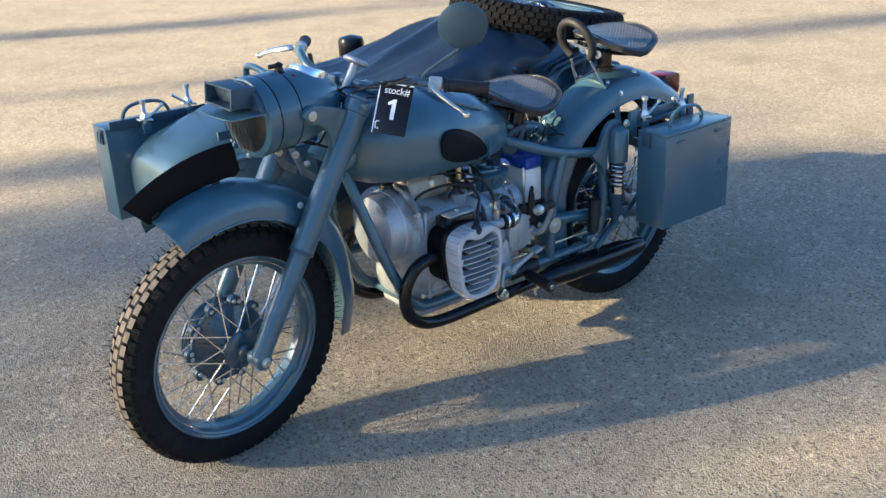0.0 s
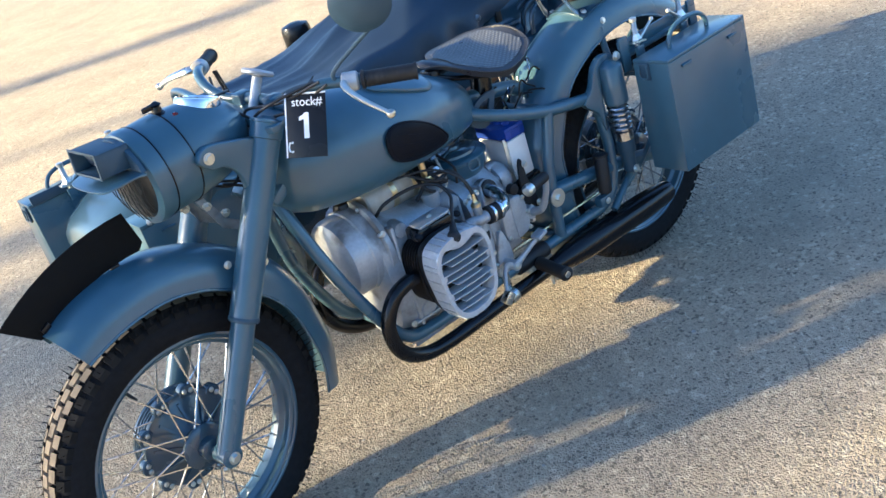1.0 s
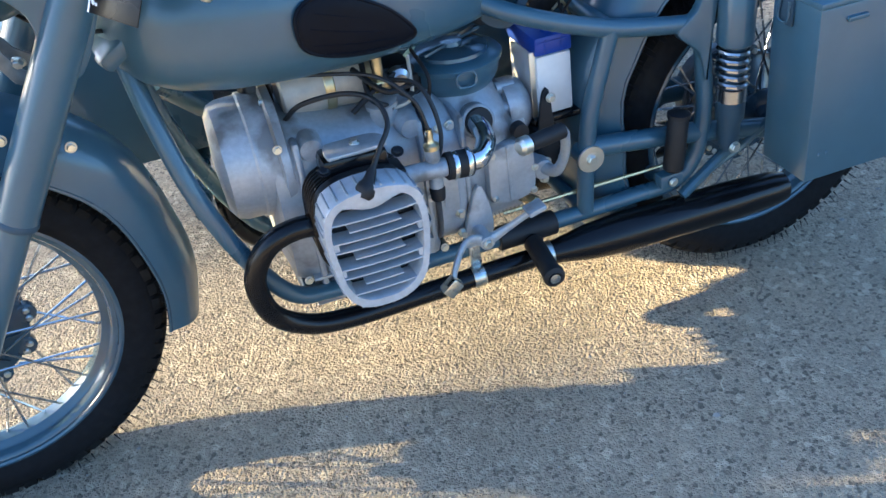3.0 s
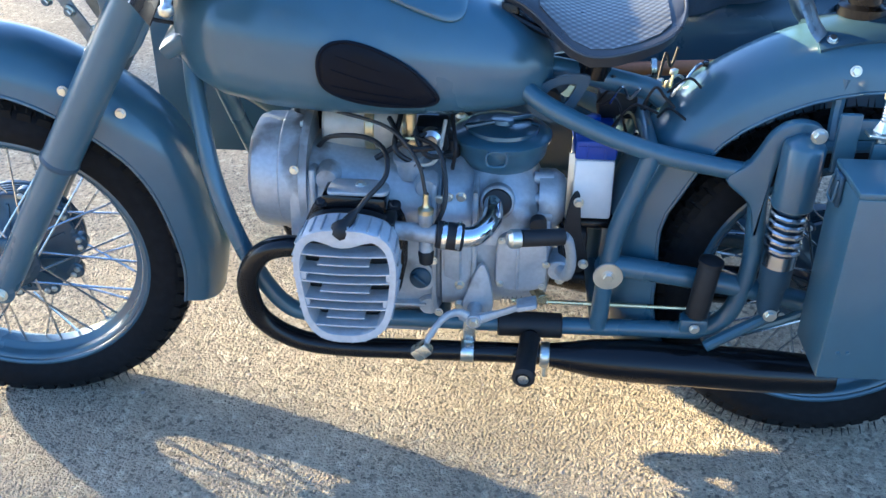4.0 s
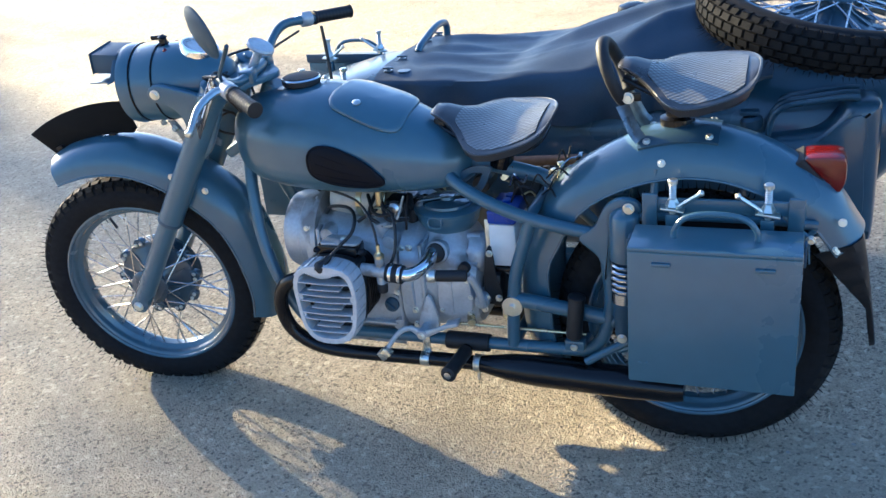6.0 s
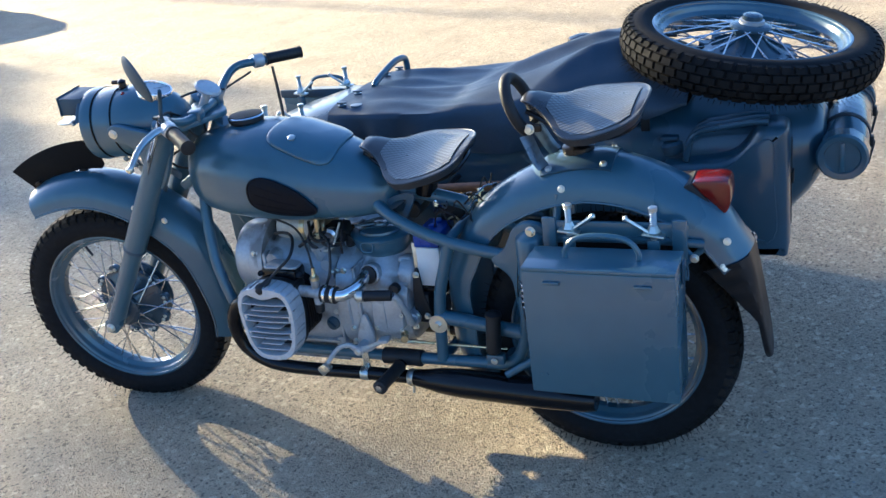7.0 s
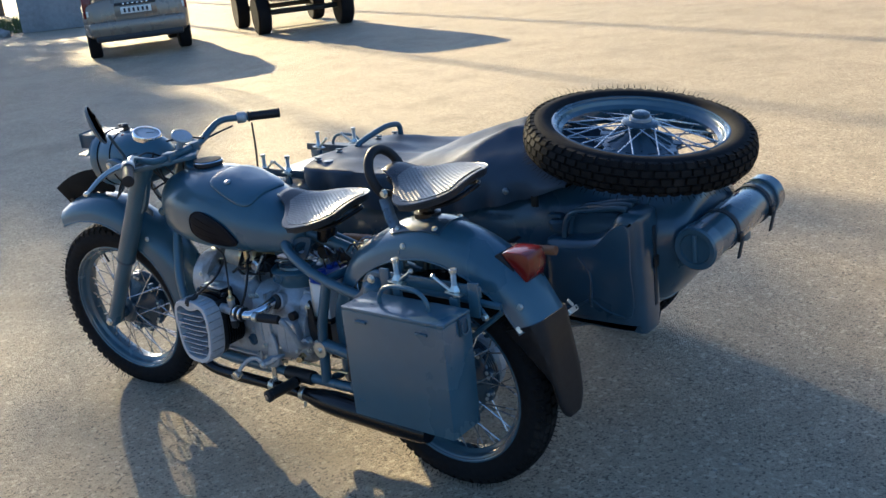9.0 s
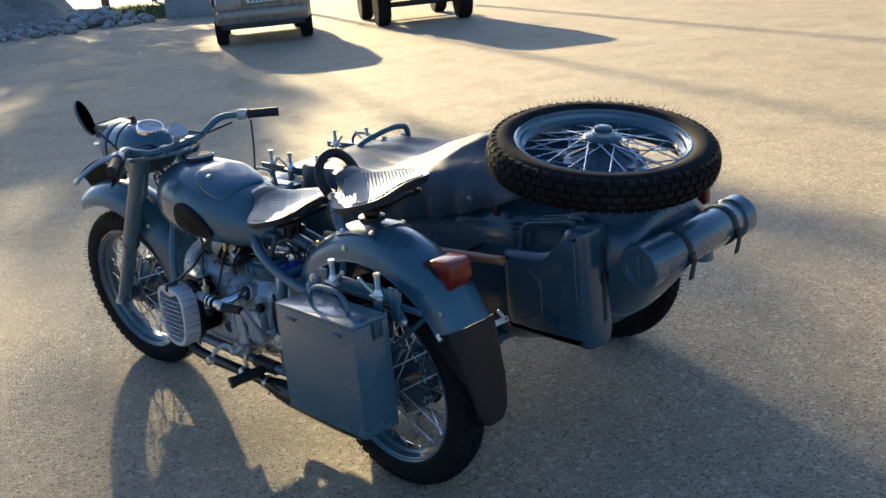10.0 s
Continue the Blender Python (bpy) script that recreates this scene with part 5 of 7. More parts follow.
    part("clamp_strap", block((0.022, 0.006, 0.070), (0.912, s * 0.138, 0.270), 0.002), ZINC, ex)
    part("pipe_clamp", lathe([(0.0225, 0), (0.0245, 0.002), (0.0245, 0.016), (0.0225, 0.018)], (1.046, s * 0.146, 0.229), (2, s * 0.146, 0.229), 20), ZINC, ex, "zinc plated clamp")
    bolt(ex, (1.056, s * 0.148, 0.202), (0, 0.2 * s, -1), 0.005, 0.02)

# heel and toe gear lever, near side only
lev = part("gear_lever", tube([(0.836, -0.230, 0.294), (0.846, -0.220, 0.313), (0.868, -0.202, 0.338), (0.893, -0.187, 0.342), (0.922, -0.181, 0.326), (0.966, -0.187, 0.344), (1.008, -0.198, 0.370)], [0.006, 0.0065, 0.0075, 0.008, 0.012, 0.007, 0.006], 10, flat=0.8), ALU, bike, "heel-and-toe gear lever in bare metal")
part("toe_pad", block((0.034, 0.024, 0.026), (0.832, -0.232, 0.288), 0.004, Matrix.Rotation(radians(-40), 4, "Y")), ZINC, lev)
part("heel_pad", block((0.036, 0.034, 0.010), (1.015, -0.198, 0.375), 0.003, Matrix.Rotation(radians(-15), 4, "Y")), ALU, lev)
part("lever_hub", rod((0.922, -0.12, 0.326), (0.922, -0.193, 0.326), 0.014, 16), ALU, lev)
bolt(lev, (0.922, -0.193, 0.326), (0, -1, 0), 0.007)
part("lever_stay", prism(rounded([(0.892, 0.296), (0.900, 0.34), (0.922, 0.405), (0.934, 0.418), (0.944, 0.400), (0.955, 0.345), (0.950, 0.312), (0.925, 0.296)], 3), 0.014, upright(-0.138), 0.004), ALU, lev)
# kick starter
kick = part("kick_lever", tube([(1.070, -0.100, 0.400), (1.082, -0.150, 0.408), (1.088, -0.178, 0.452), (1.080, -0.203, 0.503), (1.070, -0.213, 0.522)], [0.014, 0.011, 0.009, 0.009, 0.010], 12), ALU, bike, "kick starter with folding rubber pedal")
part("kick_pedal", lathe([(0.008, 0), (0.0145, 0.003), (0.0145, 0.075), (0.010, 0.078)], (1.072, -0.215, 0.523), (0.990, -0.238, 0.528), 16), RUBBER, kick)
part("pedal_end", lathe([(0.011, 0.076), (0.0165, 0.079), (0.0165, 0.094), (0.010, 0.100)], (1.072, -0.215, 0.523), (0.990, -0.238, 0.528), 16), ZINC, kick)
part("kick_boss", rod((1.070, -0.07, 0.400), (1.070, -0.125, 0.400), 0.020, 18), ALU, gear)
part("brake_rod", rod((0.99, -0.10, 0.318), (1.34, -0.12, 0.33), 0.004, 8), BRASS, bike)
helix = [(0.965 + k * 0.0012, -0.10 + 0.007 * math.sin(k * 0.9), 0.318 + 0.007 * math.cos(k * 0.9)) for k in range(80)]
part("return_spring", tube(helix, 0.0012, 5, steps=1), STEEL, bike)

air = part("air_filter", lathe([(0.030, 0.0), (0.034, 0.012), (0.040, 0.030), (0.056, 0.052), (0.072, 0.070), (0.081, 0.084), (0.0835, 0.096), (0.084, 0.108), (0.090, 0.111), (0.091, 0.119), (0.087, 0.123), (0.066, 0.128)], (0.958, 0.0, 0.497), (0.964, 0, 1.5), 40), PAINT, bike, "round painted air filter pot")
part("filter_lid", lathe([(0.068, 0.126), (0.066, 0.134), (0.050, 0.138), (0.022, 0.139), (0.020, 0.146), (0.003, 0.147)], (0.958, 0.0, 0.497), (0.964, 0, 1.5), 40), GLOSS, air)
part("filter_clip", tube([(0.936, -0.089, 0.612), (0.936, -0.092, 0.590), (0.966, -0.092, 0.590), (0.966, -0.089, 0.612)], 0.003, 8, closed=True, steps=3), PAINT, air)
part("lid_bar", block((0.150, 0.016, 0.006), (0.958, 0, 0.640), 0.002, Matrix.Rotation(0.5, 4, "Z")), GLOSS, air)
gen = part("generator", rod((0.635, 0, 0.622), (0.79, 0, 0.622), 0.046, 28), TIN, engine, "bare steel generator")
for x in (0.712, 0.78):
    part("generator_strap", lathe([(0.0465, 0), (0.048, 0.002), (0.048, 0.016), (0.0465, 0.018)], (x, 0, 0.622), (x + 1, 0, 0.622), 28), BRASS, gen)
part("distributor", lathe([(0.03, 0), (0.03, 0.03), (0.024, 0.05), (0.01, 0.055)], (0.60, 0.02, 0.60), (0.60, 0.02, 0.7), 20), BLACK, engine)

coil_box = part("ignition_box", block((0.060, 0.060, 0.050), (0.835, -0.030, 0.622), 0.008), DARK, bike)
part("box_cap", lathe([(0.020, 0), (0.020, 0.018), (0.012, 0.024)], (0.835, -0.062, 0.628), (0.835, -1, 0.628), 18), STEEL, coil_box)
for k, (a, b, c) in enumerate((((0.80, -0.07, 0.66), (0.83, -0.11, 0.615), (0.87, -0.07, 0.60)), ((0.86, -0.06, 0.66), (0.845, -0.10, 0.60), (0.80, -0.09, 0.585)), ((0.78, -0.05, 0.665), (0.775, -0.10, 0.62), (0.81, -0.10, 0.59)),
                               ((0.87, -0.05, 0.665), (0.88, -0.10, 0.63), (0.875, -0.10, 0.585)), ((0.76, -0.06, 0.66), (0.80, -0.115, 0.63), (0.85, -0.11, 0.63)))):
    part("engine_wire", tube([a, b, c], 0.0035 if k % 2 else 0.005, 8), [WIRE, TIN, WIRE, FLAP, WIRE][k], bike)
part("drive_joint", block((0.050, 0.060, 0.090), (1.095, -0.070, 0.425), 0.010), DARK, bike)
part("joint_bracket", prism(rounded([(1.075, 0.455), (1.085, 0.535), (1.100, 0.545), (1.108, 0.470), (1.125, 0.405), (1.105, 0.395), (1.085, 0.410)], 3), 0.008, upright(-0.098), 0.002), DARK, bike)
for x, z in ((1.082, 0.408), (1.098, 0.535), (1.115, 0.41), (1.075, 0.375)):
    bolt(bike, (x, -0.111, z), (0, -1, 0), 0.007, 0.009)
batt = part("battery", block((0.070, 0.125, 0.116), (1.124, -0.015, 0.542), 0.006), WHITE, bike, "white battery with a blue lid")
part("battery_lid", block((0.073, 0.128, 0.036), (1.124, -0.015, 0.619), 0.005), BLUE, batt)
for y in (-0.05, -0.015, 0.02):
    part("battery_plug", lathe([(0.012, 0), (0.012, 0.008), (0.006, 0.01)], (1.124, y, 0.637), (1.124, y, 1), 14), BLUE, batt)
part("battery_grid", Geo().join(block((0.064, 0.003, 0.004), (1.124, -0.0795, 0.626), 0.001)).join(block((0.003, 0.003, 0.026), (1.108, -0.0795, 0.618), 0.001)).join(block((0.003, 0.003, 0.026), (1.140, -0.0795, 0.618), 0.001)), BLUE, batt)
part("battery_tray", block((0.095, 0.14, 0.012), (1.122, -0.015, 0.476), 0.003), BLACK, bike)
part("battery_strap", block((0.012, 0.004, 0.130), (1.084, -0.070, 0.545), 0.001), ZINC, bike)
# long varnished shaft lying between motorcycle and sidecar
shaft = part("wooden_shaft", rod((0.92, 0.275, 0.628), (1.795, 0.2891, 0.6763), 0.015, 16), TAN, bike, "long varnished wooden shaft clipped beside the sidecar")
part("shaft_ring", lathe([(0.020, 0), (0.023, 0.002), (0.023, 0.012), (0.020, 0.014)], (1.25, 0.2803, 0.6463), (1.785, 0.289, 0.676), 18), ZINC, shaft)
for x, w in ((1.02, 0.18), (1.55, 0.17)):
    part("shaft_clip", block((0.018, w, 0.010), (x, 0.275 + (x - 0.92) * 0.016 + w / 2, 0.606 + (x - 0.92) * 0.055), 0.003), DARK, shaft)
rnd = random.Random(3)
for k in range(20):
    a = Vector((1.16 + rnd.uniform(-0.07, 0.10), rnd.uniform(-0.09, 0.06), 0.680 + rnd.uniform(-0.03, 0.04)))
    b = a + Vector((rnd.uniform(0.02, 0.11), rnd.uniform(-0.05, 0.05), rnd.uniform(-0.06, 0.06)))
    part("wiring", tube([a, a.lerp(b, 0.35) + Vector((0, rnd.uniform(-0.02, 0.02), rnd.uniform(0.01, 0.04))), a.lerp(b, 0.7) + Vector((0, rnd.uniform(-0.02, 0.02), rnd.uniform(-0.03, 0.02))), b], 0.0026, 6), [WIRE, BRASS, WIRE, STEEL, FLAP][k % 5], bike)
    if k % 3 == 0:
        part("wire_connector", block((0.016, 0.010, 0.009), b, 0.002, Matrix.Rotation(rnd.uniform(0, 3), 4, "Z")), [ZINC, BLACK, BRASS][k % 2], bike)
reg = part("regulator", block((0.07, 0.05, 0.05), (1.165, 0.055, 0.66), 0.006), DARK, bike)
part("coil", rod((1.04, 0.04, 0.66), (1.04, 0.12, 0.66), 0.024, 18), DARK, bike)


# ---- saddles
def saddle(m, label):
    """A pressed rubber saddle: narrow nose to the front, broad dished back."""
    spans = [(0.0, 0.014, 0.018), (0.008, 0.031, 0.024), (0.032, 0.042, 0.021), (0.060, 0.056, 0.010), (0.088, 0.088, 0.001), (0.118, 0.134, -0.006), (0.150, 0.157, -0.009), (0.190, 0.155, -0.008), (0.235, 0.141, -0.003),
             (0.268, 0.122, 0.004), (0.290, 0.096, 0.010), (0.302, 0.064, 0.014), (0.308, 0.026, 0.015)]

    def skin(x, w, z, u):
        """The pressed top: shoulders fall away, the edge of the broad back turns up."""
        fall = -0.013 * abs(u) ** 2.4 * min(1, w / 0.08)
        lip = 0.005 * max(0, abs(u) - 0.75) / 0.25 * min(1, max(0, x - 0.17) / 0.06)
        return z + fall + lip

    top, low = [], []
    for x, w, z in spans:
        us = [-1 + 2 * k / 24 for k in range(25)]
        top.append([(x, w * u, skin(x, w, z, u)) for u in us])
        low.append([(x + (0.15 - x) * 0.03, w * 0.97 * u, skin(x, w, z, u) - 0.009 - 0.014 * min(1, w / 0.06) * min(1, 0.35 + x / 0.25)) for u in us])
    rings = [t + l[::-1] for t, l in zip(top, low)]
    seat = part("saddle", loft(rings).moved(m), SADDLE_RIM, bike, label, smooth=50)
    pad_top, pad_low = [], []
    for x, w, z in spans[3:-2]:
        inner = max(w - 0.016, w * 0.6)
        us = [inner / w * (-1 + 2 * k / 20) for k in range(21)]
        pad_top.append([(0.068 + (x - 0.06) * 0.92, w * u, skin(x, w, z, u) + 0.0010) for u in us])
        pad_low.append([(0.068 + (x - 0.06) * 0.92, w * u, skin(x, w, z, u) - 0.004) for u in us])
    part("saddle_pad", loft([t + l[::-1] for t, l in zip(pad_top, pad_low)]).moved(m), SADDLE, seat, smooth=50)
    edge = [(x, w * 0.995, skin(x, w, z, 1) - 0.002) for x, w, z in spans] + [(x, -w * 0.995, skin(x, w, z, 1) - 0.002) for x, w, z in spans[::-1]]
    part("saddle_rim", tube(edge, 0.0032, 8, closed=True, steps=3).moved(m), SADDLE_RIM, seat)
    part("saddle_frame", Geo().join(tube([(0.01, 0.02, -0.015), (0.10, 0.05, -0.045), (0.20, 0.085, -0.055), (0.27, 0.07, -0.04), (0.285, 0, -0.035), (0.27, -0.07, -0.04), (0.20, -0.085, -0.055), (0.10, -0.05, -0.045), (0.01, -0.02, -0.015)], 0.007, 8)).moved(m), BLACK, seat)
    return seat


def tilt(x, z, deg):
    return Matrix.Translation((x, 0, z)) @ Matrix.Rotation(radians(8), 4, "X") @ Matrix.Rotation(radians(deg), 4, "Y")


s1 = saddle(tilt(0.945, 0.860, 1), "black woven-pattern rubber rider's saddle")
part("saddle_post", tube([(1.11, 0, 0.73), (1.12, 0, 0.77), (1.125, 0, 0.80)], 0.030, 16), BLACK, s1)
part("saddle_pivot", Geo().join(rod((0.972, -0.05, 0.782), (0.972, 0.05, 0.782), 0.016)).join(block((0.03, 0.05, 0.09), (0.965, 0, 0.815), 0.006)), BLACK, s1)
bolt(s1, (0.972, -0.05, 0.782), (0, -1, 0), 0.010, 0.012)
plate_out = rounded([(1.000, 0.688), (1.012, 0.722), (1.050, 0.746), (1.098, 0.750), (1.102, 0.734), (1.072, 0.680), (1.040, 0.664)], 3)
plate_in = rounded([(1.026, 0.700), (1.032, 0.716), (1.052, 0.731), (1.078, 0.734), (1.080, 0.728), (1.062, 0.696), (1.042, 0.690)], 3)
for y in (-0.060, 0.060):
    part("saddle_bracket", loft([[(x, y + d, z) for x, z in o] for o, d in ((plate_out, -0.004), (plate_in, -0.004), (plate_in, 0.004), (plate_out, 0.004))], closed_line=True), PAINT_DULL, bike, smooth=30)
s2 = saddle(tilt(1.415, 0.975, 1), "black woven-pattern rubber pillion saddle")
part("saddle_post", lathe([(0.040, 0), (0.040, 0.015), (0.026, 0.02), (0.028, 0.075), (0.034, 0.08)], (1.545, 0, 0.848), (1.545, 0, 1), 20), BLACK, s2)


def fender_point(centre, spans, deg, u, off):
    """A point on a mudguard's skin: u from -1 to 1 across."""
    for (d0, r0, w0, s0), (d1, r1, w1, s1) in zip(spans, spans[1:]):
        if d0 <= deg <= d1:
            t = (deg - d0) / (d1 - d0)
            t = t * t * (3 - 2 * t)
            crown, w, sr = r0 + (r1 - r0) * t, w0 + (w1 - w0) * t, s0 + (s1 - s0) * t
            break
    ph = u * math.pi / 2
    r = sr + (crown - sr) * max(math.cos(ph), 0) ** 0.75 + off
    return Vector((centre.x + r * math.cos(radians(deg)), centre.y + (w + off) * math.sin(ph), centre.z + r * math.sin(radians(deg))))


rings = []
for i in range(11):
    deg = 84 + 21 * i / 10
    us = [-0.52 + 1.04 * k / 14 for k in range(15)]
    rings.append([fender_point(REAR, rear_spans, deg, u, 0.006) for u in us] + [fender_point(REAR, rear_spans, deg, u, 0.0) for u in us[::-1]])
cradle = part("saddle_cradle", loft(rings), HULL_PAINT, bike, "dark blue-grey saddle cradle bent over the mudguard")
for deg in (86.5, 102.5):
    for u in (-0.42, 0.42):
        p = fender_point(REAR, rear_spans, deg, u, 0.006)
        bolt(cradle, p, p - Vector((p.x, 0, 0.70)), 0.007)
# grab loop in front of the pillion saddle, on two bright straps
loop_pts = []
for k in range(13):
    a = radians(-50 + 280 * k / 12)
    u, v = 0.068 * math.cos(a), 0.075 * math.sin(a)
    loop_pts.append((1.405 - 0.38 * v, u, 0.968 + 0.93 * v))
loop = part("grab_loop", tube(loop_pts, 0.0145, 14, steps=4), RUBBER, bike, "black rubber grab loop")
for s in (-1, 1):
    part("loop_strap", tube([(1.425, s * 0.045, 0.905), (1.440, s * 0.052, 0.875), (1.455, s * 0.058, 0.845), (1.470, s * 0.062, 0.826)], 0.017, 10, flat=0.22), STEEL_PAINT, loop)
    bolt(loop, (1.442, s * 0.062, 0.925), (0, s, 0.1), 0.010, 0.010)
    part("saddle_link", block((0.05, 0.008, 0.02), (1.445, s * 0.052, 0.925), 0.003), BLACK, loop)

# ---- tail
lampm = Matrix.Translation((1.862, -0.004, 0.742)) @ Matrix.Rotation(radians(40), 4, "Y")
tail = part("tail_lamp", block((0.125, 0.098, 0.012), (0.0, 0, -0.012), 0.004).moved(lampm), RUBBER, bike, "red tail lamp on the rear mudguard")
part("lamp_base", prism([(1.806, 0.774), (1.824, 0.784), (1.896, 0.702), (1.878, 0.690)], 0.096, upright(-0.004), 0.004), RUBBER, tail)
part("red_lens", prism(rounded([(1.824, 0.780), (1.865, 0.788), (1.908, 0.784), (1.914, 0.750), (1.911, 0.722), (1.896, 0.706), (1.860, 0.743)], 3), 0.086, upright(-0.004), 0.005), RED, tail, "red plastic lens")
strip_m = Matrix.Translation((1.954, 0.040, 0.580)) @ Matrix.Rotation(radians(-28), 4, "Y")
strip = part("plate_bracket", block((0.003, 0.172, 0.016), bevel=0.001).moved(strip_m), TIN, bike, "bare punched strip for a missing plate")
for y in (-0.077, 0.077):
    part("strip_hole", lathe([(0.004, 0), (0.004, 0.0008), (0.0005, 0.0009)], (0.0015, y, 0.0), (1, y, 0), 12).moved(strip_m), DARK, strip)
for y in (-0.045, 0.035):
    bolt(strip, strip_m @ Vector((0.0015, y, 0)), strip_m.to_3x3() @ Vector((1, 0, 0)), 0.006)
part("plate_hook", block((0.003, 0.012, 0.026), (-0.004, 0.070, 0.020), 0.001, Matrix.Rotation(radians(25), 4, "X")).moved(strip_m), TIN, strip)
# rubber flap below the rear mudguard: ribbed cheeks that run out into a tongue
rings = []
for i in range(25):
    t = i / 24
    zc, xc = 0.612 - 0.292 * t, 1.958 + 0.052 * t ** 0.8
    d = max(0.010, 0.098 * (1 - t / 0.66))
    w = 0.094 - 0.032 * min(1, t / 0.80) - (0.034 * max(0, (t - 0.74) / 0.26) ** 2.6)
    row_o, row_i = [], []
    for k in range(21):
        u = -1 + 2 * k / 20
        au = abs(u)
        rib = 0.0022 * math.sin(t * 110) * (1 if au > 0.62 and t < 0.60 else 0.0)
        dip = d * max(0, (au - 0.35) / 0.65) ** 1.6
        y = (w + rib) * min(1, au / 0.62) ** 0.8 * math.copysign(1, u) if au > 0 else 0.0
        row_o.append((xc - dip, REAR.y + y, zc - 0.35 * dip))
        row_i.append((xc - dip - 0.004, REAR.y + y * 0.955, zc - 0.35 * dip - 0.001))
    rings.append(row_o + row_i[::-1])
part("mud_flap", loft(rings), FLAP, bike, "brown-grey rubber mud flap with ribbed cheeks", smooth=40)

# ---- carrier for the box, with its clamps
part("carrier_bar", block((0.345, 0.010, 0.034), (1.662, -0.166, 0.712), 0.003), PAINT, bike)
for x in (1.505, 1.815):
    part("carrier_leg", block((0.034, 0.010, 0.10), (x, -0.172, 0.690), 0.003), PAINT, bike)
part("carrier_rail", tube([(1.48, -0.150, 0.672), (1.60, -0.146, 0.676), (1.75, -0.14, 0.672), (1.86, -0.115, 0.655)], 0.010, 10), PAINT, bike)
part("carrier_stay", tube([(1.79, -0.15, 0.690), (1.83, -0.16, 0.655), (1.845, -0.165, 0.645)], 0.006, 8), PAINT, bike)
bolt(bike, (1.847, -0.172, 0.645), (0, -1, 0), 0.008, 0.010)


def clamp_bolt(name, at, lean, parent=None, label="zinc plated clamp bolt with a wing lever"):
    """A threaded post with nut, wedge plate and wing lever."""
    m = Matrix.Translation(at)
    th = thing(name, m, label, "clamp", "box clamps")
    prof = [(0.007, 0.0)]
    for k in range(7):
        prof += [(0.0085, 0.045 + k * 0.005), (0.0068, 0.0475 + k * 0.005)]
    prof += [(0.011, 0.078), (0.011, 0.086), (0.009, 0.088)]
    part("post", lathe(prof, n=14).moved(m), ZINC, th)
    part("nut", lathe([(0.015, 0.020), (0.017, 0.026), (0.012, 0.036), (0.009, 0.042)], n=6).moved(m), ZINC, th)
    part("wedge", block((0.052, 0.030, 0.006), (0, 0, 0.018), 0.002, Matrix.Rotation(radians(8), 4, "Y")).moved(m), ZINC, th)
    part("wing", rod((lean * 0.008, -0.004, 0.022), (lean * 0.060, -0.012, 0.060), 0.0048, 8).moved(m), ZINC, th)
    part("wing_tip", lathe([(0.004, -0.005), (0.007, -0.002), (0.007, 0.003), (0.003, 0.006)], (lean * 0.062, -0.012, 0.062), (lean * 0.1, -0.02, 0.09), 10).moved(m), ZINC, th)
    part("foot", block((0.028, 0.012, 0.034), (0, -0.006, -0.010), 0.002).moved(m), PAINT, th)
    return th


c1 = clamp_bolt("clamp_bolt", (1.556, -0.178, 0.690), 1)
c2 = clamp_bolt("clamp_bolt", (1.757, -0.178, 0.686), -1)


def ammo_box(m, label):
    """A sheet metal box: folded body, hinged lid with rounded edges, wire handle, catches."""
    th = thing("metal_box", m, label, "box", "metal boxes")
    part("body", block((0.352, 0.124, 0.322), (0, 0, 0.161), 0.004).moved(m), PAINT, th)
    lid_p = part("lid", block((0.3525, 0.1245, 0.012), (0, 0, 0.3265), 0.004).moved(m), PAINT, th)
    part("handle", tube([(-0.085, 0.0, 0.333), (-0.084, 0, 0.352), (-0.066, 0, 0.376), (-0.03, 0, 0.388), (0.03, 0, 0.388), (0.066, 0, 0.376), (0.084, 0, 0.352), (0.085, 0, 0.333)], 0.0065, 10).moved(m), PAINT, lid_p)
    for x in (-0.105, 0.105):
        part("hinge", block((0.040, 0.008, 0.008), (x, -0.066, 0.297), 0.002).moved(m), PAINT, th)
    for x in (-0.177, 0.177):
        s = 1 if x > 0 else -1
        c = part("catch", block((0.006, 0.034, 0.05), (x + s * 0.003, 0.02, 0.300), 0.002).moved(m), PAINT_DULL, th)
        part("catch_wire", tube([(x + s * 0.008, 0.008, 0.318), (x + s * 0.011, 0.008, 0.285), (x + s * 0.011, 0.032, 0.285), (x + s * 0.008, 0.032, 0.318)], 0.0022, 6, steps=3).moved(m), PAINT, c)
    for x in (-0.150, -0.135):
        part("rivet", lathe([(0.004, 0), (0.003, 0.002)], (x, -0.062, 0.05), (x, -1, 0.05), 8).moved(m), PAINT, th)
    return th


ammo_box(Matrix.Translation((1.656, -0.278, 0.352)), "blue-grey sheet metal box clamped beside the rear wheel")

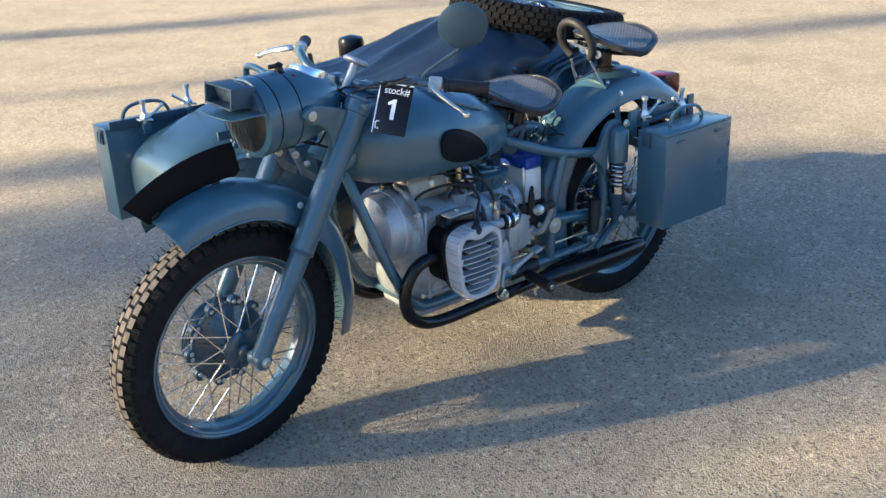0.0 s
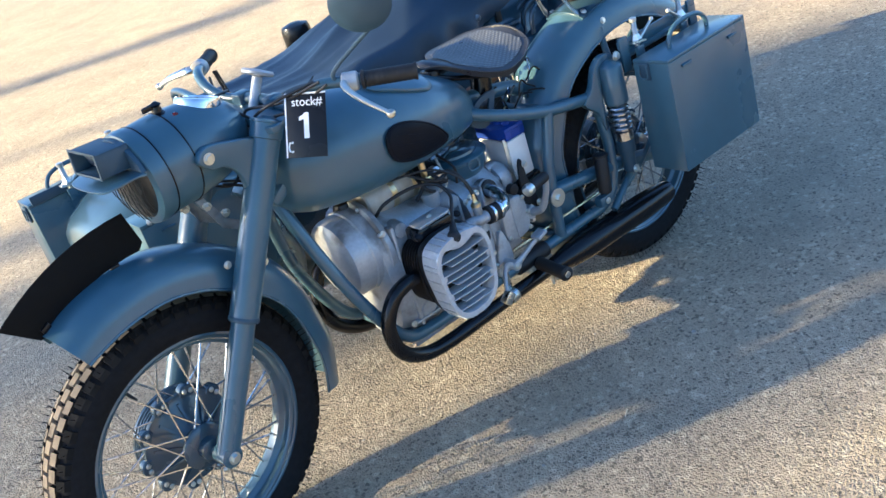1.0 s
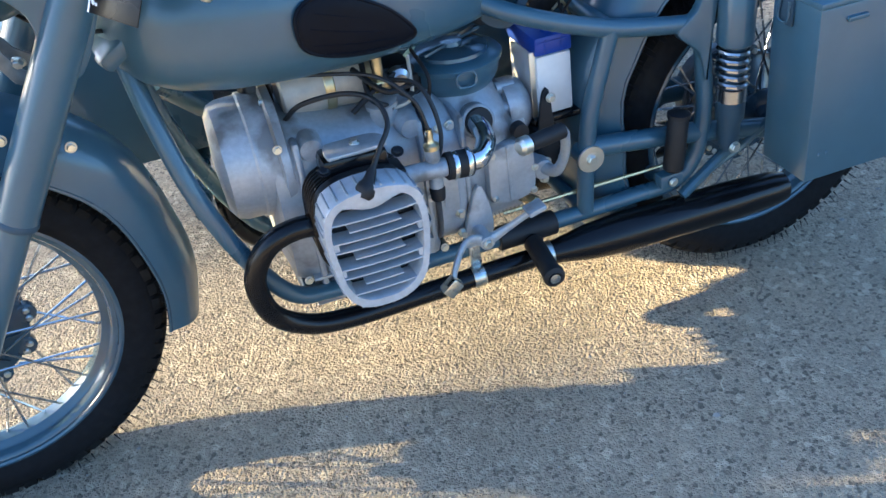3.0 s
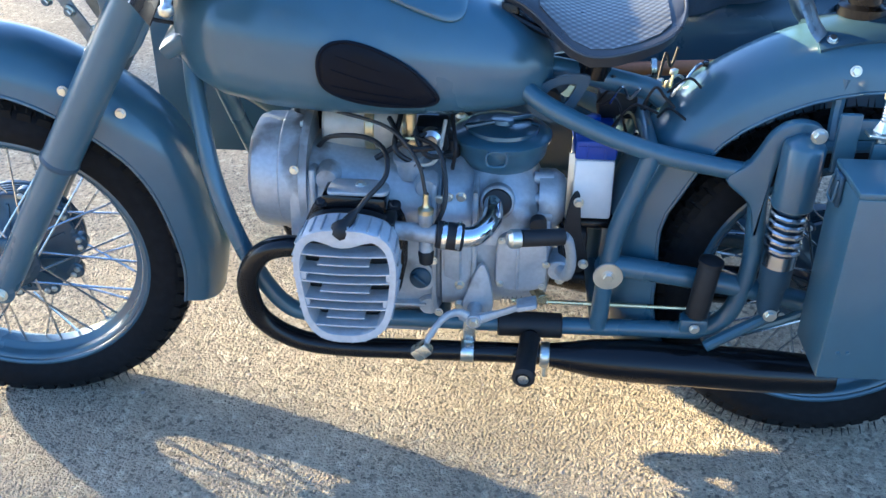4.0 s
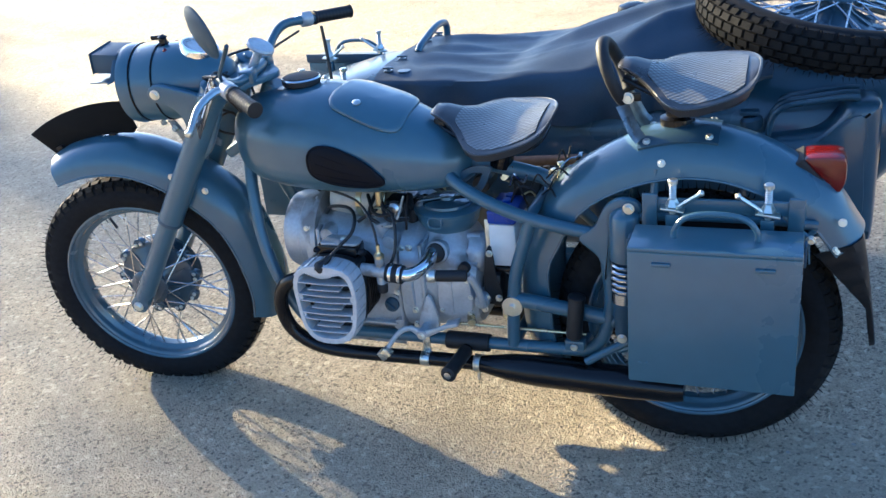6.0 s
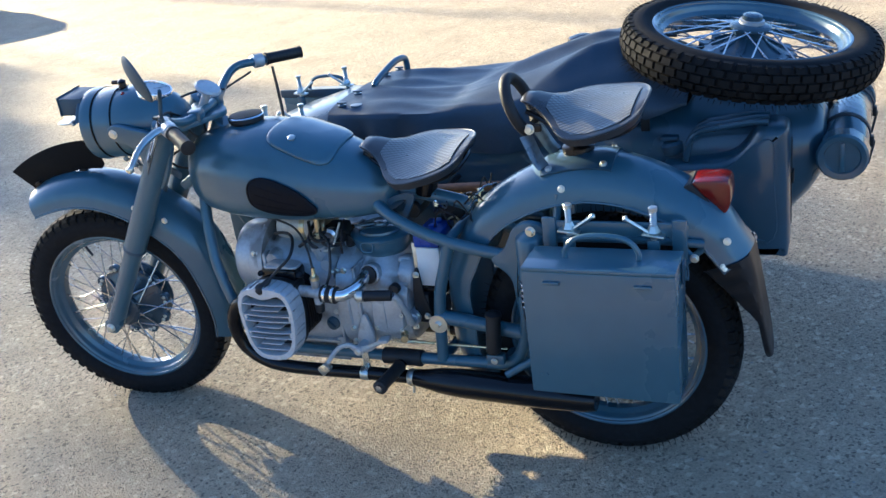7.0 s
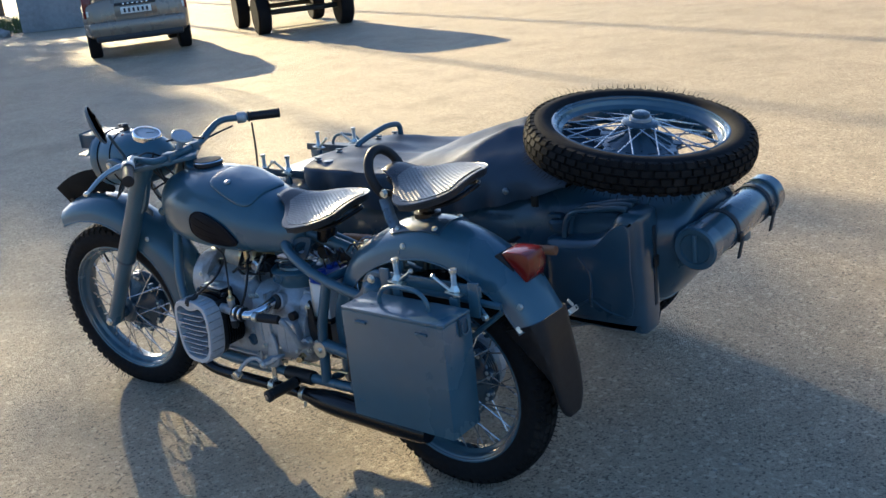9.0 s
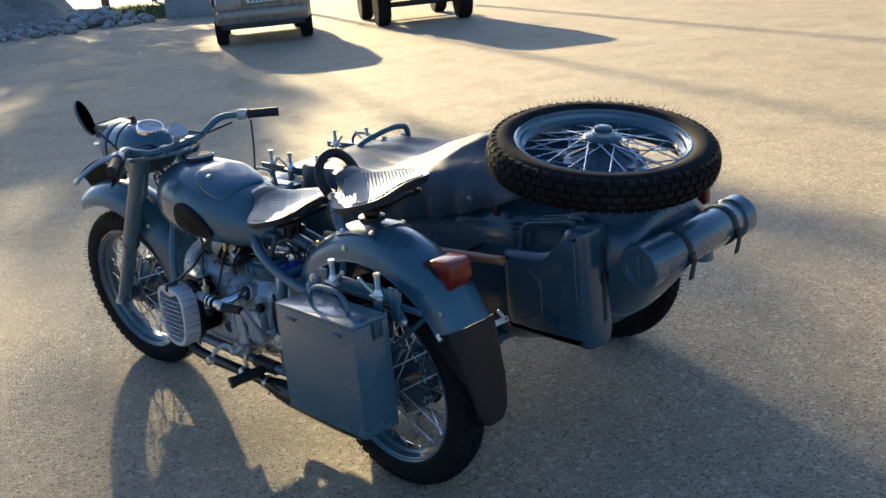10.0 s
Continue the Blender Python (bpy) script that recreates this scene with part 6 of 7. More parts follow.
# ---------------------------------------------------------------- sidecar
car = thing("sidecar", (1.2, 0.75, 0), "blue-grey sidecar with a dark canvas cover", "sidecar")
HULL = [  # x, centre y, half width at top, bottom z, top z
    (0.130, 0.715, 0.150, 0.510, 0.640), (0.138, 0.715, 0.195, 0.455, 0.672), (0.165, 0.715, 0.215, 0.405, 0.705), (0.22, 0.715, 0.232, 0.360, 0.738), (0.32, 0.718, 0.246, 0.320, 0.772), (0.45, 0.722, 0.262, 0.285, 0.806),
    (0.62, 0.728, 0.280, 0.245, 0.832), (0.75, 0.732, 0.287, 0.240, 0.79), (0.85, 0.735, 0.292, 0.235, 0.785), (1.15, 0.742, 0.296, 0.235, 0.785), (1.45, 0.748, 0.292, 0.235, 0.80), (1.58, 0.75, 0.288, 0.235, 0.85), (1.70, 0.752, 0.280, 0.262, 0.856), (1.90, 0.755, 0.264, 0.345, 0.850), (2.00, 0.757, 0.250, 0.420, 0.835),
    (2.06, 0.758, 0.236, 0.49, 0.81), (2.095, 0.758, 0.215, 0.55, 0.78), (2.105, 0.758, 0.18, 0.60, 0.74)]


def hull_ring(row, grow=0.0, n=48):
    x, cy, w, zb, zt = row
    ring = []
    for k in range(n):
        a = 2 * math.pi * k / n
        c, s = math.cos(a), math.sin(a)
        r = 0.35 * min(1, max(0, (x - 1.50) / 0.25))      # rounder shoulders towards the stern
        y = math.copysign(abs(c) ** (0.5 + r), c) * (w + grow) * (1.0 - 0.16 * max(0, -s))
        z = (zb + zt) / 2 + ((zt - zb) / 2 + grow) * math.copysign(abs(s) ** (0.55 + (r if s > 0 else 0)), s)
        ring.append(Vector((x, cy + y, z)))
    return ring


def hull_at(x):
    for a, b in zip(HULL, HULL[1:]):
        if a[0] <= x <= b[0]:
            t = (x - a[0]) / (b[0] - a[0])
            return tuple(a[k] + (b[k] - a[k]) * t for k in range(5))


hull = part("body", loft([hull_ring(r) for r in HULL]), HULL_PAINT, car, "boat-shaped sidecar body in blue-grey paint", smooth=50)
for x in (1.975,):
    part("body_bead", tube([p for p in hull_ring(hull_at(x), 0.001, 32)], 0.004, 8, closed=True, steps=1), PAINT, hull)
# canvas cover: tied over the cockpit, falling over the near side, lifted by the seat behind
cov_rows = []
NX, NY = 64, 56
for i in range(NX + 1):
    x = 0.585 + (1.74 - 0.585) * i / NX
    row = hull_at(x)
    cy, w, zt = row[1], row[2], 0.834 + 0.016 * (x - 0.585)
    rise = 0.125 * max(0, min(1, (x - 0.98) / 0.46)) ** 1.1 * (1 - min(1, max(0, x - 1.50) / 0.20) ** 1.5 * 0.75)
    ridge = []
    for k in range(NY + 1):
        u = -1 + 2 * k / NY
        edge = (0.12 if u < 0 else 0.07) * (1 - 0.8 * min(1, max(0, x - 1.58) / 0.14))
        drop = edge * (0.55 + 0.6 * math.sin(min(1, max(0, (x - 0.60) / 0.95)) * math.pi) ** 0.8) if u < 0 else edge
        au = abs(u)
        if au < 0.74:
            y = cy + u / 0.74 * (w + 0.003)
            crown = (1 - (au / 0.74) ** 2.2)
            z = zt + 0.010 + rise * (crown ** 0.8) - 0.022 * (au / 0.74) ** 6
            sag = 0.020 * math.sin(min(1, max(0, (x - 0.66) / 0.5)) * math.pi) * crown
            z -= sag
            # folds that fan out from the raised back, and cross creases near the hem
            px, py = 1.56 - x, y - cy
            th_f, r_f = math.atan2(py, px + 0.05), math.hypot(px, py)
            z += 0.017 * min(1, r_f / 0.3) * max(0, 1 - r_f / 1.1) * (1 - 2 * abs(math.sin(3.5 * th_f + 1.2 * math.sin(2 * th_f) + 0.3)) ** 0.7) * (0.35 + 0.65 * crown)
            z += 0.007 * (1 - abs(math.sin(8.5 * u + 2.1 * x + 0.5 * math.sin(7 * x))) ** 0.6 * 1.6) * min(1, max(0, x - 0.70) * 5) * min(1, max(0, 1.55 - x) * 4)
            z += 0.003 * math.sin(23 * x + 7 * u + 2 * math.sin(5 * u)) * (1 - 0.5 * crown)
            z += 0.003 * math.sin(17 * u - 9 * x + 2 * math.sin(6 * x)) * min(1, max(0, x - 0.62) * 8)
        else:
            t = (au - 0.74) / 0.26
            y = cy + math.copysign(w + 0.004 + 0.010 * math.sin(t * 2.6) + 0.016 * t * math.sin(x * 34 + 1.6 * math.sin(9 * x)), u)
            z = zt - 0.012 - drop * t
        ridge.append(Vector((x, y, z)))
    cov_rows.append(ridge)
rings = []
for row in cov_rows:
    rings.append(row + [p + Vector((0, 0, -0.004)) for p in row[::-1]])
cover_c = part("canvas_cover", loft(rings), TARP, car, "dark blue canvas tonneau cover with folds", smooth=70)
for y in (0.50, 0.62, 0.86, 0.97):
    base = Vector((0.615, y, hull_at(0.615)[4] + 0.012 - 0.020 * (abs(y - 0.73) / 0.28) ** 6))
    part("turn_fastener", Geo().join(lathe([(0.014, 0), (0.014, 0.003), (0.006, 0.004), (0.006, 0.008)], base, base + Vector((0, 0, 1)), 14)).join(block((0.034, 0.009, 0.006), base + Vector((0, 0, 0.010)), 0.002)), STEEL_PAINT, cover_c)
part("cover_strap", loft([[Vector((x, 0.735 + u * 0.285, hull_at(x)[4] + 0.016 - 0.022 * abs(u) ** 6 + h)) for u in [-1 + k / 8 for k in range(17)]] + [Vector((x, 0.735 + u * 0.285, hull_at(x)[4] + 0.010 - 0.022 * abs(u) ** 6)) for u in [1 - k / 8 for k in range(17)]] for x, h in ((0.690, 0.0), (0.705, 0.003), (0.720, 0.0))]), CANVAS_STRAP, cover_c)
for x in (1.52,):
    q = Vector((x, hull_at(x)[1] - hull_at(x)[2] - 0.014, 0.80))
    part("turn_fastener", Geo().join(lathe([(0.012, 0), (0.012, 0.004), (0.005, 0.010)], q, q + Vector((0, -1, 0)), 12)), STEEL_PAINT, cover_c)
part("grab_rail", tube([(0.640, 0.70, 0.845), (0.642, 0.73, 0.862), (0.645, 0.86, 0.888), (0.648, 0.935, 0.888), (0.650, 0.962, 0.872), (0.650, 0.968, 0.82)], 0.012, 12), PAINT, car)
for y, x in ((0.505, 0.665), (0.60, 0.70), (0.90, 0.66)):
    zc = hull_at(x)[4] + 0.016
    part("eyelet", lathe([(0.010, 0), (0.020, 0.001), (0.020, 0.005), (0.010, 0.006)], (x, y, zc), (x, y, zc + 1), 16), STEEL_PAINT, cover_c)
latch = part("side_latch", block((0.025, 0.012, 0.05), (1.62, 0.462, 0.775), 0.003), DARK, car)
# chassis and wheel of the sidecar
for pts in ([(0.46, 0.14, 0.36), (0.50, 0.45, 0.36), (0.55, 0.80, 0.30), (0.60, 1.05, 0.27)], [(1.50, 0.14, 0.34), (1.52, 0.50, 0.27), (1.54, 0.90, 0.26), (1.54, 1.12, 0.30)], [(0.52, 0.48, 0.27), (0.9, 0.48, 0.255), (1.3, 0.50, 0.255), (1.54, 0.52, 0.265)], [(0.56, 1.02, 0.27), (1.0, 1.04, 0.26), (1.40, 1.05, 0.27), (1.62, 1.04, 0.29)],
            [(1.08, 0.13, 0.655), (1.20, 0.30, 0.52), (1.30, 0.48, 0.32)], [(0.44, 0.10, 0.66), (0.55, 0.28, 0.48), (0.62, 0.48, 0.31)]):
    part("chassis_tube", tube(pts, 0.018, 12), PAINT, car)
for x in (0.75, 1.45):
    part("body_mount", block((0.05, 0.42, 0.09), (x, 0.74, 0.315), 0.01), DARK, car)
SIDE = Vector((1.440, 1.275, 0.338))
build_wheel("sidecar_wheel", car, Matrix.Translation(SIDE) @ Matrix.Rotation(1.1, 4, "Y"), "spoked sidecar wheel with black block tyre")
part("stub_axle", rod((1.440, 1.05, 0.338), (1.440, 1.24, 0.338), 0.02), PAINT, car)
guard = part("sidecar_mudguard", fender_geo(SIDE, [(40, 0.42, 0.08, 0.375), (90, 0.44, 0.085, 0.38), (150, 0.42, 0.08, 0.375), (165, 0.41, 0.078, 0.37)], 0, 0), PAINT, car, "narrow sidecar mudguard")
part("marker_lamp", lathe([(0.030, 0), (0.050, 0.006), (0.055, 0.02), (0.055, 0.075), (0.05, 0.09), (0.02, 0.10)], (1.262, 1.178, 0.790), (1.262, 1.178, 1), 24), BLACK, car, "round black marker lamp")
part("lamp_stalk", tube([(1.262, 1.178, 0.80), (1.265, 1.19, 0.72), (1.275, 1.22, 0.62)], 0.009, 8), BLACK, car)
# boxes clamped along both sides of the nose
ammo_box(Matrix.Translation((0.268, 1.030, 0.420)) @ Matrix.Rotation(math.pi, 4, "Z"), "blue-grey sheet metal box clamped beside the sidecar's nose")
ammo_box(Matrix.Translation((0.370, 0.395, 0.405)), "blue-grey sheet metal box between motorcycle and sidecar")
for (x0, x1, y, z) in ((0.10, 0.46, 0.945, 0.765), (0.27, 0.58, 0.462, 0.785)):
    part("carrier_bar", block((x1 - x0, 0.010, 0.030), ((x0 + x1) / 2, y, z), 0.003), PAINT_DULL, car)
clamp_bolt("clamp_bolt", (0.215, 0.905, 0.757), 1)
clamp_bolt("clamp_bolt", (0.398, 0.945, 0.775), -1)
clamp_bolt("clamp_bolt", (0.330, 0.472, 0.765), 1)
clamp_bolt("clamp_bolt", (0.480, 0.462, 0.770), -1)

# ---------------------------------------------------------------- spare wheel on the sidecar
spare_up = Vector((0.170, -0.068, 0.983)).normalized()
spare_at = Vector((1.884, 0.691, 0.940))
spare = thing("spare_wheel", Matrix.Translation((1.885, 0.705, 0.885)), "spoked spare wheel with new block-tread tyre lying on the sidecar", "wheel")
build_wheel("spare", spare, Matrix.Translation(spare_at) @ Matrix.Scale(1.072, 4) @ (-spare_up).to_track_quat("Y", "Z").to_matrix().to_4x4(), level_thing=True)
part("hub_nut", lathe([(0.024, 0.040), (0.030, 0.056), (0.036, 0.058), (0.036, 0.070), (0.026, 0.073), (0.019, 0.074), (0.018, 0.083), (0.009, 0.086)], spare_at, spare_at + spare_up, 24), ALU, spare, "worn steel hub nut")
part("carrier_post", rod(spare_at - spare_up * 0.12, spare_at - spare_up * 0.075, 0.06, 24), PAINT_DULL, spare)


# ---------------------------------------------------------------- fuel can
def fuel_can():
    th = thing("jerrycan", (1.845, 0.48, 0.392), "blue-grey pressed steel jerrycan strapped to the sidecar's flank", "jerrycan")
    out = rounded([(1.672, 0.400), (1.668, 0.52), (1.670, 0.655), (1.700, 0.672), (1.850, 0.690), (1.905, 0.735), (1.930, 0.772), (1.965, 0.786), (2.005, 0.778), (2.016, 0.74), (2.018, 0.55), (2.016, 0.405), (1.99, 0.390), (1.84, 0.386), (1.70, 0.388)], 4)
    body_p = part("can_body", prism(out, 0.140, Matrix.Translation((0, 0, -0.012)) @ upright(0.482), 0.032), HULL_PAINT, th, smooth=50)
    inner = rounded([(1.715, 0.43), (1.71, 0.62), (1.80, 0.64), (1.86, 0.66), (1.92, 0.72), (1.975, 0.73), (1.98, 0.60), (1.978, 0.44), (1.85, 0.425)], 4)
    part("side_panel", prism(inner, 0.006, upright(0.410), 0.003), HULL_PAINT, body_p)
    for pts in ([(1.84, 0.4075, 0.455), (1.84, 0.4075, 0.56), (1.80, 0.4075, 0.615)], [(1.845, 0.4075, 0.475), (1.90, 0.4075, 0.445), (1.955, 0.4075, 0.435)], [(1.83, 0.4075, 0.475), (1.78, 0.4075, 0.445), (1.735, 0.4075, 0.435)]):
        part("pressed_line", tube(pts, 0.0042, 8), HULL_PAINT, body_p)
    for y in (0.440, 0.482, 0.524):
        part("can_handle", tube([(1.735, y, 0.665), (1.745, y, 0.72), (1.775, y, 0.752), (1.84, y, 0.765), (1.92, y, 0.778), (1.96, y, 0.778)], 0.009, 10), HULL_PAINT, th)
    part("can_cap", Geo().join(lathe([(0.026, 0), (0.030, 0.006), (0.030, 0.028), (0.022, 0.036)], (1.695, 0.482, 0.675), (1.680, 0.482, 0.76), 20)).join(block((0.05, 0.03, 0.012), (1.685, 0.482, 0.722), 0.003)), PAINT_DULL, th)
    part("strap", block((0.003, 0.018, 0.26), (2.019, 0.50, 0.585), 0.001), CANVAS_STRAP, th)
    part("buckle", block((0.008, 0.03, 0.035), (2.022, 0.50, 0.60), 0.002), DARK, th)
    part("can_tray", block((0.26, 0.05, 0.012), (1.845, 0.535, 0.380), 0.003), DARK, th)


fuel_can()

# ---------------------------------------------------------------- tool tube across the stern
ta, tb = Vector((2.150, 0.492, 0.655)), Vector((2.172, 1.040, 0.682))
tt = thing("tool_tube", ta, "blue-grey capped tool tube strapped across the sidecar's stern", "tube")
d = (tb - ta).length
part("tube_body", lathe([(0.063, 0.05), (0.064, 0.052), (0.064, d - 0.052), (0.063, d - 0.05)], ta, tb, 40), GLOSS, tt)
for a, b in ((ta, tb), (tb, ta)):
    cap_p = part("tube_cap", lathe([(0.004, 0.008), (0.046, 0.008), (0.049, 0.002), (0.063, 0.0), (0.069, 0.006), (0.0695, 0.055), (0.066, 0.060)], a, b, 40), GLOSS, tt)
    m = frame_of(a, b)
    part("cap_bar", block((0.012, 0.085, 0.008), (0, 0, 0.004), 0.002).moved(m), PAINT, cap_p)
for k in (0.30, 0.76):
    p = ta.lerp(tb, k)
    st_p = part("tube_strap", lathe([(0.0645, 0), (0.0675, 0.001), (0.0675, 0.022), (0.0645, 0.023)], p, tb, 40), CANVAS_STRAP, tt)
    part("strap_buckle", block((0.012, 0.03, 0.030), p + Vector((0.069, 0.012, -0.015)), 0.003), DARK, st_p)
    part("strap_tail", block((0.006, 0.022, 0.07), p + Vector((0.070, 0.012, -0.05)), 0.002, Matrix.Rotation(0.2, 4, "Y")), CANVAS_STRAP, st_p)
    part("tube_arm", rod(p + Vector((-0.13, 0, 0.015)), p + Vector((-0.06, 0, 0.0)), 0.011), BLACK, tt)
    part("tube_arm", rod(p + Vector((-0.13, 0, -0.05)), p + Vector((-0.055, 0, -0.03)), 0.011), BLACK, tt)
mid_p = ta.lerp(tb, 0.62)
part("tube_foot", rod(mid_p + Vector((0.0, 0, -0.088)), mid_p + Vector((0, 0, -0.050)), 0.032, 20), PAINT, tt)
part("stern_lamp", block((0.03, 0.035, 0.05), (2.075, 0.985, 0.745), 0.006), RED, car, "small red stern lamp")


# ---------------------------------------------------------------- sale tag
def tag():
    right = Vector((0.595, -0.780, -0.14)).normalized()
    up = Vector((0.42, 0.17, 0.89))
    up = (up - right * up.dot(right)).normalized()
    m = Matrix((right, up.cross(right), up)).transposed().to_4x4()
    m.translation = (0.449, -0.248, 0.954)
    m = m @ Matrix.Diagonal((1.12, 1.16, 1.16, 1))
    th = thing("price_tag", m, "black laminated stock tag hanging from the handlebar", "tag")
    card = part("card", block((0.082, 0.0016, 0.118), bevel=0.0005).moved(m), CARD, th, at=None)

    def words(body, size, x, z, bold=0.0):
        cu = bpy.data.curves.new("print", "FONT")
        cu.body, cu.size, cu.extrude, cu.align_x, cu.offset = body, size, 0.0003, "CENTER", bold
        me = bpy.data.meshes.new_from_object(bpy.data.objects.new("tmp", cu))
        me.materials.clear()
        me.materials.append(PRINT)
        me.transform(Matrix.Translation((x, -0.0012, z)) @ Matrix.Rotation(radians(90), 4, "X"))
        part("print", me, PRINT, th, at=m)

    words("stock#", 0.0225, 0.003, 0.035, 0.0)
    one = [(-0.0040, -0.0245), (0.0060, -0.0245), (0.0060, 0.0225), (-0.0020, 0.0225), (-0.0060, 0.0185), (-0.0135, 0.0150), (-0.0135, 0.0080), (-0.0040, 0.0110)]
    part("print", prism(one, 0.0008, Matrix.Translation((0, -0.0012, 0)) @ UPRIGHT, 0.0).moved(m), PRINT, th)
    # a small white telephone sign in the corner
    arc = [(-0.0300 - 0.0055 * math.cos(b), -0.0016, -0.0395 + 0.0090 * math.sin(b)) for b in (radians(v) for v in range(-75, 76, 25))]
    part("telephone_sign", Geo().join(tube(arc, [0.0020, 0.0018, 0.0015, 0.0015, 0.0015, 0.0018, 0.0020], 8, steps=2, flat=0.3)).join(block((0.0034, 0.0009, 0.0038), (-0.0284, -0.0014, -0.0478), 0.0004)).join(block((0.0034, 0.0009, 0.0038), (-0.0284, -0.0014, -0.0312), 0.0004)).moved(m), PRINT, card)
    part("white_edge", block((0.003, 0.0018, 0.118), (-0.0405, -0.0003, 0), 0).moved(m), PRINT, card)
    part("white_edge", block((0.082, 0.0018, 0.003), (0, -0.0003, 0.0575), 0).moved(m), PRINT, card)
    part("string", tube([m @ Vector((0.0, 0, 0.056)), m @ Vector((0.01, 0.02, 0.09)), (0.49, -0.24, 1.030)], 0.0010, 5), WIRE, th)


tag()


# ---------------------------------------------------------------- yard behind
def road_wheel(th, at, r, w, turn):
    m = Matrix.Translation(at) @ turn
    t = part("wheel", lathe([(r * 0.60, -w / 2), (r * 0.93, -w / 2), (r, -w * 0.36), (r, w * 0.36), (r * 0.93, w / 2), (r * 0.60, w / 2)], (0, 0, 0), (0, 1, 0), 32).moved(m), TYRE, th)
    part("wheel_disc", lathe([(r * 0.62, -w * 0.46), (r * 0.58, -w * 0.40), (r * 0.2, -w * 0.36), (0.01, -w * 0.40)], (0, 0, 0), (0, 1, 0), 28).moved(m), STEEL, t)
    part("wheel_disc", lathe([(r * 0.62, w * 0.46), (r * 0.58, w * 0.40), (r * 0.2, w * 0.36), (0.01, w * 0.40)], (0, 0, 0), (0, 1, 0), 28).moved(m), STEEL, t)


def section(x, w, z0, z1, top, n=28, e=0.35):
    ring = []
    for k in range(n):
        a = 2 * math.pi * k / n
        c, s = math.cos(a), math.sin(a)
        f = top if s > 0 else 1.0
        ring.append(Vector((x, math.copysign(abs(c) ** e, c) * w * (1 + (f - 1) * max(0, s) ** 1.5), (z0 + z1) / 2 + (z1 - z0) / 2 * math.copysign(abs(s) ** e, s))))
    return ring


def build_estate_car():
    """A beige estate off-roader seen from behind; local x runs to the front."""
    turn = Matrix.Rotation(math.atan2(0.545, -0.839), 4, "Z") @ Matrix.Scale(1.07, 4)
    m = Matrix.Translation((-13.10, 9.53, 0)) @ turn
    th = thing("parked_car", m, "beige metallic sport utility car seen from behind", "car")
    lower = [(-0.70, 0.74, 0.42, 0.86, 0.98), (-0.66, 0.84, 0.36, 1.00, 0.97), (-0.45, 0.90, 0.32, 1.05, 0.96), (0.6, 0.91, 0.28, 1.06, 0.96), (1.9, 0.91, 0.28, 1.05, 0.96), (2.9, 0.90, 0.30, 1.00, 0.95), (3.35, 0.84, 0.36, 0.90, 0.95), (3.48, 0.70, 0.44, 0.78, 0.95)]
    part("body", loft([section(*r) for r in lower]).moved(m), BEIGE_CAR, th, smooth=40)
    cabin = [(-0.62, 0.76, 0.98, 1.30, 0.84), (-0.50, 0.80, 0.98, 1.70, 0.80), (-0.2, 0.81, 0.98, 1.77, 0.78), (1.1, 0.81, 0.98, 1.77, 0.78), (1.75, 0.80, 0.98, 1.56, 0.80), (2.35, 0.78, 0.98, 1.08, 0.9)]
    cab = part("cabin", loft([section(*r, 28, 0.55) for r in cabin]).moved(m), BEIGE_CAR, th, smooth=40)
    part("rear_window", block((0.02, 1.20, 0.42), (-0.645, 0, 1.36), 0.02, Matrix.Rotation(radians(14), 4, "Y")).moved(m), GLASS, cab)
    for s in (-1, 1):
        part("side_window", block((1.9, 0.02, 0.34), (0.65, s * 0.775, 1.36), 0.02, Matrix.Rotation(radians(-s * 12), 4, "X")).moved(m), GLASS, cab)
        lamp_p = part("tail_light", block((0.10, 0.16, 0.42), (-0.60, s * 0.80, 0.93), 0.03).moved(m), RED, th)
        part("reverse_light", block((0.03, 0.10, 0.10), (-0.66, s * 0.78, 0.80), 0.01).moved(m), PLATE, lamp_p)
        part("reflector", block((0.02, 0.16, 0.04), (-0.745, s * 0.60, 0.53), 0.006).moved(m), RED, th)
        for x in (0.0, 2.67):
            road_wheel(th, m @ Vector((x, s * 0.79, 0.33)), 0.33, 0.22, turn)
        part("roof_rail", tube([(-0.2, s * 0.50, 1.69), (-0.1, s * 0.50, 1.77), (1.0, s * 0.50, 1.77), (1.1, s * 0.50, 1.69)], 0.02, 8).moved(m), CAR_PLASTIC, cab)
    part("bumper", block((0.20, 1.66, 0.26), (-0.66, 0, 0.52), 0.06).moved(m), BEIGE_CAR, th)
    part("lower_bumper", block((0.18, 1.50, 0.12), (-0.66, 0, 0.36), 0.04).moved(m), CAR_PLASTIC, th)
    part("tailgate_recess", block((0.03, 0.72, 0.20), (-0.690, 0, 0.80), 0.02).moved(m), BEIGE_CAR, th)
    part("chrome_bar", block((0.03, 0.70, 0.05), (-0.712, 0, 0.91), 0.01).moved(m), CAR_PLASTIC, th)
    for k in range(6):
        part("badge_bar", block((0.006, 0.035, 0.022), (-0.730, -0.20 + k * 0.08, 0.912), 0.002).moved(m), CHROME, th)
    pl = part("number_plate", block((0.012, 0.52, 0.112), (-0.712, 0, 0.800), 0.003).moved(m), PLATE, th)
    for k in range(6):
        part("plate_bar", block((0.004, 0.035, 0.070), (-0.7195, -0.19 + k * 0.076, 0.800), 0).moved(m), CAR_PLASTIC, pl)


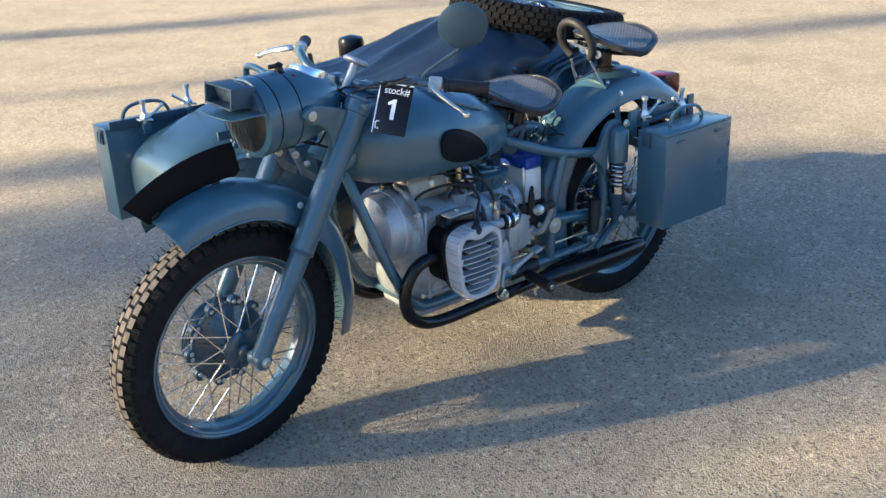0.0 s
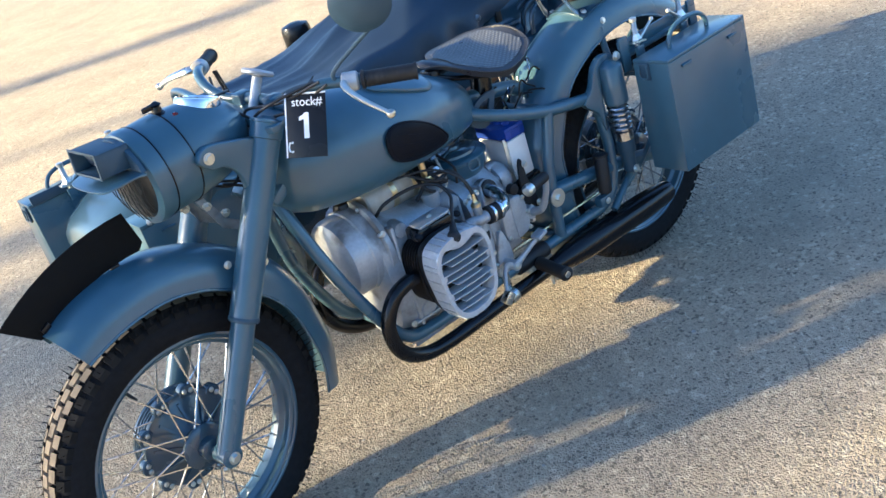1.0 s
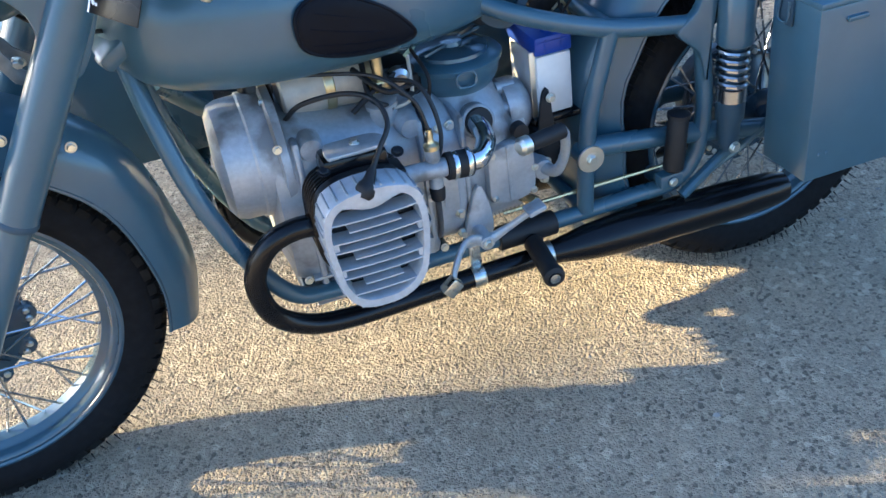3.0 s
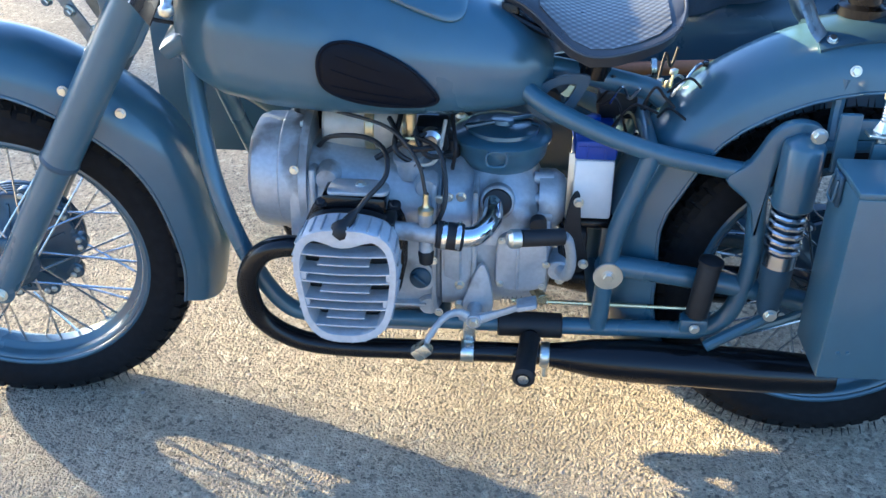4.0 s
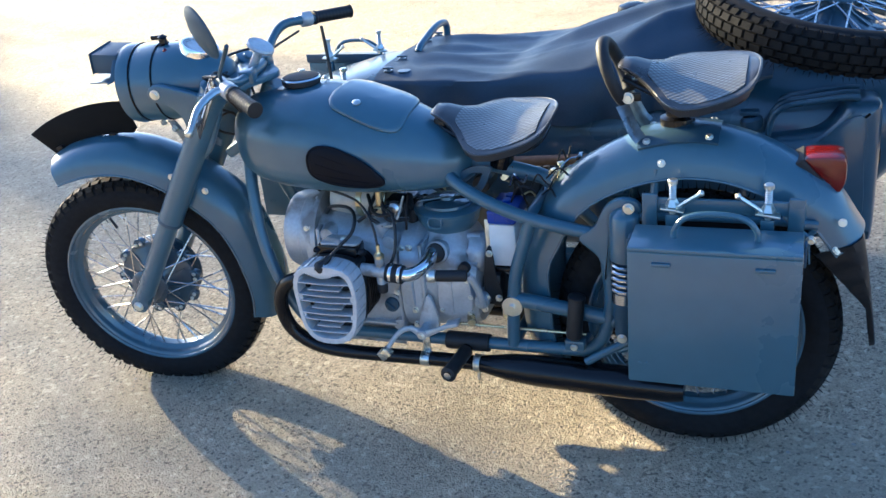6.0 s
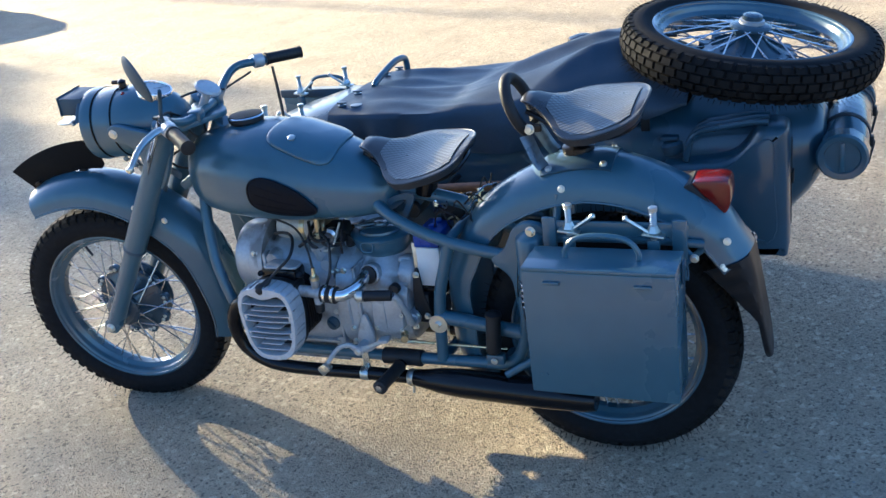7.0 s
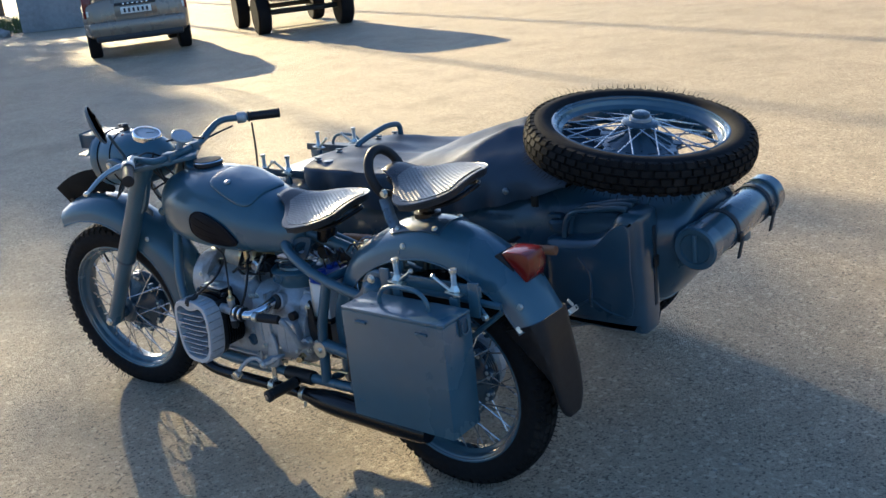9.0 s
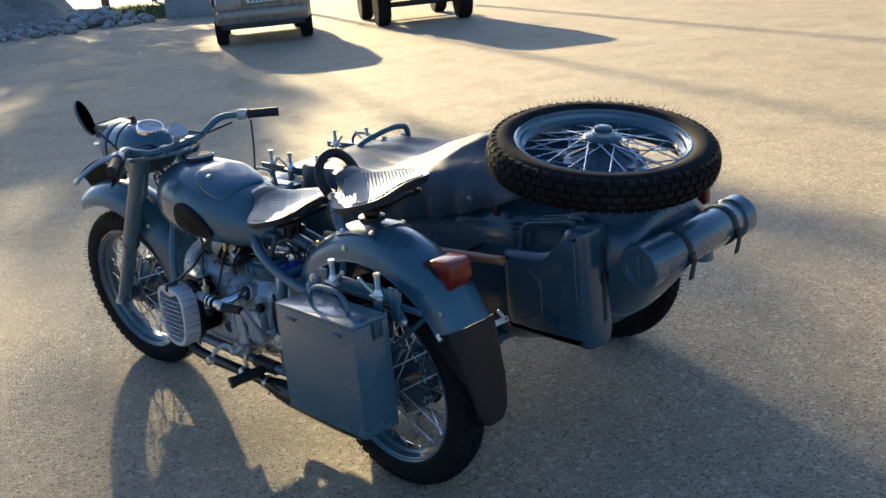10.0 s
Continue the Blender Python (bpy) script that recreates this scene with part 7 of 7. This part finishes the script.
def build_offroad_car():
    """A dark open off-roader with big tyres, rear towards the yard."""
    turn = Matrix.Rotation(math.atan2(0.53, -0.848), 4, "Z") @ Matrix.Scale(1.10, 4)
    m = Matrix.Translation((-11.62, 12.59, 0)) @ turn
    th = thing("offroad_car", m, "dark blue off-road car with large tyres", "car")
    part("body", loft([section(*r) for r in [(-0.62, 0.70, 0.62, 1.12, 1), (-0.58, 0.76, 0.58, 1.16, 1), (0.5, 0.78, 0.56, 1.18, 1), (1.7, 0.78, 0.58, 1.18, 0.98), (2.6, 0.72, 0.62, 1.12, 0.95), (2.75, 0.66, 0.66, 1.05, 0.95)]]).moved(m), BLUE_CAR, th, smooth=40)
    cab = part("cabin", loft([section(*r) for r in [(-0.60, 0.72, 1.14, 1.72, 0.9), (-0.5, 0.76, 1.14, 1.84, 0.9), (0.9, 0.76, 1.14, 1.84, 0.9), (1.25, 0.75, 1.14, 1.50, 0.92), (1.4, 0.74, 1.14, 1.2, 0.95)]]).moved(m), BLUE_CAR, th, smooth=40)
    part("rear_window", block((0.02, 1.05, 0.36), (-0.60, 0, 1.48), 0.02, Matrix.Rotation(radians(8), 4, "Y")).moved(m), GLASS, cab)
    for s in (-1, 1):
        part("side_window", block((1.2, 0.02, 0.36), (0.3, s * 0.735, 1.50), 0.02, Matrix.Rotation(radians(-s * 8), 4, "X")).moved(m), GLASS, cab)
        for x in (0.0, 2.3):
            road_wheel(th, m @ Vector((x, s * 0.80, 0.39)), 0.39, 0.25, turn)
        part("tail_light", block((0.03, 0.10, 0.14), (-0.635, s * 0.62, 0.95), 0.01).moved(m), RED, th)
        part("mirror_arm", tube([(1.3, s * 0.75, 1.25), (1.32, s * 1.0, 1.38), (1.32, s * 1.05, 1.48)], 0.02, 8).moved(m), CAR_PLASTIC, th)
    part("bumper", rod((-0.78, -0.72, 0.66), (-0.78, 0.72, 0.66), 0.055, 16).moved(m), CHROME, th)
    part("axle_beam", rod((0, -0.75, 0.38), (0, 0.75, 0.38), 0.05).moved(m), CAR_PLASTIC, th)
    part("axle_beam", rod((2.3, -0.75, 0.38), (2.3, 0.75, 0.38), 0.05).moved(m), CAR_PLASTIC, th)
    pl = part("number_plate", block((0.012, 0.50, 0.115), (-0.845, -0.05, 0.72), 0.003).moved(m), PLATE, th)
    for k in range(5):
        part("plate_bar", block((0.004, 0.035, 0.070), (-0.8525, -0.18 + k * 0.076, 0.72), 0).moved(m), CAR_PLASTIC, pl)


build_estate_car()
build_offroad_car()


def build_edge():
    """Concrete block, weedy bank and rubble at the yard's edge."""
    ob = part("concrete_block", block((2.3, 0.8, 1.5), (0, 0, 0.75), 0.03).moved(Matrix.Translation((-24.55, 15.0, 0)) @ Matrix.Rotation(radians(37), 4, "Z")), CONCRETE)
    tagged(ob, "light grey concrete block at the edge of the yard", "concrete block")
    rnd = random.Random(12)
    g = Geo()
    for _ in range(700):
        a, b = rnd.random(), rnd.random()
        x, y = -25.0 - 6 * a + 1.2 * rnd.uniform(-1, 1), 5.0 + 8.5 * b
        h = max(0, 0.5 * math.sin(min(1, a) * 2.4))
        r = rnd.uniform(0.05, 0.22)
        bm = bmesh.new()
        bmesh.ops.create_icosphere(bm, subdivisions=1, radius=r)
        for v in bm.verts:
            v.co = Vector((v.co.x * 1.3, v.co.y, v.co.z * 0.7)) * rnd.uniform(0.8, 1.2)
        bm.verts.index_update()
        g.add([v.co + Vector((x, y, h * 0.6 + r * 0.3)) for v in bm.verts], [tuple(v.index for v in f.verts) for f in bm.faces])
        bm.free()
    tagged(part("rubble", g, STONE, smooth=0), "heap of grey rubble and planks at the yard's edge", "rubble", kind="stuff")
    rows = []
    for i in range(61):
        n = -16 + 15.5 * i / 60
        fade = min(1, (-0.5 - n) / 2.0)
        row = []
        for k in range(13):
            d = 26.5 + 9.0 * k / 12
            h = 2.0 * fade * math.sin(math.pi * min(1, k / 9) / 2) ** 1.5 * (1 + 0.18 * math.sin(n * 2.3 + k) + 0.12 * math.sin(n * 5.1 - 2 * k))
            row.append(Vector((-d * 0.905 + n * 0.425, d * 0.425 + n * 0.905, h - 0.03)))
        rows.append(row + [Vector((p.x, p.y, -0.3)) for p in row[::-1]])
    tagged(part("bank", loft(rows), EARTH, smooth=60), "low earth bank with rubble behind the yard", "bank", kind="structure")
    g = Geo()
    for _ in range(7000):
        x, y = rnd.uniform(-37, -25.3), rnd.uniform(11.5, 19)
        h, a = rnd.uniform(0.08, 0.35), rnd.uniform(0, 6.28)
        dx, dy = 0.012 * math.cos(a), 0.012 * math.sin(a)
        lx, ly = rnd.uniform(-0.1, 0.1), rnd.uniform(-0.1, 0.1)
        g.add([(x - dx, y - dy, 0), (x + dx, y + dy, 0), (x + lx, y + ly, h)], [(0, 1, 2)])
    tagged(part("grass", g, GRASS, smooth=0), "rough green grass at the yard's edge", "grass", kind="stuff")


build_edge()


def build_tree(along, across, height, boughs, seed):
    """A tapered trunk with limbs; each bough (offset across, height, half width, half height, clumps) bears loose leaf clumps."""
    rnd = random.Random(seed)
    x, y = -along * 0.905 + across * 0.425, along * 0.425 + across * 0.905
    th = thing("tree", (x, y, 0), "leafy tree standing beyond the yard", "tree", "trees beyond the yard")
    g = tube([(x, y, 0), (x + 0.1, y, height * 0.3), (x - 0.1, y + 0.1, height * 0.6), (x, y, height * 0.95)], [0.13, 0.11, 0.07, 0.02], 9)
    leaves = Geo()
    for off, z, wide, tall, clumps in boughs:
        for _ in range(3):
            o = off + rnd.uniform(-0.7, 0.7) * wide
            tip = Vector((x + o * 0.425, y + o * 0.905, z + rnd.uniform(-0.4, 0.4) * tall))
            g.join(tube([(x, y, max(2.0, z - 1.2)), Vector((x, y, z - 0.6)).lerp(tip, 0.5), tip], [0.04, 0.03, 0.01], 6))
        for _ in range(clumps):
            a, r, e = rnd.uniform(0, 6.28), rnd.random() ** 0.5, rnd.uniform(-1, 1)
            o, h, f = off + wide * r * math.cos(a), z + tall * r * math.sin(a), e * 0.9
            c = Vector((x + o * 0.425 - f * 0.905, y + o * 0.905 + f * 0.425, h - f * 0.3))
            for _ in range(12):
                p = c + Vector((rnd.gauss(0, 0.16), rnd.gauss(0, 0.16), rnd.gauss(0, 0.12)))
                u = Vector((rnd.uniform(-1, 1), rnd.uniform(-1, 1), rnd.uniform(-1, 1))).normalized() * 0.085
                v = u.orthogonal().normalized() * 0.05
                leaves.add([p - u, p + v, p + u, p - v], [(0, 1, 2, 3)])
    part("trunk", g, BARK, th)
    part("crown", leaves, LEAF, th, kind="stuff", smooth=0)


build_tree(48, 0.2, 12.6, [(0, 8.2, 2.4, 1.0, 420), (-0.6, 9.6, 2.2, 0.9, 400), (0.4, 10.8, 2.0, 0.9, 330), (0.2, 11.9, 1.9, 0.6, 260), (0, 6.4, 2.6, 1.0, 420), (0.2, 4.4, 2.6, 1.1, 400), (-0.4, 12.60, 1.7, 0.45, 260)], 20)
build_tree(50, -3.6, 13.8, [(0, 8.0, 2.4, 1.0, 420), (0.3, 9.6, 2.4, 1.0, 400), (0, 11.2, 2.2, 1.0, 340), (0, 12.6, 1.6, 0.7, 130), (0, 6.2, 2.6, 1.0, 400), (0.2, 4.2, 2.6, 1.1, 400)], 21)
build_tree(52, -7.8, 14.6, [(0, 7.6, 2.6, 1.1, 190), (0.4, 9.4, 2.6, 1.0, 190), (0, 11.2, 2.4, 1.0, 190), (0, 12.9, 2.0, 1.0, 160)], 22)
# two thin birches whose loose crowns shade the yard in patches
build_tree(47, 0.35, 15.9, [(-1.00, 14.60, 0.36, 0.55, 11), (-0.42, 15.18, 0.50, 0.36, 27), (0.15, 13.46, 0.90, 0.30, 24), (-0.92, 13.70, 0.42, 0.40, 10), (-0.50, 13.44, 0.75, 0.32, 14)], 23)
build_tree(47, 2.6, 15.6, [(-0.45, 14.50, 1.05, 0.32, 24), (-1.35, 14.62, 0.50, 0.38, 36), (-1.50, 15.25, 0.45, 0.30, 12), (0.75, 13.85, 0.40, 0.22, 14), (-1.05, 13.83, 0.95, 0.20, 58)], 24)
build_tree(48, 5.4, 18.6, [(0, 15.2, 0.30, 0.5, 8), (0.1, 16.4, 0.35, 0.6, 10)], 25)
build_tree(49, 8.8, 19.0, [(0, 14.6, 0.40, 0.5, 12), (-0.2, 16.4, 0.4, 0.6, 12)], 26)
